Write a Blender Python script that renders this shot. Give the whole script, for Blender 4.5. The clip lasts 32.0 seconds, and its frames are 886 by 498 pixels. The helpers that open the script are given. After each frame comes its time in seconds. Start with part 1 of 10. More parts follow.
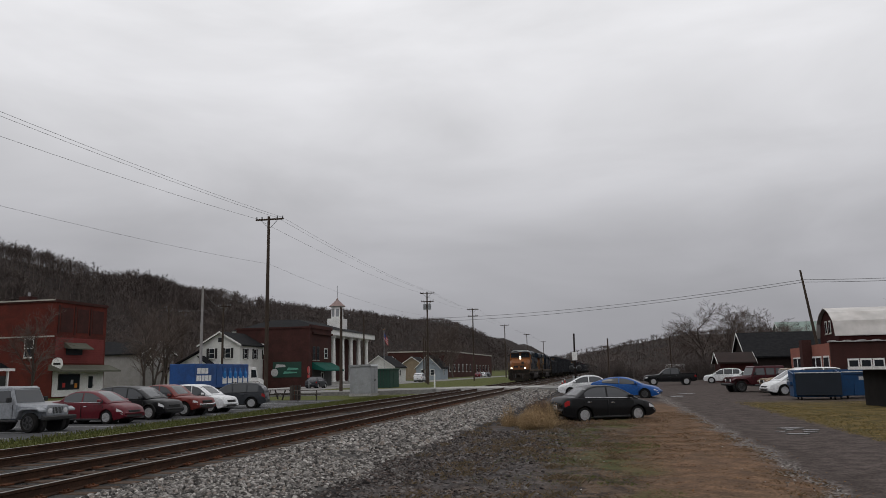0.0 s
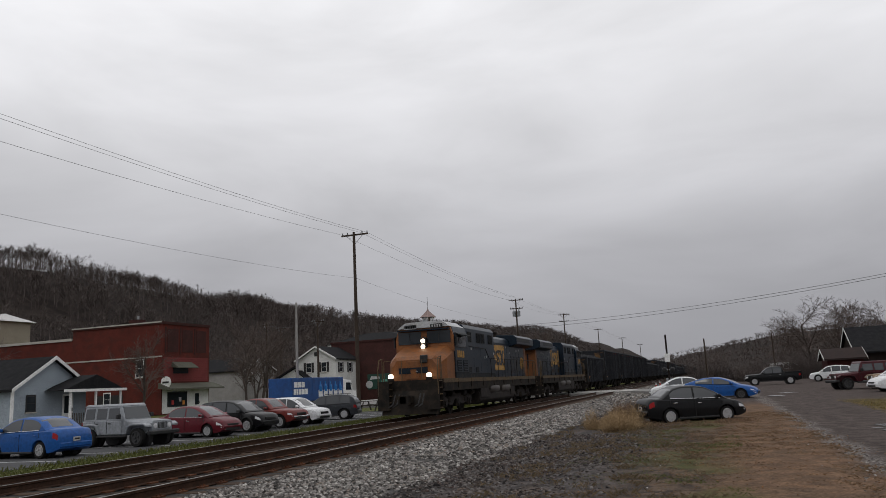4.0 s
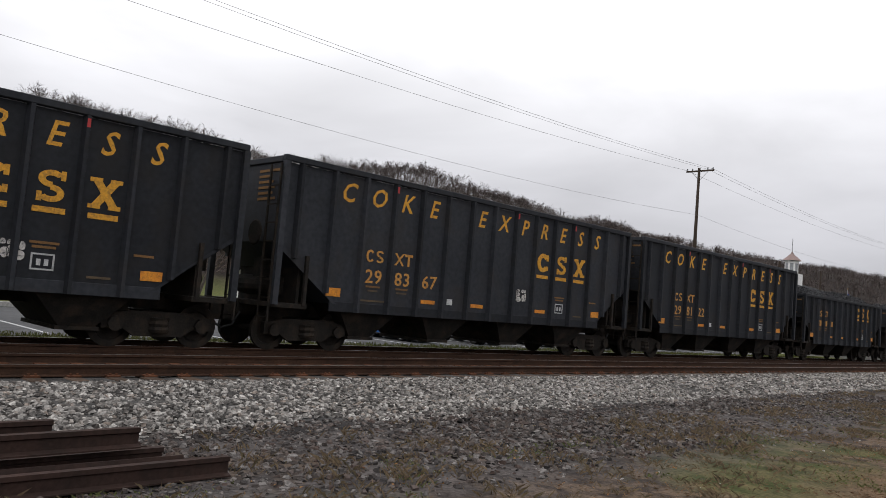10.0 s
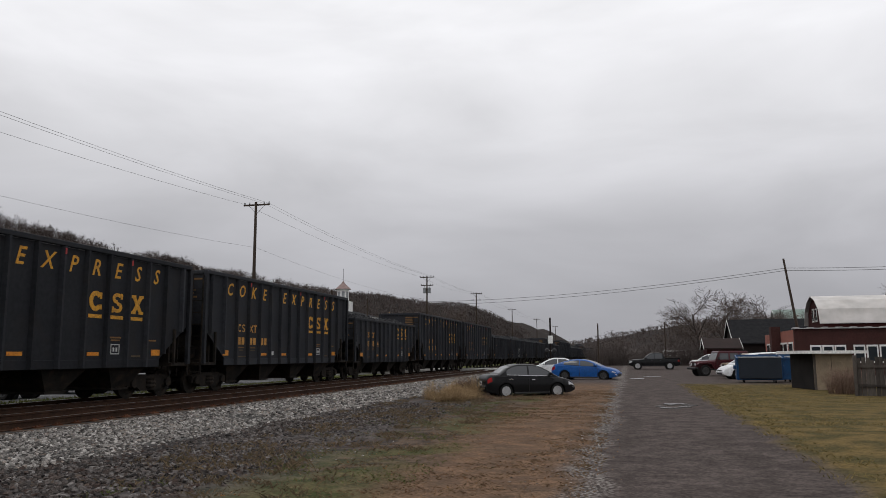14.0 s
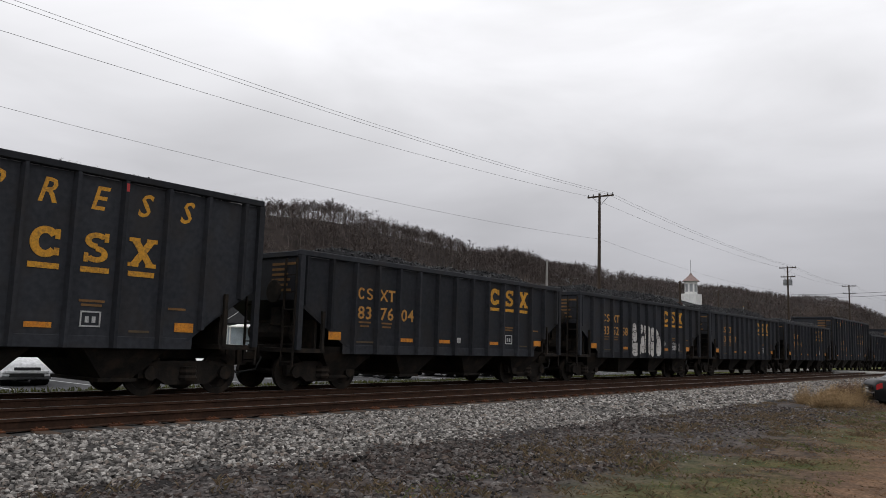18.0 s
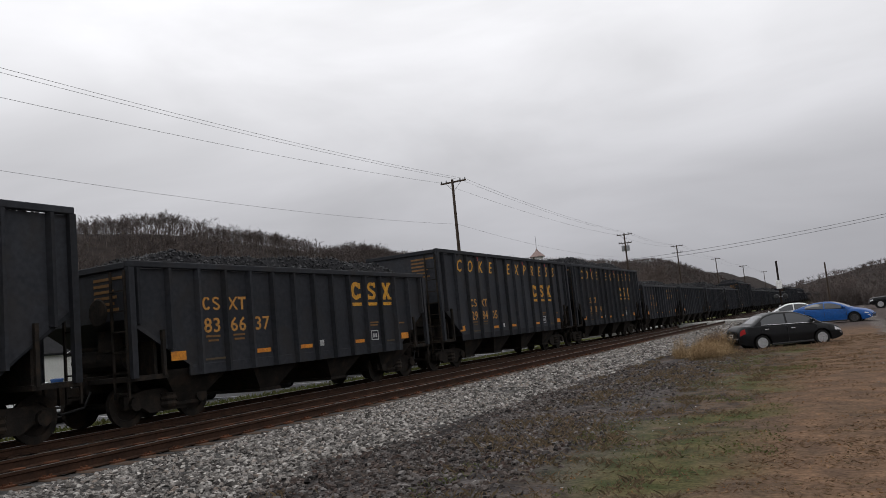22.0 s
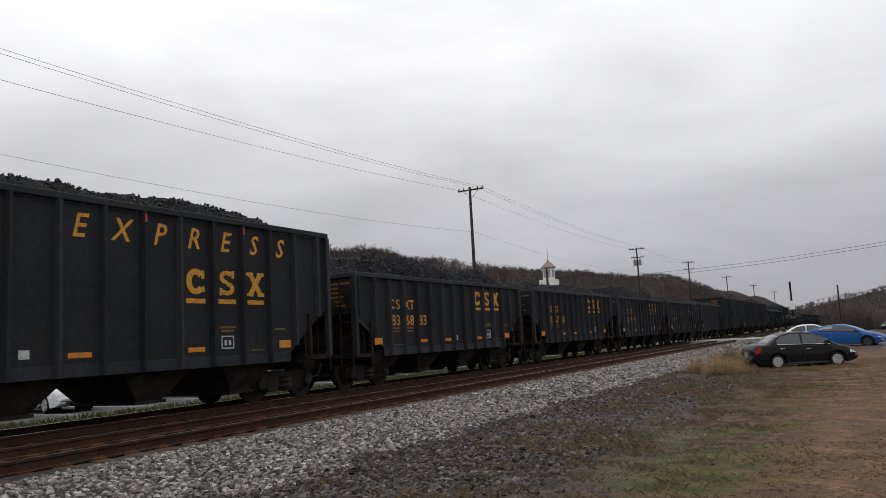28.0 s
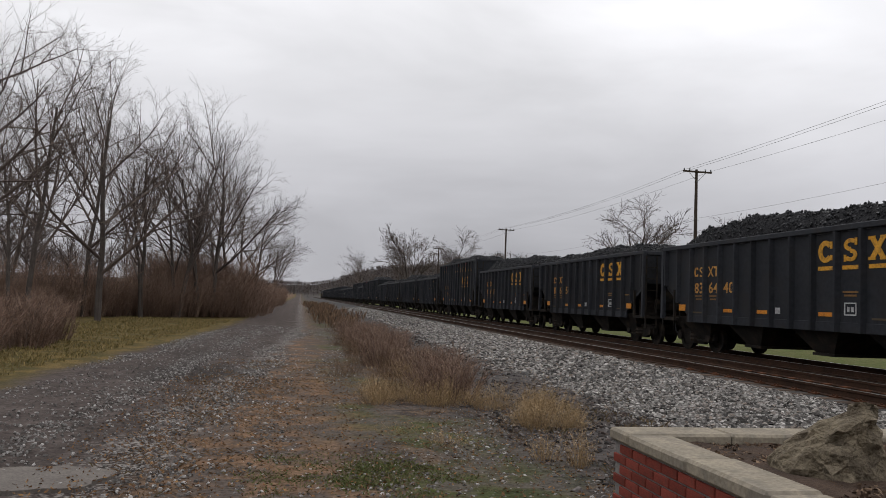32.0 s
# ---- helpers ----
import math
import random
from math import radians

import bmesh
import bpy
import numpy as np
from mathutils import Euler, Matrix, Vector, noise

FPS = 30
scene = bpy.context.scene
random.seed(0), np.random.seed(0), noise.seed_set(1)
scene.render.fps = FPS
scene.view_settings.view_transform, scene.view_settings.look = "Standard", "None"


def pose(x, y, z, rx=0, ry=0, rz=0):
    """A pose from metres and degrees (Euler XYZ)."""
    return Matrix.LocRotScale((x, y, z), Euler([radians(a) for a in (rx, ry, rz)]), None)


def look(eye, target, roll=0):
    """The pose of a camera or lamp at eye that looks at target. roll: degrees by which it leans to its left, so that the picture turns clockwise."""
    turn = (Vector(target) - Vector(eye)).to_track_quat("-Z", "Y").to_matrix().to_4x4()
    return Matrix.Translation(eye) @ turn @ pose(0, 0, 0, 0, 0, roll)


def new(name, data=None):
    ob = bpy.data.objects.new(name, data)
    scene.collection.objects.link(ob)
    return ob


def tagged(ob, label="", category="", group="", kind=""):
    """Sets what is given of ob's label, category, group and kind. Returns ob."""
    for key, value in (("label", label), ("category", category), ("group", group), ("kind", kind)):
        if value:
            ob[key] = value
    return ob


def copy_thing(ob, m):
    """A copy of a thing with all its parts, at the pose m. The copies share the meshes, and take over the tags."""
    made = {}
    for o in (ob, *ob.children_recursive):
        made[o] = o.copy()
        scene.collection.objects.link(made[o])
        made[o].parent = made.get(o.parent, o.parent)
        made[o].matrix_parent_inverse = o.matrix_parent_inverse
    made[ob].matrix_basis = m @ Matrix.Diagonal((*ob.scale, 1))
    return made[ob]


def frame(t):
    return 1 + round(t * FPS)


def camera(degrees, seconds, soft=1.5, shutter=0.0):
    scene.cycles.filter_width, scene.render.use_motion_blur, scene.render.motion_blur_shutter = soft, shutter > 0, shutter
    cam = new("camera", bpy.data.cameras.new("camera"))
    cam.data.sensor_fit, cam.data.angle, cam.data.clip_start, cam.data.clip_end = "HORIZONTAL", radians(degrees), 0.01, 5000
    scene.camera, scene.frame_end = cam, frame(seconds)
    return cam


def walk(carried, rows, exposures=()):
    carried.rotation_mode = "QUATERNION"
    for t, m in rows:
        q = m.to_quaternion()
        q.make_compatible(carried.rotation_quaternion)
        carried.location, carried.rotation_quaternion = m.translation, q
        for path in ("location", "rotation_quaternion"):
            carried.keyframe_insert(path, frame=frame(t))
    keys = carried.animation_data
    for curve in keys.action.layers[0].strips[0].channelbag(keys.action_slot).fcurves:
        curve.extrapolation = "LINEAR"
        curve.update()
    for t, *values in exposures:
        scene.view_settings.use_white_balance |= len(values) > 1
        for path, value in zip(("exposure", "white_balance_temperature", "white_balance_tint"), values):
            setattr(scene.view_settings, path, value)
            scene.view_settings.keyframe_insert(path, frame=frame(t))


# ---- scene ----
cam = camera(60.6, 32.0, 0.85)
PATH = [
    (0, (-2.979, 0.614, 1.796), (-3.391, 2.545, 2.117), -1.1),
    (0.5, (-2.877, 0.520, 1.698), (-3.290, 2.442, 2.066), -0.8),
    (1, (-2.790, 0.384, 1.678), (-3.176, 2.311, 2.048), -1.1),
    (1.5, (-2.723, 0.523, 1.692), (-3.111, 2.458, 2.019), -0.7),
    (2, (-2.590, 0.579, 1.695), (-3.098, 2.485, 2.024), -0.3),
    (2.5, (-2.447, 0.471, 1.725), (-2.988, 2.366, 2.067), -0.6),
    (3, (-2.453, 0.641, 1.701), (-2.978, 2.537, 2.062), -1.4),
    (3.5, (-2.408, 0.449, 1.700), (-2.953, 2.340, 2.057), -2.0),
    (4, (-2.370, 0.434, 1.701), (-3.007, 2.297, 2.052), -2.9),
    (4.5, (-2.271, 0.670, 1.668), (-3.141, 2.430, 2.050), -2.9),
    (6.5, (-1.946, -0.158, 1.598), (-3.443, 1.121, 1.947), 2.9),
    (7, (-1.763, -0.298, 1.608), (-3.263, 0.993, 1.897), 3.5),
    (7.5, (-1.189, -0.487, 1.598), (-2.554, 0.954, 1.846), 3.6),
    (8, (-0.907, -0.496, 1.587), (-2.318, 0.908, 1.779), 3.2),
    (8.5, (-0.531, -0.520, 1.584), (-1.815, 0.999, 1.795), 2.7),
    (9, (-0.187, -0.619, 1.570), (-1.470, 0.904, 1.753), 3.3),
    (9.5, (0.163, -0.569, 1.564), (-1.171, 0.914, 1.719), 4.8),
    (10, (0.599, -1.038, 1.649), (-0.834, 0.350, 1.793), 4.8),
    (10.5, (0.893, -1.126, 1.599), (-0.724, 0.045, 1.713), 4.4),
    (11, (1.015, -1.170, 1.553), (-0.589, 0.017, 1.680), 4.3),
    (11.5, (1.045, -1.059, 1.546), (-0.328, 0.381, 1.749), 3.5),
    (12, (1.052, -0.806, 1.586), (0.168, 0.964, 1.877), 2.7),
    (12.5, (0.998, -0.743, 1.588), (0.446, 1.157, 1.880), 2.2),
    (13, (0.921, -0.895, 1.555), (0.558, 1.048, 1.859), 2.3),
    (13.5, (0.814, -0.866, 1.544), (0.456, 1.080, 1.841), 2.2),
    (14, (0.755, -0.840, 1.544), (0.287, 1.084, 1.824), -0.3),
    (14.5, (0.507, -0.712, 1.557), (-0.110, 1.174, 1.810), 0.1),
    (15, (0.360, -0.787, 1.577), (-0.266, 1.101, 1.783), -3.0),
    (15.5, (0.236, -0.342, 1.579), (-0.513, 1.499, 1.807), -1.2),
    (17.5, (0.381, -0.185, 1.550), (-0.913, 1.321, 1.791), 0.8),
    (18, (0.274, -0.252, 1.533), (-0.984, 1.282, 1.782), 1.8),
    (18.5, (0.251, -0.323, 1.526), (-0.959, 1.249, 1.782), 2.2),
    (19, (0.271, -0.451, 1.532), (-0.869, 1.176, 1.766), 1.4),
    (19.5, (0.327, -0.305, 1.572), (-0.723, 1.392, 1.693), 0.0),
    (20, (0.299, -0.606, 1.380), (-1.194, 0.712, 1.554), 0.3),
    (20.5, (-0.132, -0.226, 1.568), (-1.416, 1.288, 1.817), -1.9),
    (21, (-0.482, -0.134, 1.575), (-1.597, 1.499, 1.879), -4.3),
    (21.5, (-0.777, -0.158, 1.558), (-1.863, 1.504, 1.801), -5.1),
    (22, (-1.021, -0.393, 1.589), (-1.944, 1.367, 1.810), -5.5),
    (22.5, (-1.346, -0.320, 1.597), (-2.234, 1.455, 1.847), -7.1),
    (23, (-1.519, -0.279, 1.582), (-2.388, 1.507, 1.819), -6.7),
    (23.5, (-1.507, -0.411, 1.566), (-2.354, 1.385, 1.803), -6.0),
    (24, (-1.506, -0.449, 1.577), (-2.351, 1.350, 1.795), -4.4),
    (24.5, (-1.446, -0.495, 1.601), (-2.214, 1.330, 1.884), -2.8),
    (25, (-1.408, -0.555, 1.588), (-2.031, 1.320, 1.894), -2.4),
    (25.5, (-1.388, -0.593, 1.594), (-1.880, 1.324, 1.882), -2.4),
    (26, (-1.399, -0.575, 1.607), (-1.949, 1.326, 1.894), -1.5),
    (26.5, (-1.408, -0.573, 1.613), (-2.024, 1.309, 1.892), -1.6),
    (28.5, (-1.197, -1.082, 1.518), (-2.181, 0.643, 1.752), -3.2),
    (28.7, (-1.260, -1.062, 1.477), (-2.231, 0.673, 1.692), -3.0),
    (28.8, (-1.350, -1.000, 1.550), (-2.527, 0.602, 1.773), -4.2),
    (28.9, (-1.450, -0.950, 1.570), (-2.874, 0.435, 1.803), -5.5),
    (29, (-1.456, -0.975, 1.570), (-3.124, 0.099, 1.824), -7.1),
    (29.1, (-1.463, -1.001, 1.570), (-3.306, -0.278, 1.853), -7.0),
    (29.2, (-1.469, -1.026, 1.570), (-3.415, -0.683, 1.882), -7.0),
    (29.3, (-1.475, -1.052, 1.570), (-3.446, -1.100, 1.910), -5.5),
    (29.4, (-1.482, -1.077, 1.570), (-3.403, -1.514, 1.914), -4.0),
    (29.5, (-1.488, -1.103, 1.570), (-3.285, -1.910, 1.917), -2.5),
    (29.6, (-1.495, -1.128, 1.570), (-3.097, -2.276, 1.909), -2.0),
    (29.7, (-1.501, -1.154, 1.570), (-2.846, -2.596, 1.901), -1.5),
    (29.8, (-1.507, -1.179, 1.570), (-2.542, -2.860, 1.893), -0.9),
    (29.9, (-1.514, -1.205, 1.570), (-2.247, -3.038, 1.884), -0.4),
    (30, (-1.519, -1.227, 1.578), (-2.006, -3.143, 1.885), 0.1),
    (30.5, (-1.622, -1.287, 1.572), (-2.031, -3.233, 1.790), -0.0),
    (31, (-1.642, -1.285, 1.572), (-2.030, -3.239, 1.748), 1.7),
    (31.5, (-1.653, -1.301, 1.580), (-2.006, -3.267, 1.684), 2.4),
    (32, (-1.640, -1.379, 1.569), (-2.004, -3.341, 1.705), 2.3),
]
EXPOSURES = [(0, -0.19), (4.5, -0.15), (6.5, 0.14), (8, 0.25), (9, 0.33), (10, 0.46), (11, 0.4), (12, 0.04), (13, 0.0), (18, 0.1), (19, 0.22), (20, 0.33), (21, 0.02), (23, 0.1), (26, 0.02), (29, 0.17), (31, 0.12), (32, 0.18)]
walk(cam, [(t, look(eye, target, roll)) for t, eye, target, roll in PATH], EXPOSURES)

# ---------------------------------------------------------------- sky and light: a thick, even winter overcast
world = bpy.data.worlds.new("overcast")
scene.world = world
world.use_nodes = True
WN, WL = world.node_tree.nodes, world.node_tree.links
sky = WN.new("ShaderNodeTexSky")
sky.sky_type, sky.sun_disc, sky.sun_elevation, sky.sun_rotation = "NISHITA", False, radians(28), radians(150)
sky_gain = WN.new("ShaderNodeVectorMath")
sky_gain.operation = "SCALE"
sky_gain.inputs["Scale"].default_value = 0.0005
WL.new(sky.outputs["Color"], sky_gain.inputs[0])
coords = WN.new("ShaderNodeTexCoord")
axes = WN.new("ShaderNodeSeparateXYZ")
WL.new(coords.outputs["Generated"], axes.inputs[0])
rise = WN.new("ShaderNodeValToRGB")
for pos, c in ((0.0, (0.39, 0.39, 0.42)), (0.06, (0.41, 0.41, 0.44)), (0.16, (0.50, 0.50, 0.53)), (0.30, (0.75, 0.75, 0.78)), (0.5, (1.03, 1.03, 1.06)), (1.0, (1.05, 1.05, 1.08))):
    e = rise.color_ramp.elements.new(pos) if pos not in (0.0, 1.0) else rise.color_ramp.elements[-int(pos)]
    e.color = (*c, 1)
WL.new(axes.outputs["Z"], rise.inputs["Fac"])
flat = WN.new("ShaderNodeMapping")
flat.inputs["Scale"].default_value = (1.0, 1.0, 3.2)
WL.new(coords.outputs["Generated"], flat.inputs["Vector"])
puffs = WN.new("ShaderNodeTexNoise")
puffs.inputs["Scale"].default_value, puffs.inputs["Detail"].default_value, puffs.inputs["Roughness"].default_value, puffs.inputs["Distortion"].default_value = 2.3, 5.0, 0.5, 0.35
WL.new(flat.outputs["Vector"], puffs.inputs["Vector"])
puff_gain = WN.new("ShaderNodeMapRange")
puff_gain.inputs["From Min"].default_value, puff_gain.inputs["From Max"].default_value = 0.3, 0.7
puff_gain.inputs["To Min"].default_value, puff_gain.inputs["To Max"].default_value = 0.84, 1.14
WL.new(puffs.outputs["Fac"], puff_gain.inputs["Value"])
clouds = WN.new("ShaderNodeVectorMath")
clouds.operation = "SCALE"
WL.new(rise.outputs["Color"], clouds.inputs[0])
WL.new(puff_gain.outputs["Result"], clouds.inputs["Scale"])
both = WN.new("ShaderNodeVectorMath")
WL.new(clouds.outputs["Vector"], both.inputs[0])
WL.new(sky_gain.outputs["Vector"], both.inputs[1])
WL.new(both.outputs["Vector"], WN["Background"].inputs["Color"])
WN["Background"].inputs["Strength"].default_value = 1.0
sun = new("sun", bpy.data.lights.new("sun", "SUN"))
sun.data.energy, sun.data.angle, sun.data.color = 0.5, radians(25), (1.0, 0.97, 0.93)
sun.matrix_basis = look((0, 0, 60), (18, 32, 0))

# ---------------------------------------------------------------- building helpers
class Shape:
    """Collects vertices and faces for one mesh."""

    def __init__(self):
        self.v, self.f = [], []

    def add(self, verts, faces):
        n = len(self.v)
        self.v += [tuple(p) for p in verts]
        self.f += [tuple(i + n for i in f) for f in faces]
        return self

    def box(self, x0, x1, y0, y1, z0, z1):
        p = [(x, y, z) for z in (z0, z1) for y in (y0, y1) for x in (x0, x1)]
        return self.add(p, [(0, 2, 3, 1), (4, 5, 7, 6), (0, 1, 5, 4), (2, 6, 7, 3), (0, 4, 6, 2), (1, 3, 7, 5)])

    def hexa(self, low, high):
        """Four points below, four above, both counter-clockwise from above."""
        return self.add(list(low) + list(high), [(3, 2, 1, 0), (4, 5, 6, 7), (0, 1, 5, 4), (1, 2, 6, 5), (2, 3, 7, 6), (3, 0, 4, 7)])

    def prism(self, poly, a, b, axis="x"):
        """A polygon in the two other axes, drawn out from a to b along one axis."""
        put = {"x": lambda s, p, q: (s, p, q), "y": lambda s, p, q: (p, s, q), "z": lambda s, p, q: (p, q, s)}[axis]
        n = len(poly)
        area = sum(poly[i][0] * poly[(i + 1) % n][1] - poly[(i + 1) % n][0] * poly[i][1] for i in range(n))
        if (area < 0) != (axis == "y"):
            poly = poly[::-1]
        if a > b:
            a, b = b, a
        v = [put(a, *p) for p in poly] + [put(b, *p) for p in poly]
        f = [tuple(range(n - 1, -1, -1)), tuple(range(n, 2 * n))] + [(i, (i + 1) % n, n + (i + 1) % n, n + i) for i in range(n)]
        return self.add(v, f)

    def tube(self, pts, radii, n=6, caps=True):
        """A round bar through points."""
        pts = [Vector(p) for p in pts]
        if not isinstance(radii, (list, tuple)):
            radii = [radii] * len(pts)
        base, rings = len(self.v), []
        up = None
        for i, p in enumerate(pts):
            d = (pts[min(i + 1, len(pts) - 1)] - pts[max(i - 1, 0)]).normalized()
            if up is None:
                up = Vector((0, 0, 1)) if abs(d.z) < 0.9 else Vector((1, 0, 0))
            a = d.cross(up).normalized()
            b = a.cross(d).normalized()
            up = b
            rings.append([tuple(p + radii[i] * (math.cos(2 * math.pi * k / n) * a + math.sin(2 * math.pi * k / n) * b)) for k in range(n)])
        v = [q for r in rings for q in r]
        f = [(i * n + k, i * n + (k + 1) % n, (i + 1) * n + (k + 1) % n, (i + 1) * n + k) for i in range(len(pts) - 1) for k in range(n)]
        if caps:
            f += [tuple(range(n - 1, -1, -1)), tuple((len(pts) - 1) * n + k for k in range(n))]
        return self.add(v, f)

    def cyl(self, p0, p1, r, n=12, r1=None):
        return self.tube([p0, p1], [r, r if r1 is None else r1], n)

    def lathe(self, prof, n=16, axis="z", at=(0, 0, 0)):
        """Turn a profile of (radius, height) round an axis."""
        v, f = [], []
        for r, h in prof:
            for k in range(n):
                c, s = r * math.cos(2 * math.pi * k / n), r * math.sin(2 * math.pi * k / n)
                q = {"z": (c, s, h), "y": (s, h, c), "x": (h, c, s)}[axis]
                v.append((q[0] + at[0], q[1] + at[1], q[2] + at[2]))
        m = len(prof)
        for i in range(m - 1):
            for k in range(n):
                f.append((i * n + k, i * n + (k + 1) % n, (i + 1) * n + (k + 1) % n, (i + 1) * n + k))
        f += [tuple(range(n - 1, -1, -1)), tuple((m - 1) * n + k for k in range(n))]
        return self.add(v, f)

    def loft(self, rings):
        """Skin over closed rings with equal counts; ends closed."""
        n, m = len(rings[0]), len(rings)
        f = [(i * n + k, i * n + (k + 1) % n, (i + 1) * n + (k + 1) % n, (i + 1) * n + k) for i in range(m - 1) for k in range(n)]
        f += [tuple(range(n - 1, -1, -1)), tuple((m - 1) * n + k for k in range(n))]
        return self.add([p for r in rings for p in r], f)

    def grid(self, nx, ny, fn):
        v = [fn(i, j) for j in range(ny) for i in range(nx)]
        f = [(j * nx + i, j * nx + i + 1, (j + 1) * nx + i + 1, (j + 1) * nx + i) for j in range(ny - 1) for i in range(nx - 1)]
        return self.add(v, f)

    def turned(self, m):
        self.v = [tuple(m @ Vector(p)) for p in self.v]
        return self


def shaped(name, shape, material, smooth=False, bevel=0.0):
    me = bpy.data.meshes.new(name)
    me.from_pydata(shape.v, [], shape.f)
    if bevel:
        bm = bmesh.new()
        bm.from_mesh(me)
        edges = [e for e in bm.edges if len(e.link_faces) == 2 and e.calc_face_angle(0) > 0.5]
        bmesh.ops.bevel(bm, geom=edges, offset=bevel, segments=1, affect="EDGES", clamp_overlap=True)
        bm.to_mesh(me)
        bm.free()
    me.materials.append(material)
    if smooth:
        for p in me.polygons:
            p.use_smooth = True
        try:
            me.set_sharp_from_angle(angle=radians(38))
        except AttributeError:
            pass
    me.update()
    return me


def part(name, shape, material, parent=None, label="", smooth=False, bevel=0.0, at=None):
    ob = new(name, shape if isinstance(shape, bpy.types.Mesh) else shaped(name, shape, material, smooth, bevel))
    ob.parent = parent
    if at is not None:
        ob.matrix_basis = at
    if label:
        ob["label"] = label
    return ob


def thing(name, label, category, at=None, group="", kind=""):
    ob = new(name)
    ob.empty_display_size = 0.2
    if at is not None:
        ob.matrix_basis = at
    return tagged(ob, label, category, group, kind)


def lettering(name, text, material, parent, m, size, shear=0.0, spacing=1.0, depth=0.004, weight=0.0, label=""):
    """Writing as a flat mesh; it lies in its own x-y plane."""
    cu = bpy.data.curves.new(name, "FONT")
    cu.body, cu.size, cu.shear, cu.space_character, cu.extrude = text, size, shear, spacing, depth
    cu.offset, cu.resolution_u = weight, 2
    tmp = bpy.data.objects.new(name, cu)
    scene.collection.objects.link(tmp)
    dg = bpy.context.evaluated_depsgraph_get()
    me = bpy.data.meshes.new_from_object(tmp.evaluated_get(dg))
    bpy.data.objects.remove(tmp)
    bpy.data.curves.remove(cu)
    me.materials.clear()
    me.materials.append(material)
    ob = new(name, me)
    ob.parent, ob.matrix_basis = parent, m
    if label:
        ob["label"] = label
    return ob


# ---------------------------------------------------------------- materials
def surface(name, a, b, size=1.0, rough=0.8, metal=0.0, bump=0.0, stain=None, stain_size=0.2, stain_amount=0.5, fine=None, rand=0.0, rough_to=None, coat=0.0, stretch=(1, 1, 1), sharp=0.0, spec=0.35):
    """A base colour that wanders between a and b in patches of size metres, with fine grain, stains and relief."""
    m = bpy.data.materials.new(name)
    m.use_nodes = True
    nt = m.node_tree
    N, L = nt.nodes, nt.links
    bs = N["Principled BSDF"]
    tc = N.new("ShaderNodeTexCoord")
    mp = N.new("ShaderNodeMapping")
    mp.inputs["Scale"].default_value = stretch
    L.new(tc.outputs["Object"], mp.inputs["Vector"])

    def cloud(metres, detail=4.0, dist=0.0):
        n = N.new("ShaderNodeTexNoise")
        n.inputs["Scale"].default_value, n.inputs["Detail"].default_value, n.inputs["Distortion"].default_value = 1 / metres, detail, dist
        L.new(mp.outputs["Vector"], n.inputs["Vector"])
        return n.outputs["Fac"]

    def ramp(src, lo, hi):
        r = N.new("ShaderNodeMapRange")
        r.inputs["From Min"].default_value, r.inputs["From Max"].default_value = lo, hi
        L.new(src, r.inputs["Value"])
        return r.outputs["Result"]

    def mix(fac, c1, c2, kind="MIX"):
        x = N.new("ShaderNodeMix")
        x.data_type, x.blend_type = "RGBA", kind
        for sock, val in ((x.inputs["Factor"], fac), (x.inputs["A"], c1), (x.inputs["B"], c2)):
            if isinstance(val, (int, float)):
                sock.default_value = val
            elif isinstance(val, tuple):
                sock.default_value = (*val[:3], 1)
            else:
                L.new(val, sock)
        return x.outputs["Result"]

    col = mix(ramp(cloud(size), 0.5 - 0.22 + sharp, 0.5 + 0.22 - sharp), a, b)
    grain = cloud(fine or size / 14, 6.0)
    g = ramp(grain, 0.25, 0.75)
    gs = N.new("ShaderNodeMapRange")
    gs.inputs["To Min"].default_value, gs.inputs["To Max"].default_value = 0.72, 1.25
    L.new(g, gs.inputs["Value"])
    hs = N.new("ShaderNodeHueSaturation")
    L.new(gs.outputs["Result"], hs.inputs["Value"])
    L.new(col, hs.inputs["Color"])
    col = hs.outputs["Color"]
    if stain:
        s = ramp(cloud(stain_size, 5.0, 0.6), 0.5, 0.68)
        k = N.new("ShaderNodeMath")
        k.operation = "MULTIPLY"
        k.inputs[1].default_value = stain_amount
        L.new(s, k.inputs[0])
        col = mix(k.outputs[0], col, stain)
    if rand:
        oi = N.new("ShaderNodeObjectInfo")
        r = N.new("ShaderNodeMapRange")
        r.inputs["To Min"].default_value, r.inputs["To Max"].default_value = 1 - rand, 1 + rand
        L.new(oi.outputs["Random"], r.inputs["Value"])
        h2 = N.new("ShaderNodeHueSaturation")
        L.new(r.outputs["Result"], h2.inputs["Value"])
        L.new(col, h2.inputs["Color"])
        col = h2.outputs["Color"]
    L.new(col, bs.inputs["Base Color"])
    rr = N.new("ShaderNodeMapRange")
    rr.inputs["To Min"].default_value = rough if rough_to is None else rough_to
    rr.inputs["To Max"].default_value = rough
    L.new(g, rr.inputs["Value"])
    L.new(rr.outputs["Result"], bs.inputs["Roughness"])
    bs.inputs["Metallic"].default_value = metal
    bs.inputs["Specular IOR Level"].default_value = spec if rough < 0.65 else spec * 0.35
    bs.inputs["Coat Weight"].default_value = coat
    if bump:
        bn = N.new("ShaderNodeBump")
        bn.inputs["Strength"].default_value, bn.inputs["Distance"].default_value = min(1.0, bump * 20), bump
        L.new(grain, bn.inputs["Height"])
        L.new(bn.outputs["Normal"], bs.inputs["Normal"])
    return m


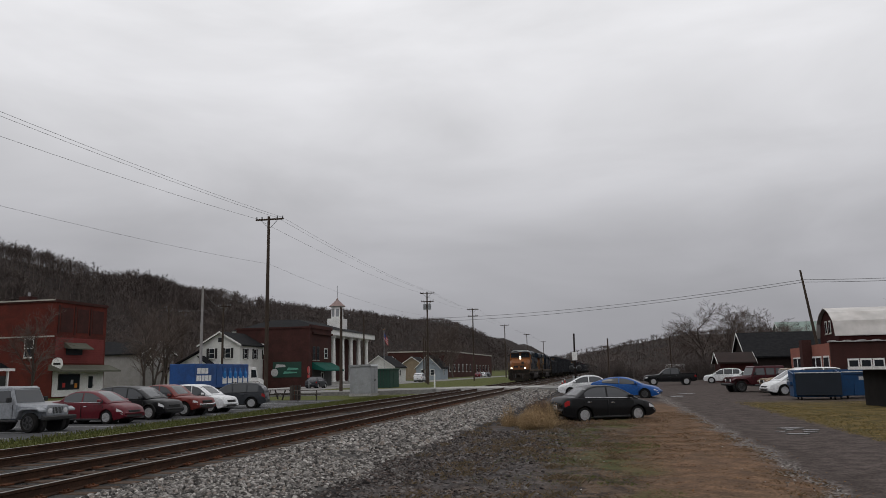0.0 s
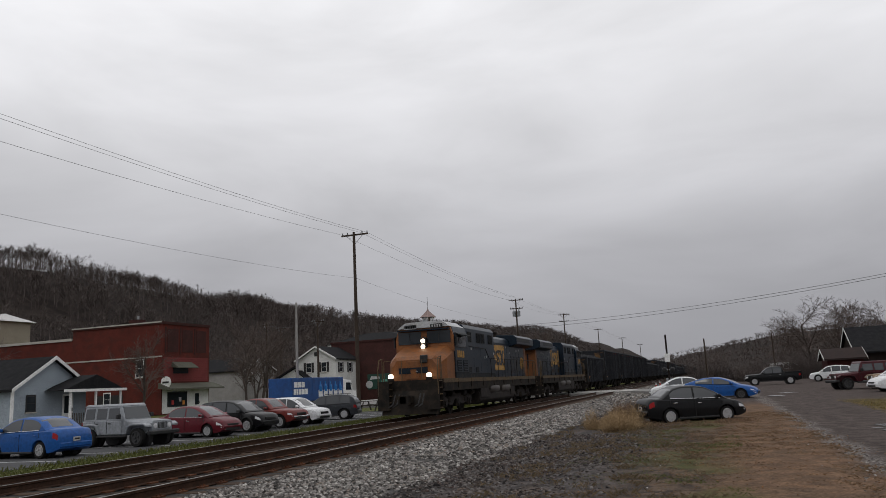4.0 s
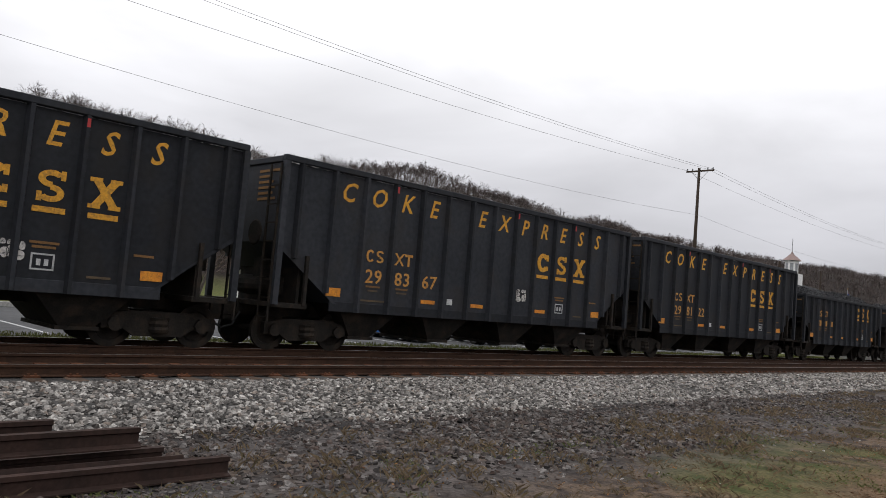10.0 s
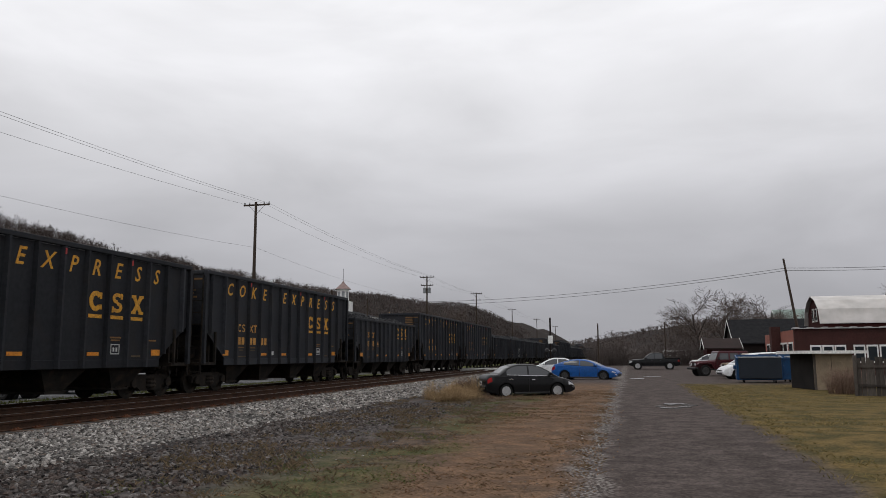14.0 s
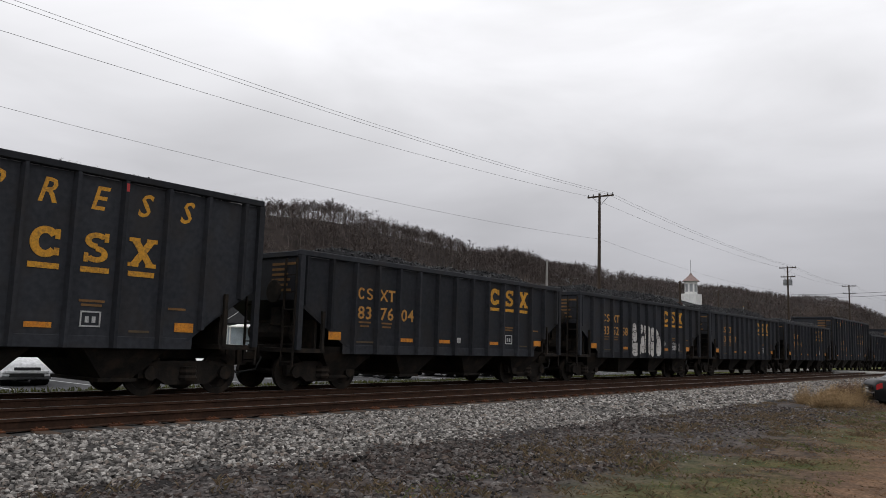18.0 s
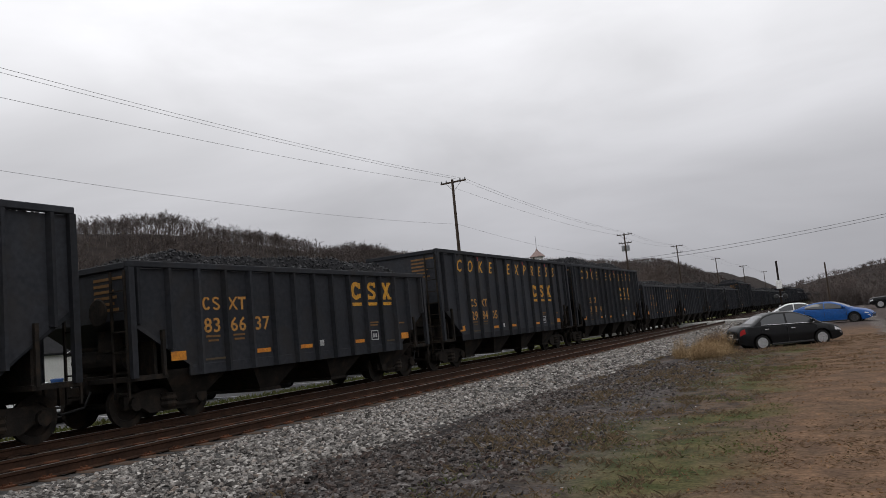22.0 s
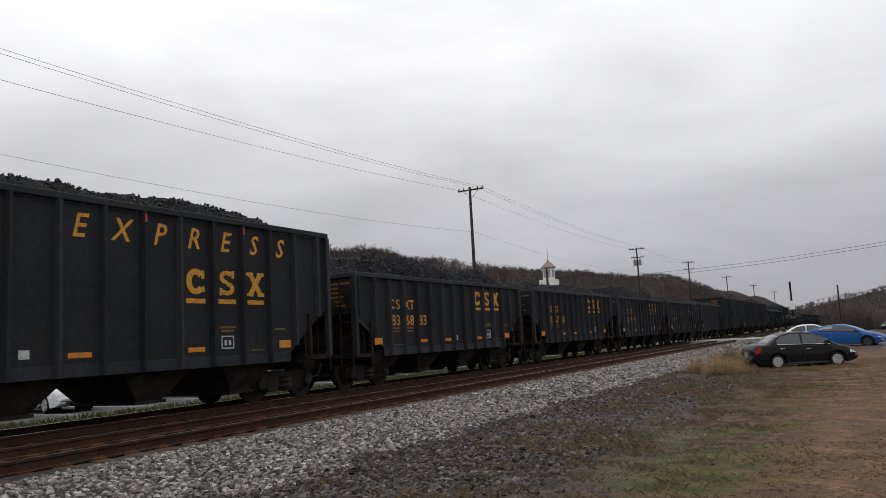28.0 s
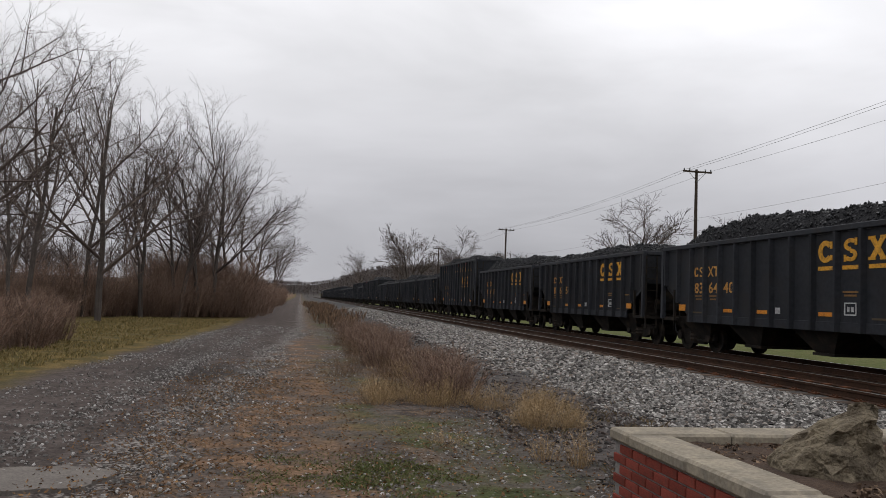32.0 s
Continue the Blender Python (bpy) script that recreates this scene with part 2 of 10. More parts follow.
def island(name, cols, rough=0.9, bump=0.0, spread=0.35):
    """For joined small pieces: each one takes its own tone."""
    m = bpy.data.materials.new(name)
    m.use_nodes = True
    N, L = m.node_tree.nodes, m.node_tree.links
    bs = N["Principled BSDF"]
    ge = N.new("ShaderNodeNewGeometry")
    cr = N.new("ShaderNodeValToRGB")
    cr.color_ramp.elements[0].color, cr.color_ramp.elements[1].color = (*cols[0], 1), (*cols[-1], 1)
    for i, c in enumerate(cols[1:-1]):
        cr.color_ramp.elements.new((i + 1) / (len(cols) - 1)).color = (*c, 1)
    L.new(ge.outputs["Random Per Island"], cr.inputs["Fac"])
    tc = N.new("ShaderNodeTexCoord")
    nz = N.new("ShaderNodeTexNoise")
    nz.inputs["Scale"].default_value, nz.inputs["Detail"].default_value = 30, 4
    L.new(tc.outputs["Object"], nz.inputs["Vector"])
    r = N.new("ShaderNodeMapRange")
    r.inputs["From Min"].default_value, r.inputs["From Max"].default_value = 0.3, 0.7
    r.inputs["To Min"].default_value, r.inputs["To Max"].default_value = 1 - spread, 1 + spread
    L.new(nz.outputs["Fac"], r.inputs["Value"])
    h = N.new("ShaderNodeHueSaturation")
    L.new(r.outputs["Result"], h.inputs["Value"])
    L.new(cr.outputs["Color"], h.inputs["Color"])
    L.new(h.outputs["Color"], bs.inputs["Base Color"])
    bs.inputs["Roughness"].default_value = rough
    bs.inputs["Specular IOR Level"].default_value = 0.12
    return m


def glowing(name, c, power):
    m = bpy.data.materials.new(name)
    m.use_nodes = True
    bs = m.node_tree.nodes["Principled BSDF"]
    bs.inputs["Base Color"].default_value = (*c, 1)
    bs.inputs["Emission Color"].default_value = (*c, 1)
    bs.inputs["Emission Strength"].default_value = power
    return m


def glass(name, c=(0.02, 0.025, 0.03), rough=0.06, spec=0.5):
    m = bpy.data.materials.new(name)
    m.use_nodes = True
    bs = m.node_tree.nodes["Principled BSDF"]
    bs.inputs["Base Color"].default_value = (*c, 1)
    bs.inputs["Roughness"].default_value = rough
    bs.inputs["IOR"].default_value = 1.5
    bs.inputs["Specular IOR Level"].default_value = spec
    return m


DARK_STEEL = surface("dark_steel_paint", (0.0215, 0.0232, 0.0275), (0.031, 0.033, 0.038), 1.6, 0.68, 0.0, 0.004, (0.028, 0.025, 0.023), 0.8, 0.5, rand=0.35, rough_to=0.54, spec=0.3)
BLACK_IRON = surface("grimy_iron", (0.010, 0.0095, 0.009), (0.028, 0.023, 0.019), 0.5, 0.85, 0.0, 0.006, (0.05, 0.034, 0.022), 0.25, 0.4)
RAIL_RUST = surface("rail_rust", (0.035, 0.019, 0.013), (0.06, 0.032, 0.02), 0.6, 0.8, 0.1, 0.004, (0.02, 0.014, 0.011), 0.2, 0.6)
RAIL_SHINE = surface("rail_running_surface", (0.30, 0.29, 0.28), (0.2, 0.17, 0.15), 2.0, 0.32, 0.8, 0.0)
TIE_WOOD = surface("tarred_sleeper", (0.028, 0.021, 0.017), (0.07, 0.05, 0.038), 0.7, 0.95, 0.0, 0.01, (0.10, 0.06, 0.04), 0.15, 0.5, rand=0.3)
TIE_PLATE = surface("rusty_plate", (0.12, 0.05, 0.025), (0.07, 0.03, 0.018), 0.15, 0.9, 0.1, 0.004, rand=0.3)
COAL = island("coal_lumps", ((0.006, 0.006, 0.007), (0.016, 0.0165, 0.018), (0.034, 0.035, 0.038), (0.05, 0.051, 0.055)), 0.42)
COAL_BED = surface("coal_bed", (0.004, 0.004, 0.005), (0.011, 0.011, 0.013), 0.3, 0.75, 0.0, 0.08, fine=0.09, spec=0.2)
STONE = island("ballast_stone", ((0.036, 0.033, 0.031), (0.092, 0.086, 0.081), (0.17, 0.16, 0.15), (0.40, 0.38, 0.355), (0.06, 0.053, 0.049), (0.245, 0.23, 0.215), (0.2, 0.165, 0.14)), 0.92)
YELLOW = surface("yellow_paint", (0.62, 0.30, 0.022), (0.52, 0.25, 0.02), 0.5, 0.6, 0.0, 0.0, (0.10, 0.06, 0.03), 0.08, 0.55)
LETTER = surface("cream_yellow_stencil", (0.52, 0.27, 0.075), (0.42, 0.2, 0.05), 0.4, 0.65, 0.0, 0.0, (0.06, 0.045, 0.035), 0.07, 0.5)
ORANGE_TAPE = surface("orange_reflector", (0.66, 0.26, 0.02), (0.5, 0.17, 0.015), 0.3, 0.5, 0.0, 0.0, (0.1, 0.06, 0.03), 0.06, 0.4)
RED_TAPE = surface("red_marker", (0.4, 0.03, 0.03), (0.3, 0.03, 0.03), 0.3, 0.6)
WHITE_MARK = surface("white_stencil", (0.5, 0.5, 0.5), (0.36, 0.36, 0.36), 0.2, 0.7, 0.0, 0.0, (0.08, 0.08, 0.08), 0.05, 0.4)
END_MARK = surface("worn_tan_stencil", (0.20, 0.11, 0.045), (0.13, 0.075, 0.035), 0.2, 0.8)
FAINT_MARK = surface("faded_stencil", (0.11, 0.08, 0.05), (0.07, 0.055, 0.04), 0.2, 0.8)
SPRAY = surface("spray_paint_grey", (0.62, 0.60, 0.57), (0.42, 0.4, 0.38), 0.35, 0.7, 0.0, 0.0, (0.06, 0.06, 0.07), 0.12, 0.5)
LOCO_BLUE = surface("locomotive_dark_blue", (0.0035, 0.0105, 0.021), (0.006, 0.0135, 0.023), 2.2, 0.42, 0.0, 0.002, (0.011, 0.012, 0.013), 1.0, 0.5, rough_to=0.34, spec=0.22)
LOCO_GRIME = surface("locomotive_lower_grime", (0.017, 0.018, 0.019), (0.011, 0.014, 0.017), 0.9, 0.7, 0.0, 0.002, (0.05, 0.043, 0.036), 0.4, 0.5)
LOCO_ORANGE = surface("locomotive_orange", (0.21, 0.072, 0.016), (0.15, 0.053, 0.014), 1.0, 0.55, 0.0, 0.0, (0.08, 0.043, 0.026), 0.4, 0.5)
LOCO_SILL = surface("grimy_yellow_sill", (0.12, 0.08, 0.04), (0.07, 0.055, 0.04), 0.8, 0.7, 0.0, 0.0, (0.05, 0.038, 0.03), 0.3, 0.6)
LOCO_YELLOW = surface("locomotive_yellow_lettering", (0.42, 0.23, 0.05), (0.32, 0.17, 0.04), 0.6, 0.6, 0.0, 0.0, (0.05, 0.05, 0.05), 0.25, 0.4)
ROOF_SILVER = surface("pale_roof_paint", (0.45, 0.46, 0.47), (0.34, 0.34, 0.34), 1.0, 0.5)
GLASS = glass("dark_window_glass")
TANK_GREY = surface("fuel_tank_grime", (0.026, 0.022, 0.02), (0.017, 0.015, 0.014), 0.8, 0.7, 0.0, 0.003, (0.06, 0.042, 0.032), 0.3, 0.45)
# paler than the tank: the daylight on the reservoirs is in the colour
RESERVOIR = surface("dusty_reservoir_paint", (0.075, 0.064, 0.057), (0.05, 0.043, 0.039), 0.6, 0.6, 0.0, 0.002, (0.03, 0.025, 0.022), 0.3, 0.4)
HEADLIGHT = glowing("headlamp_glow", (1.0, 0.83, 0.6), 3.5)
WHITE_PAINT = surface("white_board", (0.74, 0.74, 0.72), (0.66, 0.66, 0.65), 1.0, 0.6, 0.0, 0.002, (0.5, 0.49, 0.46), 0.5, 0.4)
RUBBER = surface("tyre_rubber", (0.012, 0.012, 0.012), (0.02, 0.019, 0.018), 0.2, 0.9)
ALLOY = surface("alloy_rim", (0.46, 0.46, 0.47), (0.36, 0.36, 0.37), 0.2, 0.4, 0.25)
STEEL_RIM = surface("dark_rim", (0.05, 0.05, 0.052), (0.08, 0.08, 0.08), 0.2, 0.5, 0.5)
CHROME = surface("chrome", (0.6, 0.6, 0.62), (0.5, 0.5, 0.5), 0.3, 0.2, 0.9)
TAIL_RED = surface("tail_lamp_red", (0.32, 0.012, 0.012), (0.22, 0.01, 0.01), 0.2, 0.25)
CLEAR_LAMP = surface("clear_lamp", (0.65, 0.66, 0.68), (0.5, 0.5, 0.52), 0.1, 0.15)
BLACK_TRIM = surface("black_plastic", (0.014, 0.014, 0.015), (0.02, 0.02, 0.02), 0.3, 0.6)

# ---------------------------------------------------------------- ground, ballast and track
NEAR_X, FAR_X, NEAR_Z, FAR_Z = -11.62, -15.54, 0.343, 0.28


def road_mid(y):
    return 1.55 if y > 0 else 1.55 - 1.9 * min(1.0, -y / 40.0) - 0.012 * max(0.0, -y - 40)


def ridge(x, y):
    """Height of the land: flat valley floor, wooded ridges on both sides."""
    def step(a, b, v):
        v = min(1.0, max(0.0, (v - a) / (b - a)))
        return v * v * (3 - 2 * v)

    west = step(-110, -265, x) * 52 * step(-20, 70, y - 0.12 * (x + 260))
    west *= 1.0 + 0.04 * math.sin(y / 90.0) + 0.03 * math.sin(y / 37.0 + 1)
    west *= 0.92 + 0.08 * step(60, 220, y)
    west *= 1.0 + 0.5 * step(420, 1350, y)
    east = step(110, 420, x) * 50 * step(150, 420, y + 0.3 * x)
    north = step(900, 1500, y) * 48 * step(-200, 200, x) + step(1100, 1700, y) * 20
    south = step(-500, -1100, y) * 15 + step(-10, -115, x) * 26 * step(-260, -430, y)
    rough = noise.noise((x / 60, y / 60, 2.0)) * 5 + noise.noise((x / 24, y / 24, 5.0)) * 2
    big = max(west, east, north, south)
    return big + rough * min(1.0, big / 20)


def ground_material():
    m = bpy.data.materials.new("valley_ground")
    m.use_nodes = True
    N, L = m.node_tree.nodes, m.node_tree.links
    bs = N["Principled BSDF"]
    tc = N.new("ShaderNodeTexCoord")
    pos = tc.outputs["Object"]
    sx = N.new("ShaderNodeSeparateXYZ")
    L.new(pos, sx.inputs[0])

    def nz(metres, detail=5.0, dist=0.0, sep=0.0):
        n = N.new("ShaderNodeTexNoise")
        n.inputs["Scale"].default_value, n.inputs["Detail"].default_value, n.inputs["Distortion"].default_value = 1 / metres, detail, dist
        if sep:
            a = N.new("ShaderNodeVectorMath")
            a.inputs[1].default_value = (sep, sep * 2, 0)
            L.new(pos, a.inputs[0])
            L.new(a.outputs[0], n.inputs["Vector"])
        else:
            L.new(pos, n.inputs["Vector"])
        return n.outputs["Fac"]

    def num(op, a, b=None):
        k = N.new("ShaderNodeMath")
        k.operation = op
        for i, v in enumerate((a, b)):
            if v is None:
                continue
            if isinstance(v, (int, float)):
                k.inputs[i].default_value = v
            else:
                L.new(v, k.inputs[i])
        return k.outputs[0]

    def edge(v, a, b):
        r = N.new("ShaderNodeMapRange")
        r.interpolation_type = "SMOOTHSTEP"
        r.inputs["From Min"].default_value, r.inputs["From Max"].default_value = a, b
        L.new(v, r.inputs["Value"])
        return r.outputs["Result"]

    def mix(f, a, b):
        x = N.new("ShaderNodeMix")
        x.data_type = "RGBA"
        for s, v in ((x.inputs["Factor"], f), (x.inputs["A"], a), (x.inputs["B"], b)):
            if isinstance(v, (int, float)):
                s.default_value = v
            elif isinstance(v, tuple):
                s.default_value = (*v, 1)
            else:
                L.new(v, s)
        return x.outputs["Result"]

    wob = num("MULTIPLY", num("SUBTRACT", nz(1.6, 5), 0.5), 1.5)
    fine = nz(0.05, 6)
    mid = nz(0.45, 6, 0.4)
    big = nz(3.0, 5, 0.3)
    # the lane swings towards the track behind the place where one stands
    y = sx.outputs["Y"]
    swing = num("MULTIPLY", edge(num("MULTIPLY", y, -1.0), 0.0, 42.0), 1.9)
    x = num("ADD", sx.outputs["X"], wob)
    xr = num("ADD", x, swing)
    brown = mix(edge(mid, 0.3, 0.7), (0.155, 0.096, 0.06), (0.092, 0.06, 0.041))
    brown = mix(num("MULTIPLY", edge(nz(0.9, 4, 0.0, 9.0), 0.5, 0.68), 0.4), brown, (0.062, 0.048, 0.034))
    green = mix(edge(mid, 0.35, 0.65), (0.045, 0.058, 0.018), (0.095, 0.085, 0.036))
    tangle = mix(edge(nz(0.35, 6, 0.6, 7.0), 0.4, 0.62), (0.040, 0.031, 0.026), (0.115, 0.082, 0.058))
    mixed = mix(num("MULTIPLY", edge(big, 0.47, 0.56), 0.8), tangle, green)
    dry = mix(edge(x, -2.9, -1.7), mixed, brown)
    cinder = mix(edge(mid, 0.3, 0.7), (0.032, 0.029, 0.029), (0.09, 0.08, 0.077))
    cinder = mix(num("MULTIPLY", edge(nz(1.2, 5, 0.5, 15.0), 0.52, 0.62), 0.6), cinder, tangle)
    lane = mix(edge(mid, 0.3, 0.7), (0.050, 0.040, 0.0365), (0.085, 0.069, 0.063))
    lane = mix(num("MULTIPLY", edge(nz(1.6, 5, 0.8, 4.0), 0.56, 0.7), 0.45), lane, (0.048, 0.040, 0.036))
    edge_grit = num("MULTIPLY", num("SUBTRACT", 1.0, edge(num("ABSOLUTE", num("SUBTRACT", xr, 0.1)), 0.1, 0.45)), edge(fine, 0.45, 0.6))
    lane = mix(num("MULTIPLY", edge_grit, 0.7), lane, (0.22, 0.205, 0.19))
    ruts = num("MAXIMUM", num("SUBTRACT", 1.0, edge(num("ABSOLUTE", num("SUBTRACT", xr, 0.75)), 0.08, 0.4)), num("SUBTRACT", 1.0, edge(num("ABSOLUTE", num("SUBTRACT", xr, 2.3)), 0.08, 0.42)))
    lane = mix(num("MULTIPLY", ruts, num("MULTIPLY", edge(nz(2.2, 4, 0.3, 21.0), 0.45, 0.65), 0.45)), lane, (0.042, 0.034, 0.030))
    for hx, hy, rx, ry, amount in ((0.4, -16.9, 1.0, 1.5, 0.75), (0.9, -21.5, 0.7, 1.7, 0.55), (-0.5, -8.1, 0.35, 0.5, 0.7)):
        dx, dy = num("DIVIDE", num("SUBTRACT", x, hx), rx), num("DIVIDE", num("ADD", num("SUBTRACT", y, hy), wob), ry)
        reach = num("ADD", num("MULTIPLY", dx, dx), num("MULTIPLY", dy, dy))
        lane = mix(num("MULTIPLY", num("SUBTRACT", 1.0, edge(reach, 0.5, 1.3)), amount), lane, (0.034, 0.029, 0.027))
    lawn = mix(edge(nz(0.7, 5, 0.2, 3.0), 0.35, 0.65), (0.125, 0.088, 0.034), (0.06, 0.05, 0.02))
    # woodland floor, its colour darkened for the shade of the twigs above
    woods = mix(edge(nz(4.0, 6, 0.6, 6.0), 0.4, 0.6), (0.020, 0.016, 0.0145), (0.034, 0.027, 0.024))
    col = mix(edge(x, -4.9, -2.9), cinder, dry)
    gravelly = num("MULTIPLY", edge(num("MULTIPLY", y, -1.0), 2.0, 6.0), edge(mid, 0.42, 0.58))
    col = mix(num("MULTIPLY", gravelly, 0.75), col, (0.07, 0.061, 0.056))
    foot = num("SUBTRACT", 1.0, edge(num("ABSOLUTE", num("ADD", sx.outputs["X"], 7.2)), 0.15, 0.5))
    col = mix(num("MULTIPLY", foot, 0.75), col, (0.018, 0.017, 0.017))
    col = mix(edge(xr, -0.35, 0.15), col, lane)
    col = mix(edge(xr, 3.1, 3.7), col, lawn)
    yard = num("MULTIPLY", edge(num("ADD", y, num("MULTIPLY", wob, 2.0)), 38.0, 46.0), num("MULTIPLY", edge(x, -6.5, -3.5), num("SUBTRACT", 1.0, edge(num("ADD", y, wob), 150.0, 170.0))))
    col = mix(yard, col, lane)
    # over the track: trackside grass, later the town
    col = mix(num("SUBTRACT", 1.0, edge(x, -17.6, -17.2)), col, mix(edge(nz(0.5, 5, 0.0, 12.0), 0.35, 0.65), (0.062, 0.078, 0.022), (0.09, 0.088, 0.034)))
    back = num("MULTIPLY", edge(num("MULTIPLY", y, -1.0), 60.0, 90.0), edge(xr, 4.0, 6.0))
    col = mix(back, col, brown)
    far = num("MAXIMUM", edge(sx.outputs["Z"], 1.0, 4.0), num("MAXIMUM", edge(num("ABSOLUTE", sx.outputs["X"]), 110.0, 150.0), num("MULTIPLY", edge(sx.outputs["Y"], 112.0, 122.0), edge(sx.outputs["X"], -10.0, -6.0))))
    col = mix(far, col, woods)
    hs = N.new("ShaderNodeHueSaturation")
    L.new(num("ADD", num("MULTIPLY", fine, 1.9), num("ADD", num("MULTIPLY", nz(0.14, 4, 0.0, 31.0), 0.9), -0.4)), hs.inputs["Value"])
    L.new(col, hs.inputs["Color"])
    L.new(hs.outputs["Color"], bs.inputs["Base Color"])
    bs.inputs["Roughness"].default_value = 0.95
    bs.inputs["Specular IOR Level"].default_value = 0.06
    bp = N.new("ShaderNodeBump")
    bp.inputs["Strength"].default_value, bp.inputs["Distance"].default_value = 0.7, 0.035
    L.new(num("ADD", fine, num("MULTIPLY", mid, 1.2)), bp.inputs["Height"])
    L.new(bp.outputs["Normal"], bs.inputs["Normal"])
    return m


GROUND = ground_material()


def spread(lo, hi, n, power):
    """Steps that are close together round zero and wide far off."""
    out = []
    for i in range(n):
        v = 2 * i / (n - 1) - 1
        out.append((hi if v > 0 else -lo) * math.copysign(abs(v) ** power, v))
    return out


GX, GY = spread(-2600, 2600, 150, 2.6), spread(-2600, 2600, 170, 2.6)
sheet = Shape()


def ground_z(x, y):
    z = ridge(x, y)
    if abs(x) < 60 and abs(y) < 80 and z < 1:
        z += 0.035 * noise.noise((x / 1.7, y / 1.7, 0.0)) + 0.02 * noise.noise((x / 0.7, y / 0.7, 3.0))
        if abs(road_mid(y) - x) < 1.9:
            z -= 0.02
        if x < -17:
            z -= 0.03 + 0.11 * min(1.0, max(0.0, (-18.6 - x) / 2.0))
    return z


sheet.grid(len(GX), len(GY), lambda i, j: (GX[i], GY[j], ground_z(GX[i], GY[j])))
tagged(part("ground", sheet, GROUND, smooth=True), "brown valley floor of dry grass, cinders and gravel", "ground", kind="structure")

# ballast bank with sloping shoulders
# bank colour is darkened to stand for the shaded gaps between loose stones
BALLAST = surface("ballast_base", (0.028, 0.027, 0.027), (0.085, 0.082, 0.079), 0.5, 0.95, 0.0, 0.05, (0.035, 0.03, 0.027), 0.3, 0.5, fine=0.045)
BALLAST_DARK = surface("oily_ballast", (0.06, 0.05, 0.045), (0.13, 0.115, 0.105), 0.5, 0.95, 0.0, 0.05, (0.035, 0.025, 0.02), 0.3, 0.6, fine=0.05)


def ballast_z(x):
    prof = [(-18.6, -0.06), (-17.3, 0.08), (-14.0, 0.10), (-13.2, 0.15), (-10.0, 0.165), (-9.4, 0.15), (-7.1, -0.03)]
    for (a, za), (b, zb) in zip(prof, prof[1:]):
        if a <= x <= b:
            return za + (zb - za) * (x - a) / (b - a)
    return -0.05


def shoulder(x, y):
    """The near shoulder reaches further out behind the planter."""
    k = min(1.0, max(0.0, (-4.0 - y) / 7.0)) * (1 - 0.6 * min(1.0, max(0.0, (-25.0 - y) / 20.0)))
    return x if x < -9.4 else -9.4 + (x + 9.4) * (1 + 0.48 * k)


bx = [-18.6, -17.9, -17.3, -16.5, -15.5, -14.5, -14.0, -13.2, -12.4, -11.6, -10.8, -10.0, -9.4, -8.8, -8.2, -7.7, -7.1]
by = [-700, -400, -200] + [-120 + 0.8 * k for k in range(325)] + [200, 300, 450, 700, 1100]
bank = Shape()
bank.grid(len(bx), len(by), lambda i, j: (shoulder(bx[i], by[j]) + (0.28 * noise.noise((by[j] / 1.3, 0, 0)) if i in (0, 15, 16) else 0), by[j], ballast_z(bx[i]) + (0.03 * noise.noise((bx[i] * 2, by[j] / 0.9, 1.0)) if 1 < i < 16 else 0)))
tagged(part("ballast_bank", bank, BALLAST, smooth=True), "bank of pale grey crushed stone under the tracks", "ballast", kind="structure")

STONE_FORM = np.array([(-1, -1, -0.7), (1, -1, -0.7), (1, 1, -0.7), (-1, 1, -0.7), (-0.7, -0.75, 0.8), (0.8, -0.6, 0.7), (0.65, 0.8, 0.85), (-0.8, 0.65, 0.65)])
STONE_FACES = np.array([(3, 2, 1, 0), (4, 5, 6, 7), (0, 1, 5, 4), (1, 2, 6, 5), (2, 3, 7, 6), (3, 0, 4, 7)])
GEN = np.random.default_rng(11)


def stones(name, label, centres, sizes, material):
    n = len(centres)
    form = STONE_FORM[None] * (1 + GEN.uniform(-0.4, 0.4, (n, 8, 3))) * GEN.uniform((0.7, 0.6, 0.45), (1.25, 1.0, 0.8), (n, 3))[:, None] * sizes[:, None, None]
    a, b = GEN.uniform(0, 6.28, n), GEN.uniform(-0.6, 0.6, n)
    ca, sa, cb, sb = np.cos(a), np.sin(a), np.cos(b), np.sin(b)
    x, y, z = form[..., 0], form[..., 1], form[..., 2]
    x, z = x * cb[:, None] + z * sb[:, None], z * cb[:, None] - x * sb[:, None]
    x, y = x * ca[:, None] - y * sa[:, None], x * sa[:, None] + y * ca[:, None]
    v = np.stack([x, y, z], -1) + centres[:, None]
    f = STONE_FACES[None] + 8 * np.arange(n)[:, None, None]
    me = bpy.data.meshes.new(name)
    me.from_pydata(v.reshape(-1, 3).tolist(), [], f.reshape(-1, 4).tolist())
    me.materials.append(material)
    return tagged(new(name, me), label, "stones", kind="stuff")


def patch_mask(rows):
    """Where loose gravel has gathered."""
    return np.array([noise.noise((px / 1.1, py / 2.6, 4.0)) > -0.12 for px, py, pz in rows])


def scatter(x0, x1, y0, y1, per_m2, zf, lift=0.01):
    n = int((x1 - x0) * (y1 - y0) * per_m2)
    x, y = GEN.uniform(x0, x1, n), GEN.uniform(y0, y1, n)
    return np.stack([x, y, np.array([zf(q) for q in x]) + lift + GEN.uniform(-0.012, 0.012, n)], -1)


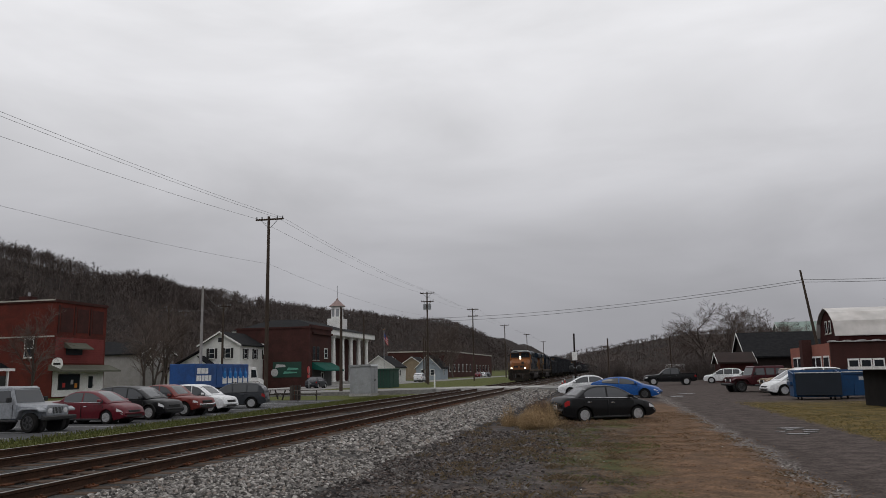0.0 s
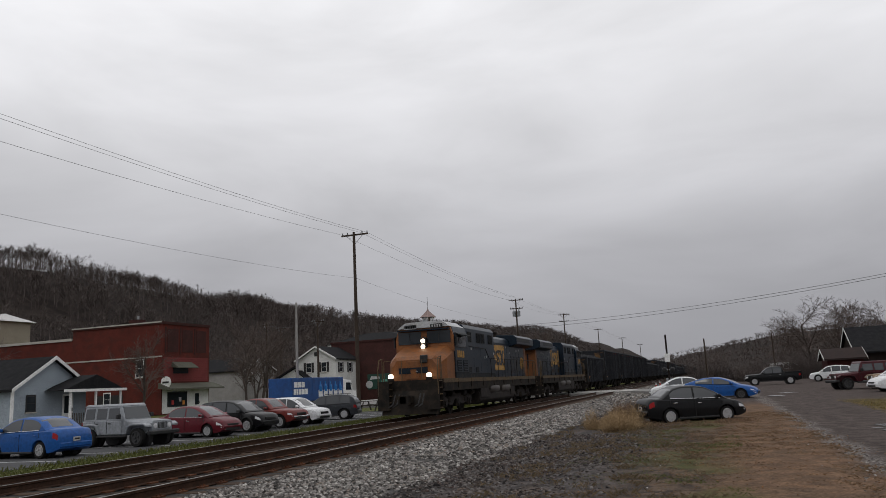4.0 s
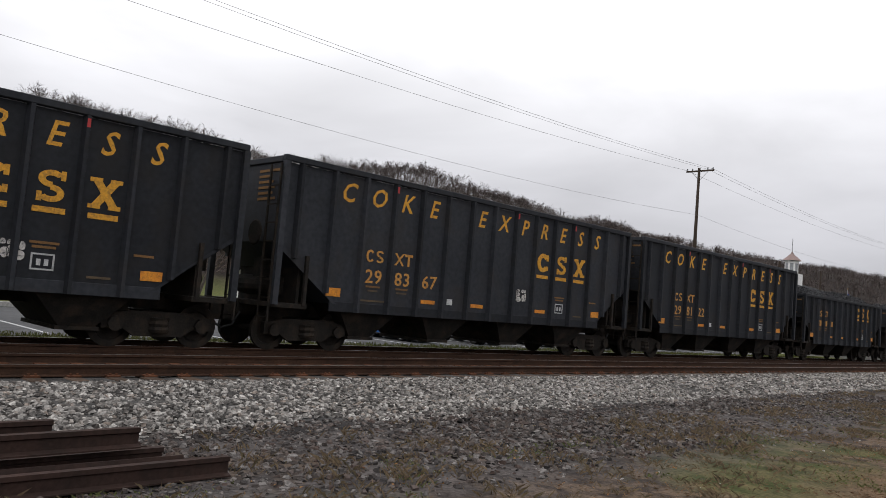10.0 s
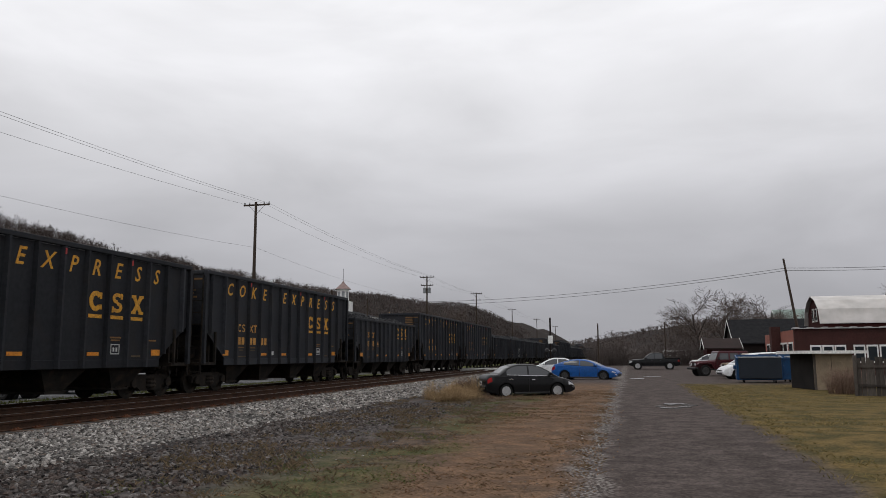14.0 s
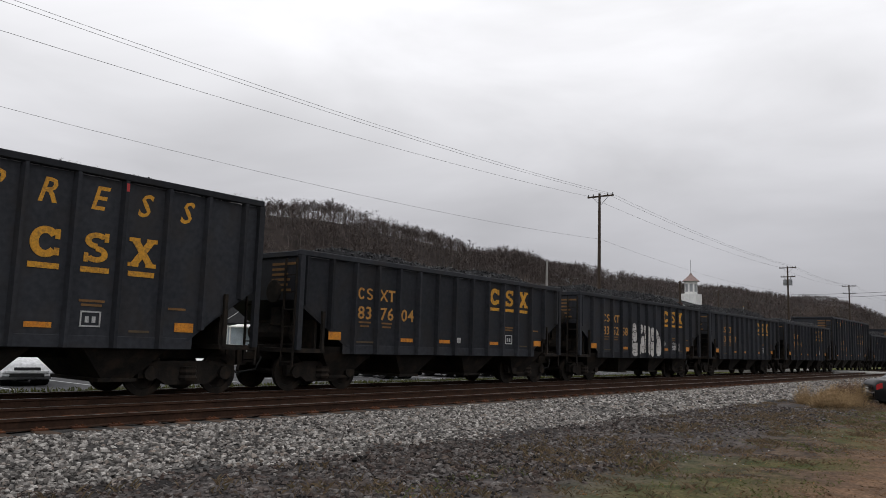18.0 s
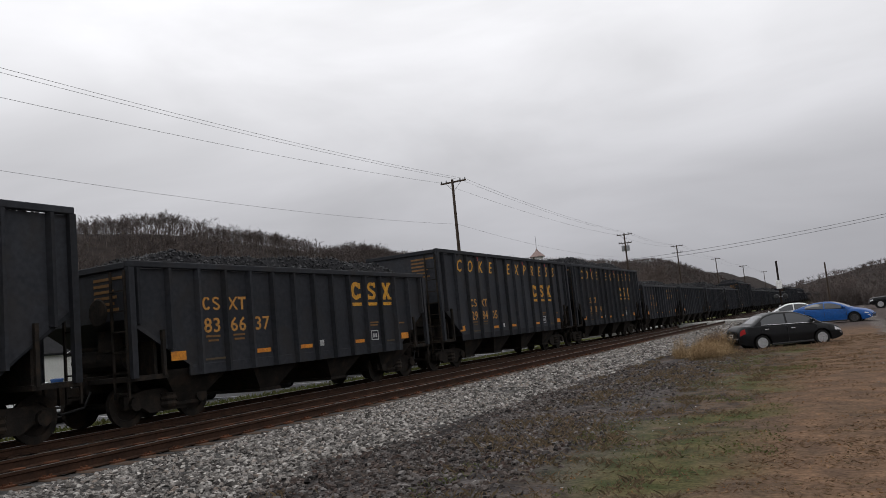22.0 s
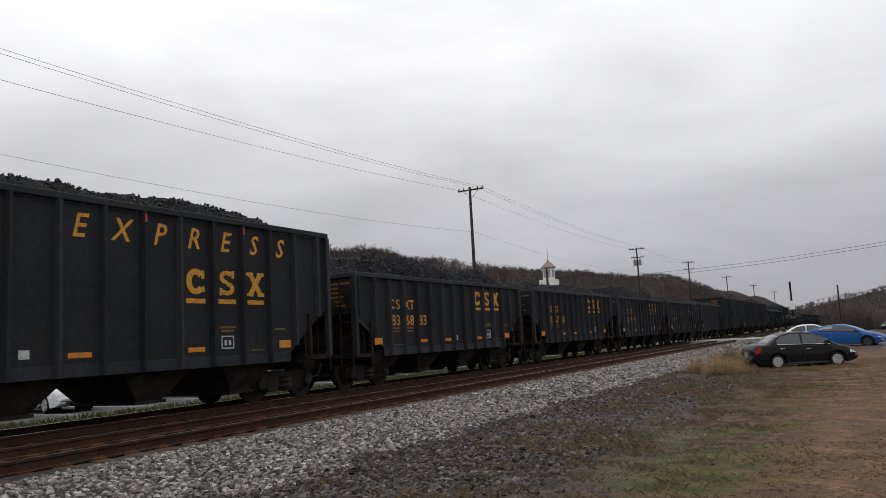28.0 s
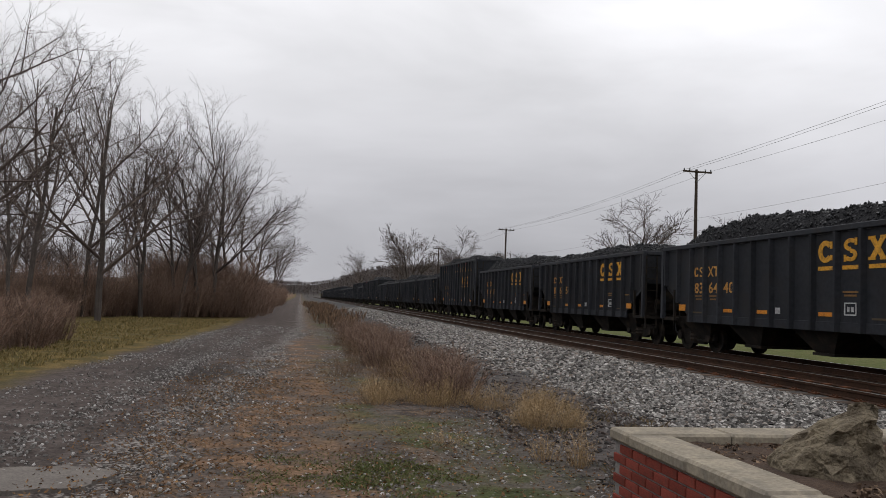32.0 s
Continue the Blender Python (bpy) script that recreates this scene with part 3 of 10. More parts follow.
near = np.concatenate([scatter(-10.25, -7.0, -16, -4, 440, ballast_z), scatter(-10.25, -7.0, -4, 16, 330, ballast_z), scatter(-10.25, -7.0, 16, 46, 120, ballast_z), scatter(-10.25, -7.1, -45, -16, 160, ballast_z), scatter(-10.25, -7.0, -105, -45, 24, ballast_z), scatter(-10.25, -7.0, 46, 100, 20, ballast_z)])
near = near[GEN.uniform(0, 1, len(near)) > np.clip((near[:, 0] + 7.45 + 0.22 * np.sin(near[:, 1] * 1.7) + 0.15 * np.sin(near[:, 1] * 4.1)) / 0.12, 0, 0.97)]
near[:, 0] = [shoulder(px, py) for px, py in near[:, :2]]
stones("ballast_stones", "loose pale grey crushed ballast stones beside the track", near, GEN.uniform(0.017, 0.041, len(near)) * np.where(np.abs(near[:, 1]) > 46, 2.1, np.where(np.abs(near[:, 1]) > 17, 1.45, 1.0)), STONE)
CINDER_STONE = island("dark_gravel", ((0.018, 0.0165, 0.016), (0.05, 0.044, 0.042), (0.165, 0.153, 0.146), (0.055, 0.038, 0.032), (0.088, 0.075, 0.069), (0.028, 0.024, 0.022)), 0.95)
dark = np.concatenate([scatter(-7.9, -4.0, -16, 24, 270, lambda q: 0.0, 0.003), scatter(-7.6, -5.2, -34, -16, 50, lambda q: 0.0, 0.005), scatter(-12.3, -10.95, -20, 30, 60, lambda q: 0.15, 0.0)])
dark = dark[GEN.uniform(0, 1, len(dark)) > np.where(dark[:, 0] > -9, np.clip((dark[:, 0] + 5.2) / 1.3, 0, 1), 0)]
stones("track_gravel", "fine dark cinder gravel along the track", dark, 0.009 + 0.034 * GEN.uniform(0, 1, len(dark)) ** 1.6, CINDER_STONE)
LANE_STONE = island("lane_gravel", ((0.07, 0.064, 0.06), (0.13, 0.122, 0.115), (0.2, 0.188, 0.178), (0.36, 0.345, 0.33), (0.05, 0.044, 0.04), (0.15, 0.137, 0.128)), 0.95)
lane = np.concatenate([scatter(-0.8, 0.3, 1.5, 26, 22, lambda q: 0.0, -0.012), scatter(-1.6, 2.0, -16, -4, 70, lambda q: 0.0, -0.01), scatter(-5.4, -1.2, -13, -5, 230, lambda q: 0.0, -0.008), scatter(-5.2, -3.4, -11, -3.5, 90, lambda q: 0.0, -0.006), scatter(-3.5, 1.8, -40, -16, 50, lambda q: 0.0, -0.008), scatter(-5.2, -3.0, 4, 22, 14, lambda q: 0.0, -0.01)])
for off, wide in ((-1.7, 0.3), (0.0, 0.22), (1.5, 0.25), (-3.3, 0.35)):
    q = GEN.uniform(-34, -5, 5200)
    rows = np.stack([np.array([road_mid(v) for v in q]) + off + GEN.normal(0, wide, len(q)), q, GEN.uniform(-0.03, 0.0, len(q))], -1)
    lane = np.concatenate([lane, rows[patch_mask(rows)]])
stones("lane_gravel", "scattered pale gravel on the muddy lane", lane, GEN.uniform(0.006, 0.02, len(lane)), LANE_STONE)

# rails, sleepers, plates
RAIL_PROFILE = [(-0.07, 0), (0.07, 0), (0.07, 0.012), (0.012, 0.03), (0.012, 0.115), (0.036, 0.128), (0.036, 0.165), (-0.036, 0.165), (-0.036, 0.128), (-0.012, 0.115), (-0.012, 0.03), (-0.07, 0.012)]
SLEEPER = shaped("sleeper", Shape().box(-1.3, 1.3, -0.115, 0.115, -0.1, 0.0), TIE_WOOD, bevel=0.015)
PLATE = shaped("tie_plate", Shape().box(-0.17, 0.17, -0.095, 0.095, 0.0, 0.022).box(0.10, 0.125, -0.06, -0.03, 0.02, 0.05).box(0.10, 0.125, 0.03, 0.06, 0.02, 0.05), TIE_PLATE)


def track(x, z, label, shine):
    t = thing("railway_track", label, "railway track", pose(x, 0, z - 0.165), "tracks", "structure")
    for side in (-1, 1):
        r = part("rail", Shape().prism([(side * 0.7525 + p, q) for p, q in RAIL_PROFILE], -700, 1100, "y"), RAIL_RUST, t, "rust-brown steel rail")
        part("running_surface", Shape().box(side * 0.7525 - 0.03, side * 0.7525 + 0.03, -700, 1100, 0.1652, 0.1672), RAIL_SHINE, r, "polished rail head")
    return t


near_track = track(NEAR_X, NEAR_Z, "empty rusty railway track on wooden sleepers", 1)
far_track = track(FAR_X, FAR_Z, "railway track on wooden sleepers carrying the train", 1)
rnd = random.Random(21)
for t, y0, n in ((near_track, -40.0, 290), (far_track, -22.0, 100)):
    for k in range(n):
        part("sleeper", SLEEPER, None, t, at=pose(rnd.uniform(-0.06, 0.06), y0 + 0.55 * k, 0.0, 0, 0, rnd.uniform(-1.2, 1.2)))
for t, a, b in ((near_track, 120.0, 420.0), (far_track, 33.5, 250.0)):
    s = Shape()
    for k in range(int((b - a) / 0.55)):
        s.box(-1.3, 1.3, a + 0.55 * k, a + 0.55 * k + 0.23, -0.1, 0.0)
    tagged(part("far_sleepers", s, TIE_WOOD, t), kind="stuff")
for k in range(110):
    for side in (-1, 1):
        part("tie_plate", PLATE, None, near_track, at=pose(side * 0.7525, -18.0 + 0.55 * k, 0.003, 0, 0, 0 if side > 0 else 180))

# level crossing slab and the street over the tracks
CONCRETE = surface("worn_concrete", (0.27, 0.265, 0.255), (0.36, 0.35, 0.335), 1.2, 0.9, 0.0, 0.01, (0.14, 0.13, 0.12), 0.5, 0.5)
ASPHALT = surface("parking_asphalt", (0.052, 0.053, 0.056), (0.078, 0.078, 0.08), 2.5, 0.85, 0.0, 0.006, (0.035, 0.034, 0.034), 0.7, 0.5)
PALE_ASPHALT = surface("street_asphalt", (0.17, 0.165, 0.16), (0.22, 0.215, 0.205), 2.0, 0.9, 0.0, 0.006, (0.1, 0.095, 0.09), 0.6, 0.5)
crossing = thing("level_crossing", "concrete level crossing between the rails", "crossing", kind="structure")
for x0, x1 in ((-10.75, -9.2), (-12.27, -10.98), (-14.67, -12.5), (-16.18, -14.9), (-18.5, -16.42)):
    for k in range(3):
        part("crossing_panel", Shape().box(x0, x1, 69.0 + 2.7 * k, 69.0 + 2.7 * k + 2.66, 0.02, 0.335), CONCRETE, crossing, bevel=0.01)
tagged(part("approach_ramp", Shape().hexa([(-9.2, 68.5, -0.2), (-4.0, 67.5, -0.2), (-4.0, 78.5, -0.2), (-9.2, 77.6, -0.2)], [(-9.2, 68.5, 0.32), (-4.0, 67.5, 0.05), (-4.0, 78.5, 0.05), (-9.2, 77.6, 0.32)]), PALE_ASPHALT), "pale asphalt ramp up to the crossing", "road", kind="structure")
tagged(part("town_street", Shape().hexa([(-44, 66.0, -0.2), (-18.5, 68.5, -0.2), (-18.5, 77.6, -0.2), (-44, 79.0, -0.2)], [(-44, 66.0, 0.03), (-18.5, 68.5, 0.3), (-18.5, 77.6, 0.3), (-44, 79.0, 0.03)]), PALE_ASPHALT), "pale asphalt street leading to the crossing", "road", kind="structure")
tagged(part("main_street", Shape().box(-44, -37.0, 30, 420, -0.2, 0.028), PALE_ASPHALT), "pale asphalt street along the shops", "road", kind="structure")
lot = tagged(part("parking_lot", Shape().box(-36.98, -21.6, 4, 56, -0.3, -0.1), ASPHALT), "dark asphalt parking lot with white bay lines", "parking lot", kind="structure")
for k in range(18):
    part("bay_line", Shape().box(-27.2, -22.4, 6.05 + 2.75 * k, 6.17 + 2.75 * k, -0.099, -0.095), WHITE_MARK, lot)
tagged(part("kerb", Shape().box(-37.25, -36.98, 4, 66, -0.1, 0.14), CONCRETE, bevel=0.02), "low pale concrete kerb", "kerb", kind="structure")
tagged(part("pavement", Shape().box(-47.0, -44.0, 30, 160, -0.1, 0.12), CONCRETE, bevel=0.02), "pale concrete pavement before the shops", "pavement", kind="structure")

# puddles and bare patches on the lane
WATER = glass("puddle_water", (0.09, 0.085, 0.08), 0.24, 1.0)
for cx, cy, w, d in ((2.1, 24.9, 0.36, 0.2), (1.85, 22.9, 0.3, 0.13), (2.5, 24.3, 0.2, 0.13), (1.62, 23.7, 0.16, 0.1), (2.3, 23.5, 0.18, 0.09), (1.95, 24.35, 0.12, 0.1), (1.2, 52.0, 0.5, 0.8), (2.2, 57.0, 0.6, 0.6)):
    ring = [(cx + w * math.cos(a) * (1 + 0.3 * noise.noise((math.cos(a) * 2, math.sin(a) * 2, cx))), cy + d * math.sin(a) * (1 + 0.35 * noise.noise((math.sin(a) * 3, math.cos(a), cy)))) for a in [k * math.pi / 12 for k in range(24)]]
    tagged(part("puddle", Shape().prism(ring, -0.05, 0.003, "z"), WATER), "shallow rain puddle on the lane", "puddle", kind="structure")

ring = [(0.35 + 0.62 * math.cos(q) * (1 + 0.4 * noise.noise((math.cos(q) * 2, math.sin(q) * 2, 3.4))), -8.15 + 0.42 * math.sin(q) * (1 + 0.4 * noise.noise((math.sin(q) * 3, math.cos(q) * 2, 8.0)))) for q in [k * math.pi / 16 for k in range(32)]]
tagged(part("concrete_patch", Shape().prism(ring, -0.06, 0.006, "z"), surface("muddy_concrete", (0.15, 0.133, 0.12), (0.105, 0.092, 0.082), 0.3, 0.9, 0.0, 0.01, (0.09, 0.078, 0.07), 0.2, 0.5)), "worn muddy concrete patch in the lane", "ground patch", kind="structure")

# ---------------------------------------------------------------- the train
SIDE = Matrix(((0, 0, 1, 0), (1, 0, 0, 0), (0, 1, 0, 0), (0, 0, 0, 1)))  # writing that faces +x, reading towards +y
GLYPHS = {}


def glyph(ch):
    if ch not in GLYPHS:
        cu = bpy.data.curves.new("glyph", "FONT")
        cu.body, cu.size, cu.extrude, cu.resolution_u, cu.align_x, cu.offset = ch, 1.0, 0.004, 2, "CENTER", 0.012
        tmp = new("glyph", cu)
        me = bpy.data.meshes.new_from_object(tmp.evaluated_get(bpy.context.evaluated_depsgraph_get()))
        GLYPHS[ch] = ([tuple(v.co) for v in me.vertices], [tuple(p.vertices) for p in me.polygons])
        bpy.data.objects.remove(tmp)
        bpy.data.meshes.remove(me)
        bpy.data.curves.remove(cu)
    return GLYPHS[ch]


for ch in "0123456789COKEXPRS":
    glyph(ch)


def writing(text, size, x, y, z, step=0.72, shear=0.0, wide=1.0, face=1):
    """Upright letters on a side wall (face +1: it faces +x), the first centred at y."""
    s = Shape()
    for k, ch in enumerate(text):
        if ch == " ":
            continue
        v, f = glyph(ch)
        s.add([(x + face * p[2], face * (wide * p[0] * size + shear * (p[1] - 0.35) * size) + y + face * k * step * size, z + (p[1] - 0.35) * size) for p in v], f)
    return s


def bow(s, x, y, z, ry, rz, t, a0, a1, n=14, deep=0.012):
    """A curved stroke: part of an oval ring, from angle a0 to a1 in degrees."""
    outer = [(y + ry * math.cos(radians(a0 + (a1 - a0) * k / n)), z + rz * math.sin(radians(a0 + (a1 - a0) * k / n))) for k in range(n + 1)]
    inner = [(y + (ry - t) * math.cos(radians(a0 + (a1 - a0) * k / n)), z + (rz - t * 0.85) * math.sin(radians(a0 + (a1 - a0) * k / n))) for k in range(n + 1)]
    s.prism(outer + inner[::-1], x, x + deep)


def emblem_c(s, x, y, z, h, w=None):
    w = w or h * 0.96
    bow(s, x, y, z, w / 2, h / 2, h * 0.27, 38, 322, 18)
    s.box(x, x + 0.0125, y + w * 0.3, y + w * 0.46, z + h * 0.12, z + h * 0.44)
    s.box(x, x + 0.0125, y + w * 0.3, y + w * 0.46, z - h * 0.4, z - h * 0.16)


def emblem_s(s, x, y, z, h):
    w, t = h * 0.8, h * 0.21
    bow(s, x, y, z + h * 0.225, w / 2, h * 0.275, t, 30, 275)
    bow(s, x, y, z - h * 0.225, w / 2, h * 0.275, t, -150, 95, deep=0.0123)
    s.box(x, x + 0.0126, y + w * 0.32, y + w * 0.5, z + h * 0.2, z + h * 0.5)
    s.box(x, x + 0.0126, y - w * 0.5, y - w * 0.32, z - h * 0.5, z - h * 0.2)


def emblem_x(s, x, y, z, h):
    w, t = h * 0.98, h * 0.3
    for q, dx in ((1, 0.012), (-1, 0.0124)):
        s.prism([(y - q * w * 0.36 - t / 2, z + h / 2), (y - q * w * 0.36 + t / 2, z + h / 2), (y + q * w * 0.36 + t / 2, z - h / 2), (y + q * w * 0.36 - t / 2, z - h / 2)], x, x + dx)
    for zz in (z - h / 2, z + h / 2 - h * 0.14):
        for q in (-1, 1):
            s.box(x, x + 0.0127, y + q * w * 0.33 - w * 0.2, y + q * w * 0.33 + w * 0.2, zz, zz + h * 0.14)


def emblem(x, ys, z, h, material, parent, bars=True):
    """Three block shapes, each with a bar under it."""
    for fn, y in zip((emblem_c, emblem_s, emblem_x), ys):
        s = Shape()
        fn(s, x, y, z, h)
        e = part("emblem_shape", s, material, parent, "yellow block shape" if bars else "")
        if bars:
            part("emblem_bar", Shape().box(x, x + 0.012, y - h * 0.48, y + h * 0.48, z - h * 0.84, z - h * 0.66), material, parent)


def small_mark(x, y, z, h):
    """The small reporting marks: thin curved block shapes."""
    s = Shape()
    bow(s, x, y - 0.5 * h, z, h * 0.42, h / 2, h * 0.19, 40, 320, 14)
    yc = y + 0.48 * h
    bow(s, x, yc, z + h * 0.235, h * 0.37, h * 0.265, h * 0.17, 20, 275, 10)
    bow(s, x, yc, z - h * 0.235, h * 0.37, h * 0.265, h * 0.17, -160, 95, 10, 0.0123)
    return s


def small_mark_two(x, y, z, h):
    s = Shape()
    t = h * 0.2
    for q in (-1, 1):
        s.prism([(y - 0.5 * h - 0.42 * h - t / 2, z + q * h / 2), (y - 0.5 * h - 0.42 * h + t / 2, z + q * h / 2), (y - 0.5 * h + 0.42 * h + t / 2, z - q * h / 2), (y - 0.5 * h + 0.42 * h - t / 2, z - q * h / 2)], x, x + 0.012 - 0.0004 * q)
    s.box(x, x + 0.012, y + 0.1 * h, y + 0.95 * h, z + h / 2 - t, z + h / 2)
    s.box(x, x + 0.0118, y + 0.52 * h - t / 2, y + 0.52 * h + t / 2, z - h / 2, z + h / 2 - t)
    return s


TRAIN_X, TRAIN_Z = -15.54, 0.28


def wheel_mesh(r):
    return shaped("wheel", Shape().lathe([(0.06, -0.07), (r * 0.8, -0.05), (r, -0.06), (r + 0.02, 0.05), (r + 0.02, 0.075), (r * 0.75, 0.07), (r * 0.7, 0.03), (0.09, 0.03), (0.08, 0.09)], 20, "x"), BLACK_IRON, True)


WHEEL = wheel_mesh(0.44)
BIG_WHEEL = wheel_mesh(0.5)


def bogie_frame():
    s = Shape()
    prof = [(-1.15, 0.62), (-1.15, 0.36), (-0.72, 0.36), (-0.5, 0.22), (0.5, 0.22), (0.72, 0.36), (1.15, 0.36), (1.15, 0.62), (0.62, 0.72), (-0.62, 0.72)]
    s.prism(prof, 0.86, 1.0)
    for y in (-0.9, 0.9):
        s.cyl((0.99, y, 0.46), (1.09, y, 0.46), 0.15, 10)
    return s


BOGIE = shaped("bogie_frame", bogie_frame(), BLACK_IRON)
SPRING = shaped("bogie_spring", Shape().lathe([(0.2, 0.3), (0.23, 0.36), (0.2, 0.42), (0.23, 0.48), (0.2, 0.54), (0.22, 0.6)], 10, "z", (0.95, 0, 0)), BLACK_IRON)


def add_bogie(car, y):
    for side in (0, 180):
        f = part("bogie_frame", BOGIE, None, car, at=pose(0, y, 0, 0, 0, side))
        if side == 0:
            part("bogie_spring", SPRING, None, f)
    b = part("bolster", Shape().box(-0.9, 0.9, y - 0.22, y + 0.22, 0.4, 0.72), BLACK_IRON, car)
    for dy in (-0.9, 0.9):
        part("axle", Shape().cyl((-0.7, y + dy, 0.44), (0.8, y + dy, 0.44), 0.07, 8).cyl((-0.79, y + dy, 0.44), (-0.66, y + dy, 0.44), 0.45, 16), BLACK_IRON, car)
        part("wheel", WHEEL, None, car, at=pose(0.72, y + dy, 0.44))


def coal_heap(n, length, rise, lean, seed):
    """A coal bed with lumps, heaped in the middle."""
    rnd = random.Random(seed)
    bed, lumps = Shape(), Shape()
    nx, ny = 10, 50

    def top(u, w):
        edge = min(1.0, (1 - abs(u)) * 2.2) * min(1.0, (1 - abs(w)) * 4.0 + 0.02)
        return -0.12 + rise * edge ** 0.8 * (0.8 + 0.1 * math.sin(w * 6.1 + seed) + 0.14 * noise.noise((u * 1.5, w * 7, seed)) + 0.12 * noise.noise((u * 4, w * 19, seed))) + lean * edge * w

    bed.grid(nx, ny, lambda i, j: (1.42 * (2 * i / (nx - 1) - 1), length / 2 * (2 * j / (ny - 1) - 1), top(2 * i / (nx - 1) - 1, 2 * j / (ny - 1) - 1)))
    for _ in range(n):
        u, w = rnd.uniform(-0.97, 0.97), rnd.uniform(-0.98, 0.98)
        r = rnd.uniform(0.025, 0.062)
        c = Vector((1.42 * u, length / 2 * w, top(u, w) + r * 0.3))
        m = Matrix.Translation(c) @ Euler((rnd.random() * 6, rnd.random() * 6, rnd.random() * 6)).to_matrix().to_4x4()
        pts = [m @ Vector((x * r * rnd.uniform(0.6, 1.2), y * r * rnd.uniform(0.6, 1.2), z * r * rnd.uniform(0.5, 1))) for x, y, z in ((1, 0, 0), (-1, 0, 0), (0, 1, 0), (0, -1, 0), (0, 0, 1), (0, 0, -1))]
        lumps.add(pts, [(0, 2, 4), (2, 1, 4), (1, 3, 4), (3, 0, 4), (2, 0, 5), (1, 2, 5), (3, 1, 5), (0, 3, 5)])
    return shaped("coal_bed", bed, COAL_BED, True), shaped("coal_lumps", lumps, COAL)


def hopper(tall, heap):
    """A bathtub-sided coal hopper: ribbed walls cut away over the bogies, sloped ends, four bays."""
    L = 14.3 if tall else 12.3
    pitch_len = 15.2 if tall else 13.75
    top, sill = (4.42, 1.15) if tall else (3.44, 1.1)
    n = 14
    pitch = 0.952 if tall else 0.845
    first = -n * pitch / 2
    cut = 1.75
    mid = sill + (1.30 if tall else 1.12)
    kind = "tall dark grey ribbed coke hopper car with yellow lettering" if tall else "low dark grey ribbed hopper car with heaped coal"
    car = thing("hopper_car", kind, "rail car", group="hopper cars of the train")
    h = L / 2
    tub = Shape()
    tub.prism([(-h + cut, sill), (h - cut, sill), (h - 0.05, mid), (h - 0.05, top - 0.16), (-h + 0.05, top - 0.16), (-h + 0.05, mid)], -1.46, 1.46)
    body = part("body", tub, DARK_STEEL, car)
    rim = Shape()
    for x in (-1.56, 1.42):
        rim.box(x, x + 0.14, -h, h, top - 0.14, top)
    for y in (-h, h - 0.12):
        rim.box(-1.42, 1.42, y, y + 0.12, top - 0.16, top - 0.02)
    part("top_chord", rim, DARK_STEEL, body, bevel=0.015)
    for sx in (-1, 1):
        x0, x1 = (1.46, 1.58) if sx > 0 else (-1.58, -1.46)
        far_ribs = Shape().box(x0 - 0.04 if sx > 0 else x0, 1.47 if sx > 0 else x1, -h + cut - 0.15, h - cut + 0.15, sill - 0.18, sill + 0.06)
        if sx > 0:
            part("side_sill", far_ribs, DARK_STEEL, body, bevel=0.01)
        for k in range(n + 1):
            y = first + k * pitch
            d = max(0.0, abs(y) - (h - cut))
            z0 = sill - 0.17 if d == 0 else sill + (mid - sill) * d / (cut - 0.05)
            if sx < 0:
                far_ribs.box(x0, x1, y - 0.06, y + 0.06, z0, top - 0.14)
                continue
            part("rib", Shape().hexa([(x0, y - 0.075, z0), (x1, y - 0.035, z0), (x1, y + 0.035, z0), (x0, y + 0.075, z0)], [(x0, y - 0.075, top - 0.14), (x1, y - 0.035, top - 0.14), (x1, y + 0.035, top - 0.14), (x0, y + 0.075, top - 0.14)]), DARK_STEEL, body)
        for sy in (-1, 1):
            y = sy * (h - 0.06)
            if sx < 0:
                far_ribs.box(x0, x1, y - 0.07, y + 0.07, sill - 0.1, top - 0.14)
                continue
            part("corner_post", Shape().box(min(x0, x1), max(x0, x1), y - 0.07, y + 0.07, sill - 0.1, top - 0.14), DARK_STEEL, body)
            part("end_strut", Shape().prism([(sy * (h - cut) - 0.05, sill), (sy * (h - cut) + 0.05, sill), (sy * h, mid + 0.06), (sy * h, mid - 0.06)], x0 - 0.02, x0 + 0.012), DARK_STEEL, body)
            part("end_post", Shape().box(min(x0, x1), max(x0, x1) - 0.04, sy * (h - 0.85) - 0.04, sy * (h - 0.85) + 0.04, sill - 0.1, mid - 0.25), BLACK_IRON, body)
        if sx < 0:
            part("far_side_ribbing", far_ribs, DARK_STEEL, body)
    part("centre_sill", Shape().box(-0.22, 0.22, -h - 0.1, h + 0.1, 0.75, 1.1), BLACK_IRON, car)
    for sy in (-1, 1):
        deck = part("end_platform", Shape().box(-1.5, 1.5, sy * h - 0.05 - (0.9 if sy > 0 else 0), sy * h + 0.05 + (0.9 if sy < 0 else 0), sill - 0.16, sill - 0.06), BLACK_IRON, car)
        lad = Shape()
        for x in (1.02, 1.44):
            lad.box(x, x + 0.05, sy * (h + 0.04) - 0.02, sy * (h + 0.04) + 0.02, sill - 0.5, top - 0.2)
        for k in range(int((top - 0.5 - sill) / 0.42) + 2):
            lad.box(1.04, 1.47, sy * (h + 0.06) - 0.015, sy * (h + 0.06) + 0.015, sill - 0.4 + 0.42 * k, sill - 0.37 + 0.42 * k)
        part("ladder", lad, BLACK_IRON, car)
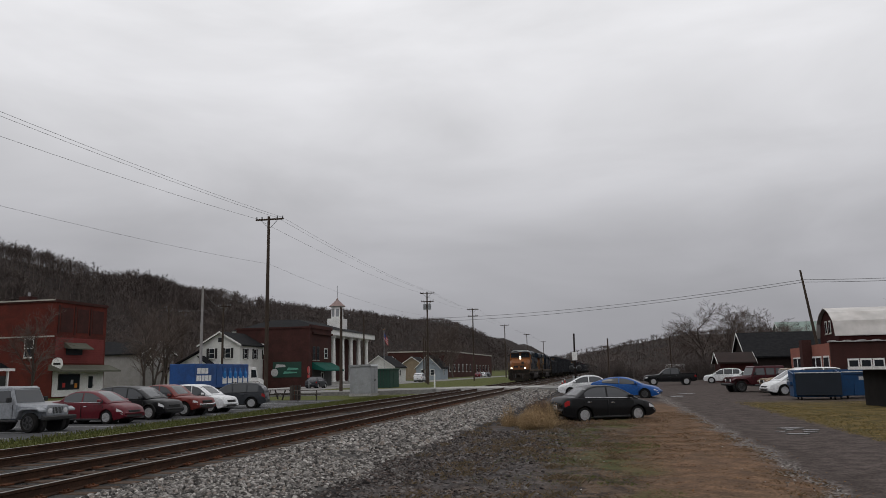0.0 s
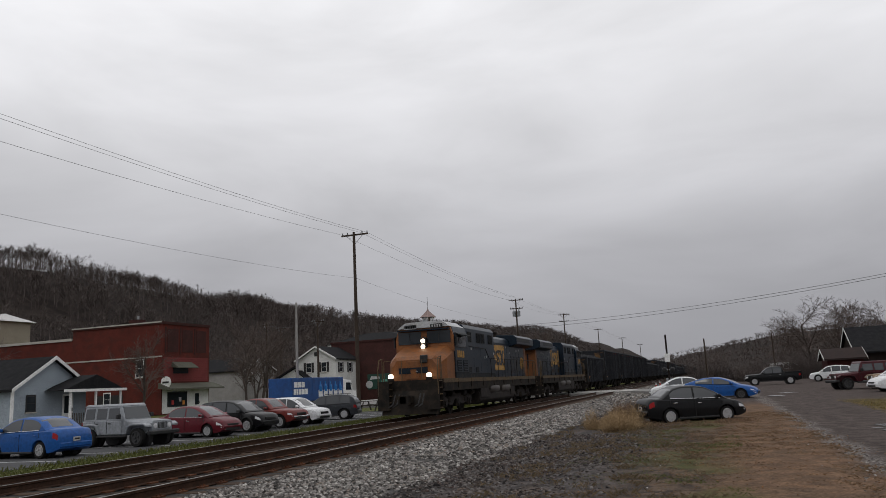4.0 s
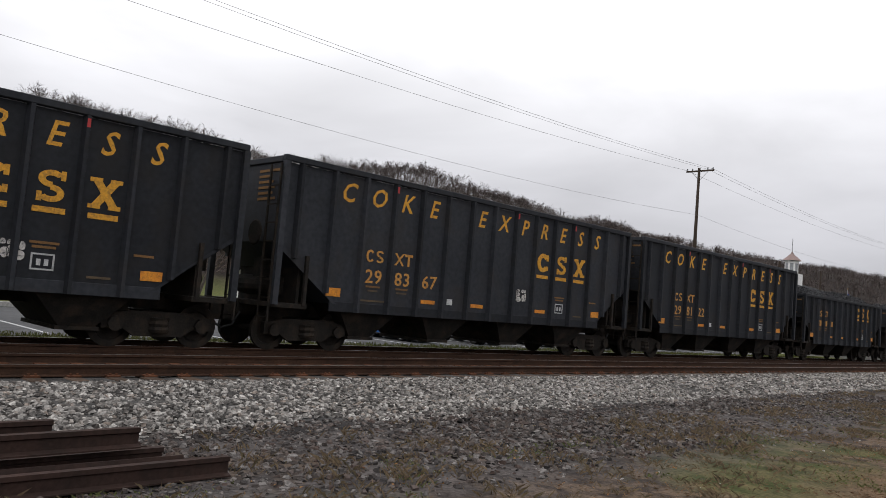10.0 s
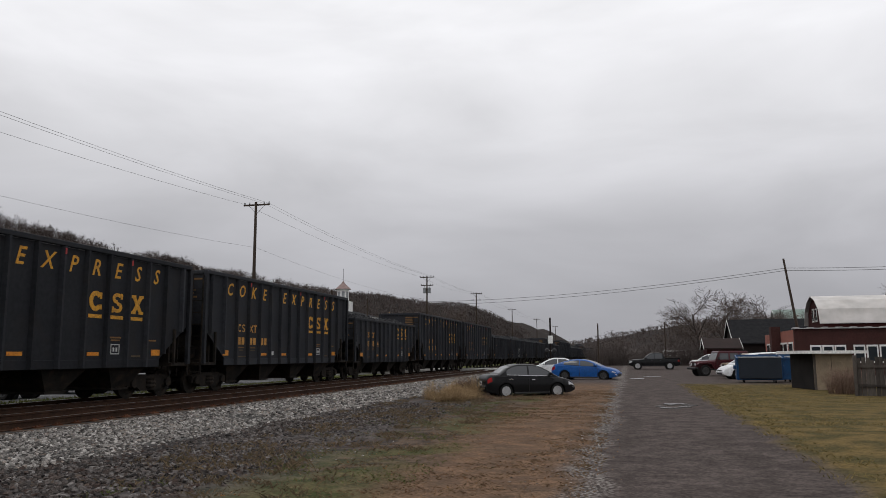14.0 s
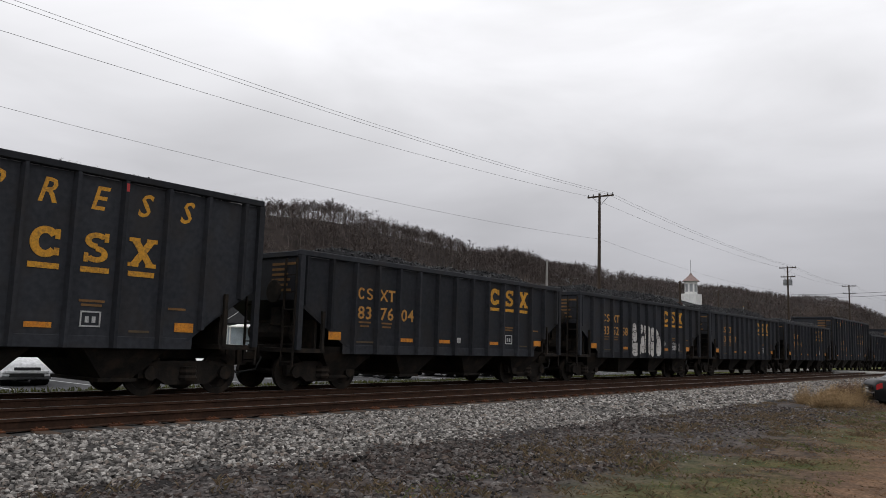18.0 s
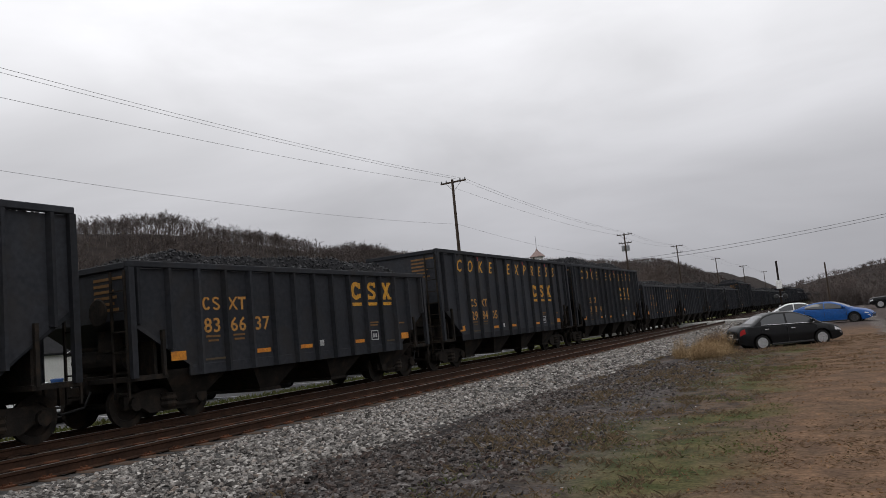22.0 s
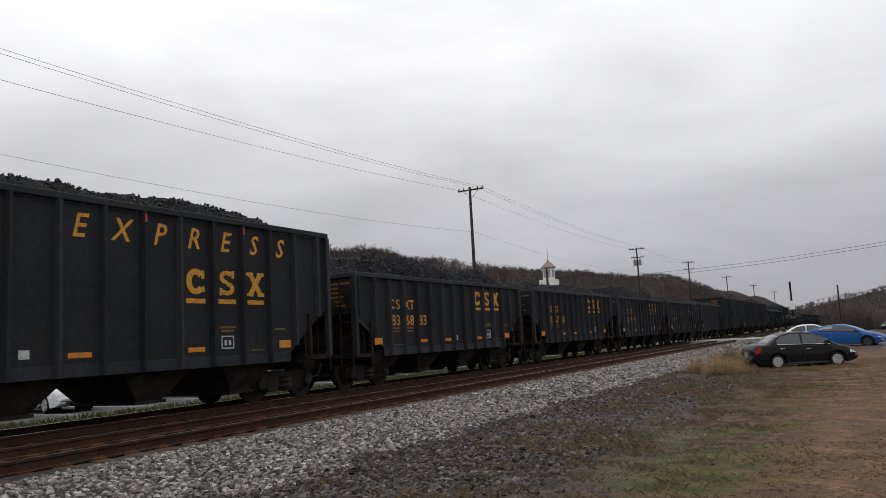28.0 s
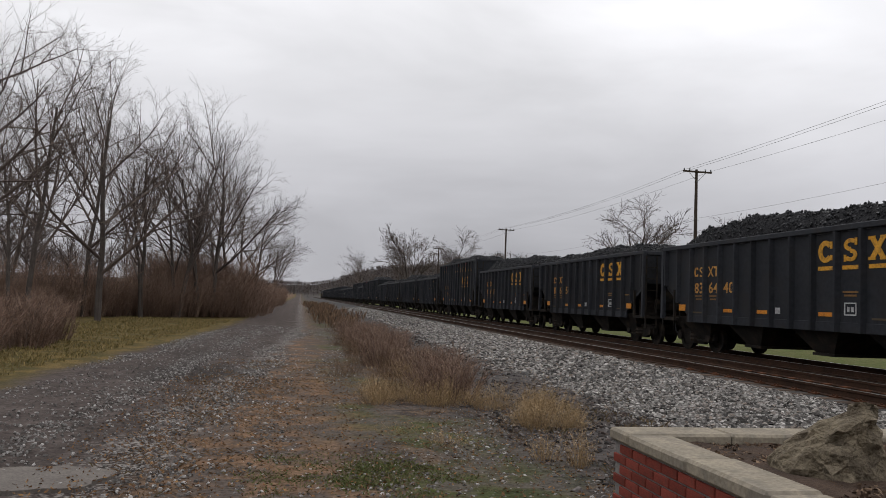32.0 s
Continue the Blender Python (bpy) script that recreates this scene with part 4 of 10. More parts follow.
        part("coupler", Shape().box(-0.12, 0.12, min(sy * h, sy * (pitch_len / 2)), max(sy * h, sy * (pitch_len / 2)), 0.66, 0.92).box(-0.2, 0.2, sy * (pitch_len / 2 - 0.16) - 0.13, sy * (pitch_len / 2 - 0.16) + 0.13, 0.6, 0.98), BLACK_IRON, car)
        part("brake_gear", Shape().cyl((-0.9, sy * (h - 0.62), sill + 0.32), (0.75, sy * (h - 0.62), sill + 0.32), 0.24, 12).box(-1.3, 1.3, sy * (h - 0.8) - 0.04, sy * (h - 0.8) + 0.04, sill - 0.06, sill + 0.98).box(0.2, 0.6, sy * (h - 0.4) - 0.15, sy * (h - 0.4) + 0.15, sill + 0.5, sill + 0.95), BLACK_IRON, car)
        part("air_hose", Shape().tube([(0.3, sy * (h + 0.05), 0.8), (0.34, sy * (h + 0.25), 0.5), (0.25, sy * (pitch_len / 2), 0.42)], 0.025, 5), BLACK_TRIM, car)
        add_bogie(car, sy * (h - 1.35))
        if sy < 0:
            part("brake_wheel", Shape().lathe([(0.27, -0.02), (0.3, 0.0), (0.27, 0.02), (0.22, 0.0)], 14, "y", (0.7, sy * (h + 0.1), mid + 0.2)), BLACK_IRON, car)
            for k in range(6):
                w = (0.95, 0.55, 0.62, 0.7, 0.62, 0.75)[k]
                part("data_line", Shape().box(0.42, 0.42 + w, sy * (h - 0.045) - 0.01, sy * (h - 0.045), top - 0.36 - 0.13 * k, top - 0.3 - 0.13 * k), END_MARK, car)
    for k, y in enumerate((-4.2, -1.5, 1.5, 4.2)):
        s = Shape()
        s.hexa([(-1.0, y - 0.32, 0.36), (1.0, y - 0.32, 0.36), (1.0, y + 0.32, 0.36), (-1.0, y + 0.32, 0.36)], [(-1.4, y - 1.05, sill), (1.4, y - 1.05, sill), (1.4, y + 1.05, sill), (-1.4, y + 1.05, sill)])
        bay = part("hopper_bay", s, BLACK_IRON, car)
        part("outlet_gate", Shape().box(-1.05, 1.05, y - 0.4, y + 0.4, 0.3, 0.37), BLACK_IRON, bay)
    bed = part("coal_load", heap[0], None, car, "glossy black coal heap", at=pose(0, 0, top - 0.04))
    tagged(part("loose_coal", heap[1], None, bed), kind="stuff")
    # markings on the side seen from the road
    X = 1.462
    at = lambda k: first + (k + 0.5) * pitch
    if tall:
        for k, ch in zip((1, 2, 3, 4, 6, 7, 8, 9, 10, 11, 12), "COKEEXPRESS"):
            part("letter", writing(ch, 0.66, X, at(k), top - 0.56, shear=0.24, wide=0.92), YELLOW, body, "yellow italic letter")
        emblem(X, [at(9), at(10), at(11)], top - 1.53, 0.58, YELLOW, body)
        cs, zz = (2, 3, 4), 2.4
    else:
        emblem(X, [at(9), at(10), at(11)], top - 0.6, 0.54, YELLOW, body)
        cs, zz = (2, 3, 4), 2.52
    part("reporting_mark", small_mark(X, at(cs[0]), zz, 0.31), LETTER, body)
    part("reporting_mark", small_mark_two(X, at(cs[1]), zz, 0.31), LETTER, body)
    for k, (w, hh) in {0.75: (0.42, 0.2), 4: (0.5, 0.1), 6: (0.5, 0.1), 9: (0.48, 0.1), n - 1.9: (0.44, 0.19)}.items():
        part("reflector", Shape().box(X - 0.002, X + 0.012, at(k) - w / 2, at(k) + w / 2, sill + 0.18, sill + 0.18 + hh), ORANGE_TAPE, body, "orange reflective patch")
    part("plate", Shape().box(X - 0.002, X + 0.012, at(4.85 if tall else 6.8) - 0.1, at(4.85 if tall else 6.8) + 0.1, sill + 0.2, sill + 0.36), WHITE_MARK, body)
    sq = Shape()
    yq, zq = at(n - 4), sill + 0.22
    for a, b, c, d in ((-0.2, 0.2, 0, 0.03), (-0.2, 0.2, 0.27, 0.3), (-0.2, -0.17, 0, 0.3), (0.17, 0.2, 0, 0.3), (-0.1, -0.03, 0.08, 0.2), (0.03, 0.1, 0.08, 0.2)):
        sq.box(X - 0.002, X + 0.012, yq + a, yq + b, zq + c, zq + d)
    part("test_panel", sq, WHITE_MARK, body)
    low_z = zz - 0.78
    for k, z, w in ((2, low_z, 0.22), (2, low_z - 0.1, 0.16), (3, low_z, 0.2), (3, low_z - 0.1, 0.17), (2, sill + 0.12, 0.42), (n - 4, 1.84, 0.25), (n - 4, 1.76, 0.2), (n - 2.95, sill + 0.14, 0.22), (n - 2.1, 1.78, 0.2)):
        part("data_line", Shape().box(X - 0.002, X + 0.01, at(k) - w, at(k) + w, z, z + 0.045), END_MARK if z > 1.6 else FAINT_MARK, body)
    if tall:
        for k in (3, 8, 11):
            part("clearance_dash", Shape().box(X + 0.12, X + 0.126, first + k * pitch - 0.03, first + k * pitch + 0.03, top - 0.36, top - 0.2), RED_TAPE, body)
    return car, at, body, top, zz


def add_number(car, at, number, zz):
    """The car's painted number in three groups, or plain bars."""
    body = [c for c in car.children if c.name.startswith("body")][0]
    for k in range(3):
        if number:
            s = writing(number[2 * k : 2 * k + 2], 0.47, 1.462, at(2 + k) - 0.14, zz - 0.5, 0.6, wide=1.12)
        else:
            s = Shape()
            for d in (-0.16, 0.13):
                s.box(1.46, 1.472, at(2 + k) + d - 0.1, at(2 + k) + d + 0.1, zz - 0.64, zz - 0.36)
        part("car_number", s, LETTER, body)
    return body


TAG_LETTERS = (((0.1, 0.8, 0.1, 0.6), (0.33, 1.24, 0.24, 0.2), (0.37, 0.88, 0.27, 0.24), (0.43, 0.34, 0.4, 0.3)), ((1.03, 1.22, 0.21, 0.21), (1.43, 1.2, 0.16, 0.19), (1.5, 0.62, 0.18, 0.46), (1.17, 0.52, 0.26, 0.38)), ((1.87, 0.72, 0.13, 0.64), (2.17, 0.38, 0.27, 0.35), (2.23, 1.03, 0.21, 0.32)), ((2.56, 1.26, 0.11, 0.17), (2.67, 1.0, 0.2, 0.2), (2.82, 0.48, 0.33, 0.47)))


RIBS = [-7 * 0.845 + 0.845 * k for k in range(15)]


def spray_tag(car, ribs, y, z, size, seed, letters=TAG_LETTERS):
    """Sprayed bubble letters: pale rounded lobes with dark outlines that run over the ribs."""
    body = [c for c in car.children if c.name.startswith("body")][0]
    rnd = random.Random(seed)
    k = 0
    for lobes in letters:
        for u, v, ru, rv in lobes:
            k += 1
            uc, vc, ru, rv = y + u * size, z + v * size, ru * size, rv * size
            ring = []
            for i in range(26):
                a = 2 * math.pi * i / 26
                w = 1 + 0.07 * math.sin(3 * a + seed + k)
                ring.append((uc + ru * math.copysign(abs(math.cos(a)) ** 0.85, math.cos(a)) * w, vc + rv * math.copysign(abs(math.sin(a)) ** 0.85, math.sin(a)) * w))
            x = 1.4702 + 0.0006 * k
            blob = Shape().prism(ring, 1.461, x)
            for yr in ribs:
                if abs(yr - uc) < ru:
                    steps = [max(uc - ru, min(uc + ru, yr - 0.036 + 0.012 * i)) for i in range(7)]
                    high = [rv * math.sqrt(max(0.02, 1 - ((q - uc) / ru) ** 2)) for q in steps]
                    if steps[-1] - steps[0] > 0.01:
                        blob.prism([(q, vc - g) for q, g in zip(steps, high)] + [(q, vc + g) for q, g in reversed(list(zip(steps, high)))], 1.581, 1.583 + 0.0006 * k)
            part("spray_bubble", blob, SPRAY, body, "pale grey sprayed bubble letter shape")
            edge = Shape().tube([(x, p, q) for p, q in ring + ring[:1]], 0.013 * size ** 0.5, 4)
            for j in range(2):
                g = rnd.uniform(-0.5, 0.4) * rv
                edge.tube([(x + 0.001, uc - 0.45 * ru, vc + g), (x + 0.001, uc + rnd.uniform(0, 0.4) * ru, vc + g + rnd.uniform(-0.06, 0.06) * rv)], 0.009 * size ** 0.5, 4)
            part("spray_outline", edge, BLACK_TRIM, body)


def locomotive(cab, number):
    """A six-axle wide-nosed freight locomotive, 21.8 m over its couplers. cab: -1 if the cab leads, +1 if it trails."""
    leads = cab < 0
    car = thing("locomotive", "dark blue six-axle freight locomotive with orange nose and lit headlamps" if leads else "grimy dark blue six-axle freight locomotive with yellow lettering and roof stack", "locomotive", group="locomotives of the train")

    def Y(d):
        """Metres behind the coupler at the cab's end."""
        return cab * (10.9 - d)

    def bx(s, x0, x1, d0, d1, z0, z1):
        lo, hi = sorted((Y(d0), Y(d1)))
        return s.box(x0, x1, lo, hi, z0, z1)

    def along(poly, d0, d1):
        """A section in x and z, drawn out between two distances."""
        return Shape().prism(poly, *sorted((Y(d0), Y(d1))), "y")

    def both(poly):
        return poly + [(-x, z) for x, z in reversed(poly)]

    deck = 1.68
    frame = part("frame", bx(Shape(), -1.5, 1.5, 1.3, 20.6, 1.12, deck), BLACK_IRON, car)
    for sx in (-1, 1):
        x = 1.5 if sx > 0 else -1.53
        for k in range(9):
            part("sill_panel", bx(Shape(), x, x + 0.03, 1.35 + k * 2.135, 1.35 + k * 2.135 + 2.09, 1.5, deck + 0.01), LOCO_SILL, frame, "grimy yellow sill stripe")
        for k in range(10):
            part("sill_bracket", bx(Shape(), x - 0.02, x + 0.05, 1.3 + k * 2.135, 1.36 + k * 2.135, 1.25, 1.52), BLACK_IRON, frame)
    nose_mat = LOCO_ORANGE if leads else LOCO_BLUE
    # nose: a faceted box whose top slopes up to the windscreens
    nz = Shape()
    rows = [(1.62, 1.12, 2.62), (1.75, 1.3, 2.78), (2.2, 1.42, 2.98), (3.2, 1.46, 3.3)]
    rings = [[(-w, Y(d), deck - 0.02), (w, Y(d), deck - 0.02), (w, Y(d), top - 0.32), (w * 0.78, Y(d), top), (-w * 0.78, Y(d), top), (-w, Y(d), top - 0.32)] for d, w, top in rows]
    nose = part("nose", Shape().loft(rings if leads else [r[::-1] for r in rings]), nose_mat, car, "orange wide nose" if leads else "")
    nd = part("nose_door", bx(Shape(), -0.42, 0.22, 1.59, 1.63, deck + 0.04, 2.55), nose_mat, nose, bevel=0.012)
    part("door_handle", bx(Shape(), 0.08, 0.16, 1.56, 1.59, 2.05, 2.1), CHROME, nd)
    # cab
    cab_poly = both([(1.52, deck), (1.52, 3.72), (1.38, 4.16), (0.95, 4.44)])
    cb = part("cab", along(cab_poly, 3.2, 5.35), LOCO_BLUE, car, bevel=0.03)
    part("cab_front", along(both([(1.5, 3.0), (1.5, 3.72), (1.36, 4.14), (0.93, 4.42)]), 3.08, 3.2), nose_mat, cb)
    part("roof_panel", along(both([(1.36, 4.2), (0.96, 4.47), (0.5, 4.5)]), 3.0, 5.3), ROOF_SILVER, cb, "pale worn roof paint")
    part("visor", bx(Shape(), -1.35, 1.35, 2.86, 3.1, 4.06, 4.12), LOCO_BLUE, cb)
    for x0, x1 in ((-1.36, -0.16), (0.16, 1.36)):
        w = part("windshield", bx(Shape(), x0, x1, 3.05, 3.085, 3.42, 4.02), GLASS, cb)
        part("wiper", bx(Shape(), (x0 + x1) / 2 - 0.01, (x0 + x1) / 2 + 0.02, 3.03, 3.05, 3.5, 3.92), BLACK_TRIM, w)
    for sx in (-1, 1):
        f = (lambda x, t: (x, x + t)) if sx > 0 else (lambda x, t: (-x - t, -x))
        wf = part("window_frame", bx(Shape(), *f(1.52, 0.012), 3.3, 5.0, 3.16, 3.82), BLACK_TRIM, cb)
        for d0, d1 in ((3.36, 3.92), (3.98, 4.94)):
            part("side_window", bx(Shape(), *f(1.532, 0.006), d0, d1, 3.2, 3.76), GLASS, wf)
        part("sunshade", Shape().hexa(*[[(1.5 * sx, min(Y(3.3), Y(4.95)), z), (1.82 * sx, min(Y(3.3), Y(4.95)), z - 0.14), (1.82 * sx, max(Y(3.3), Y(4.95)), z - 0.14), (1.5 * sx, max(Y(3.3), Y(4.95)), z)][:: sx] for z in (3.86, 3.9)]), LOCO_GRIME, cb, "grey window awning")
        part("mirror", bx(Shape(), *f(1.6, 0.05), 3.12, 3.26, 3.3, 3.75), BLACK_TRIM, cb)
        for d0 in (3.45, 4.4):
            v = part("cab_vent", bx(Shape(), *f(1.52, 0.012), d0, d0 + 0.7, 2.0, 2.55), LOCO_GRIME, cb)
            for q in range(4):
                part("louvre", bx(Shape(), *f(1.532, 0.012), d0 + 0.06, d0 + 0.64, 2.08 + 0.12 * q, 2.13 + 0.12 * q), LOCO_BLUE, v)
        part("grime_band", bx(Shape(), *f(1.52, 0.004), 3.22, 5.33, deck, 1.98), LOCO_GRIME, cb, "road-dusted lower cab side")
    for x0 in (-1.0, 0.36):
        nb = part("number_board", bx(Shape(), x0, x0 + 0.64, 3.0, 3.08, 4.16, 4.36), BLACK_TRIM if x0 > 0 else WHITE_MARK, cb)
        for k in range(4):
            part("board_digit", bx(Shape(), x0 + 0.08 + 0.13 * k, x0 + 0.15 + 0.13 * k, 2.99, 3.0, 4.2, 4.32), WHITE_MARK if x0 > 0 else BLACK_TRIM, nb)
    # headlamps on the nose, ditch lamps on the deck
    hl = part("headlamp_case", bx(Shape(), -0.16, 0.16, 2.86, 3.1, 3.1, 3.72), BLACK_TRIM, car, bevel=0.02)
    for z in (3.27, 3.55):
        part("headlamp", Shape().lathe([(0.02, 0), (0.11, 0.0), (0.11, 0.03), (0.02, 0.05)], 14, "y", (0.0, Y(2.83), z)), HEADLIGHT if leads else CLEAR_LAMP, hl, "bright warm headlamp" if leads else "")
    part("sand_hatch", bx(Shape(), 0.3, 0.66, 1.52, 1.7, 2.45, 2.82), BLACK_TRIM, car, bevel=0.03)
    for x in (-1.1, 0.82):
        dl = part("ditch_lamp_bracket", bx(Shape(), x - 0.13, x + 0.13, 1.2, 1.4, deck, deck + 0.12), BLACK_IRON, car)
        part("ditch_lamp", Shape().lathe([(0.02, 0), (0.12, 0.0), (0.12, 0.12), (0.03, 0.16)], 14, "y", (x, Y(1.26) - (0.08 if cab > 0 else 0.0), deck + 0.2)), HEADLIGHT if leads else CLEAR_LAMP, dl)
    # plough, pilot and steps
    lo_, hi_ = sorted((Y(0.75), Y(0.9)))
    l2, h2 = sorted((Y(1.2), Y(1.32)))
    part("plough", Shape().hexa([(-1.35, lo_, 0.14), (1.35, lo_, 0.14), (1.35, hi_, 0.14), (-1.35, hi_, 0.14)], [(-1.5, l2, 1.2), (1.5, l2, 1.2), (1.5, h2, 1.2), (-1.5, h2, 1.2)]), BLACK_IRON, car)
    part("end_sheet", bx(Shape(), -1.45, 1.45, 20.6, 20.7, 0.35, deck), BLACK_IRON, car)
    for d0, s in ((0.0, 1), (21.8, -1)):
        part("coupler", bx(bx(Shape(), -0.15, 0.15, d0, d0 + 1.3 * s, 0.66, 0.95), -0.24, 0.24, d0, d0 + 0.34 * s, 0.6, 1.0), BLACK_IRON, car)
        for sx in (-1, 1):
            x0, x1 = (0.95, 1.52) if sx > 0 else (-1.52, -0.95)
            for k in range(5):
                part("step", bx(Shape(), x0, x1, d0 + 0.72 * s, d0 + 1.12 * s, 0.38 + 0.3 * k, 0.42 + 0.3 * k), LOCO_SILL, car)
            for q in (0.68, 1.14):
                part("step_side", bx(Shape(), x0, x1, d0 + q * s, d0 + (q + 0.03) * s, 0.34, deck - 0.02), BLACK_IRON, car)
            rail = Shape()
            xr = 1.47 * sx
            rail.tube([(xr, Y(d0 + 0.7 * s), 1.0), (xr, Y(d0 + 0.66 * s), 2.2), (xr, Y(d0 + 0.85 * s), 2.66), (xr, Y(d0 + 1.2 * s), 2.72)], 0.026, 6)
            rail.tube([(xr, Y(d0 + 1.18 * s), 1.2), (xr, Y(d0 + 1.18 * s), 2.72)], 0.024, 6)
            part("grab_rail", rail, LOCO_SILL, car, "worn yellow grab rail")
            part("end_rail", Shape().tube([(1.4 * sx, Y(d0 + 1.22 * s), deck), (1.4 * sx, Y(d0 + 1.22 * s), 2.6), (0.5 * sx, Y(d0 + 1.22 * s), 2.6), (0.5 * sx, Y(d0 + 1.22 * s), deck)], 0.022, 6), LOCO_SILL, car)
        for x in (-0.75, -0.55, 0.5, 0.68):
            part("air_hose", Shape().tube([(x, Y(d0 + 0.95 * s), 1.05), (x + 0.05, Y(d0 + 0.5 * s), 0.6), (x, Y(d0 + 0.15 * s), 0.5)], 0.03, 5), BLACK_TRIM, car)
    # hoods: tall equipment hood behind the cab, round-shouldered engine hood, radiator wings
    aux = part("equipment_hood", along(both([(1.36, deck), (1.36, 4.22), (1.2, 4.42), (0.5, 4.46)]), 5.35, 10.85), LOCO_BLUE, car, bevel=0.015)
    eng = part("engine_hood", along(both([(0.98, deck), (0.98, 3.74), (0.9, 3.98), (0.66, 4.14), (0.3, 4.18)]), 10.85, 15.9), LOCO_BLUE, car)
    rad = part("radiator_hood", along(both([(0.98, deck), (0.98, 3.98), (0.6, 4.1)]), 15.9, 20.15), LOCO_BLUE, car, bevel=0.015)
    wing = part("radiator_wing", along(both([(0.985, 3.58), (1.5, 3.74), (1.5, 4.16), (1.28, 4.32), (0.4, 4.36)]), 15.9, 20.62), LOCO_BLUE, rad, bevel=0.02)
    part("hood_end", bx(Shape(), -0.97, 0.97, 20.15, 20.19, deck, 3.72), LOCO_ORANGE, rad, "orange hood end panel")
    for x in (0.975, -0.99):
        part("hood_end_edge", bx(Shape(), x, x + 0.015, 19.75, 20.19, deck, 3.6), LOCO_ORANGE, rad)
    for sx in (-1, 1):
        f = (lambda x, t=0.03: (x, x + t)) if sx > 0 else (lambda x, t=0.03: (-x - t, -x))
        for d0, d1 in ((5.75, 6.45), (7.35, 8.05), (8.2, 8.9), (9.6, 10.5)):
            gr = part("grille", bx(Shape(), *f(1.355, 0.02), d0, d1, 3.5, 4.06), BLACK_TRIM, aux)
            for q in range(int((d1 - d0) / 0.14)):
                part("slat", bx(Shape(), *f(1.375, 0.018), d0 + 0.03 + 0.14 * q, d0 + 0.075 + 0.14 * q, 3.53, 4.03), LOCO_GRIME, gr)
        for d0, d1, z1 in ((5.5, 6.7, 3.36), (6.78, 7.98, 3.36), (8.06, 9.26, 3.36), (9.34, 10.74, 3.36)):
            part("access_door", bx(Shape(), *f(1.352, 0.012), d0, d1, deck + 0.06, z1), LOCO_BLUE, aux)
        for k in range(2):
            v = part("louvre_panel", bx(Shape(), *f(1.364, 0.012), 5.75 + 1.28 * k, 6.3 + 1.28 * k, 1.95, 2.22), LOCO_GRIME, aux)
            for q in range(4):
                part("louvre", bx(Shape(), *f(1.376, 0.012), 5.78 + 1.28 * k, 6.27 + 1.28 * k, 1.98 + 0.06 * q, 2.0 + 0.06 * q), BLACK_TRIM, v)
        part("grime_band", bx(Shape(), *f(1.364, 0.004), 5.4, 10.8, deck, 1.92), LOCO_GRIME, aux, "road-dusted lower hood side")
        for k in range(7):
            dd = part("hood_door", bx(Shape(), *f(0.972, 0.02), 10.95 + 0.7 * k, 10.95 + 0.7 * k + 0.655, deck + 0.05, 3.62), LOCO_BLUE, eng)
            part("latch", bx(Shape(), *f(0.99, 0.02), 11.0 + 0.7 * k, 11.06 + 0.7 * k, 2.5, 2.62), BLACK_TRIM, dd)
        for k in range(5):
            vd = part("radiator_door", bx(Shape(), *f(0.972, 0.02), 16.0 + 0.74 * k, 16.0 + 0.74 * k + 0.69, deck + 0.05, 3.2), LOCO_BLUE, rad)
            part("vent_panel", bx(Shape(), *f(0.99, 0.012), 16.12 + 0.74 * k, 16.56 + 0.74 * k, 1.95, 2.98), BLACK_TRIM, vd)
        part("radiator_screen", bx(Shape(), *f(1.485, 0.02), 16.1, 19.6, 3.88, 4.12), BLACK_TRIM, wing)
        walk_rail = Shape()
        xr = 1.47 * sx
        for k in range(8):
            d = 9.6 + k * 1.5
            walk_rail.tube([(xr, Y(d), deck), (xr, Y(d), 2.72)], 0.02, 5)
        walk_rail.tube([(xr, Y(20.5), 2.72), (xr, Y(9.3), 2.72), (xr - 0.02 * sx, Y(8.7), 3.22), (xr - 0.02 * sx, Y(5.5), 3.3)], 0.02, 6)
        part("handrail", walk_rail, TANK_GREY, car, "thin grimy handrail")
        for d, z, w in ((15.6, 3.1, 0.14), (15.9, 3.62, 0.34), (14.75, 3.45, 0.14), (11.4, 2.95, 0.12), (10.55, 2.95, 0.16), (9.0, 2.75, 0.14), (8.72, 2.7, 0.1), (17.4, 3.3, 0.22), (18.1, 3.34, 0.2), (6.2, 3.12, 0.2)):
            part("label_plate", bx(Shape(), *f(1.002 if d > 10.85 else 1.372, 0.012), d, d + w, z, z + 0.12), WHITE_MARK, car)
    part("exhaust_stack", bx(bx(Shape(), -0.42, 0.42, 13.95, 14.85, 4.1, 4.42), -0.5, 0.5, 13.85, 14.95, 4.42, 4.48), BLACK_IRON, eng)
    hn = part("horn_bracket", bx(Shape(), -0.3, 0.3, 12.66, 12.74, 4.34, 4.38).box(-0.03, 0.03, *sorted((Y(12.67), Y(12.73))), 4.1, 4.36), BLACK_IRON, eng)
    for x, q in ((-0.26, -1), (-0.08, -1), (0.1, 1), (0.27, 1)):
        part("horn", Shape().tube([(x, Y(12.7), 4.42), (x, Y(12.7 + 0.22 * q), 4.44), (x, Y(12.7 + 0.3 * q), 4.44)], [0.03, 0.05, 0.1], 8), BLACK_IRON, hn)
    for d in (17.2, 19.0):
        part("roof_fan", Shape().lathe([(0.6, 4.34), (0.65, 4.42), (0.5, 4.44)], 18, "z", (0, Y(d), 0)), BLACK_IRON, wing)
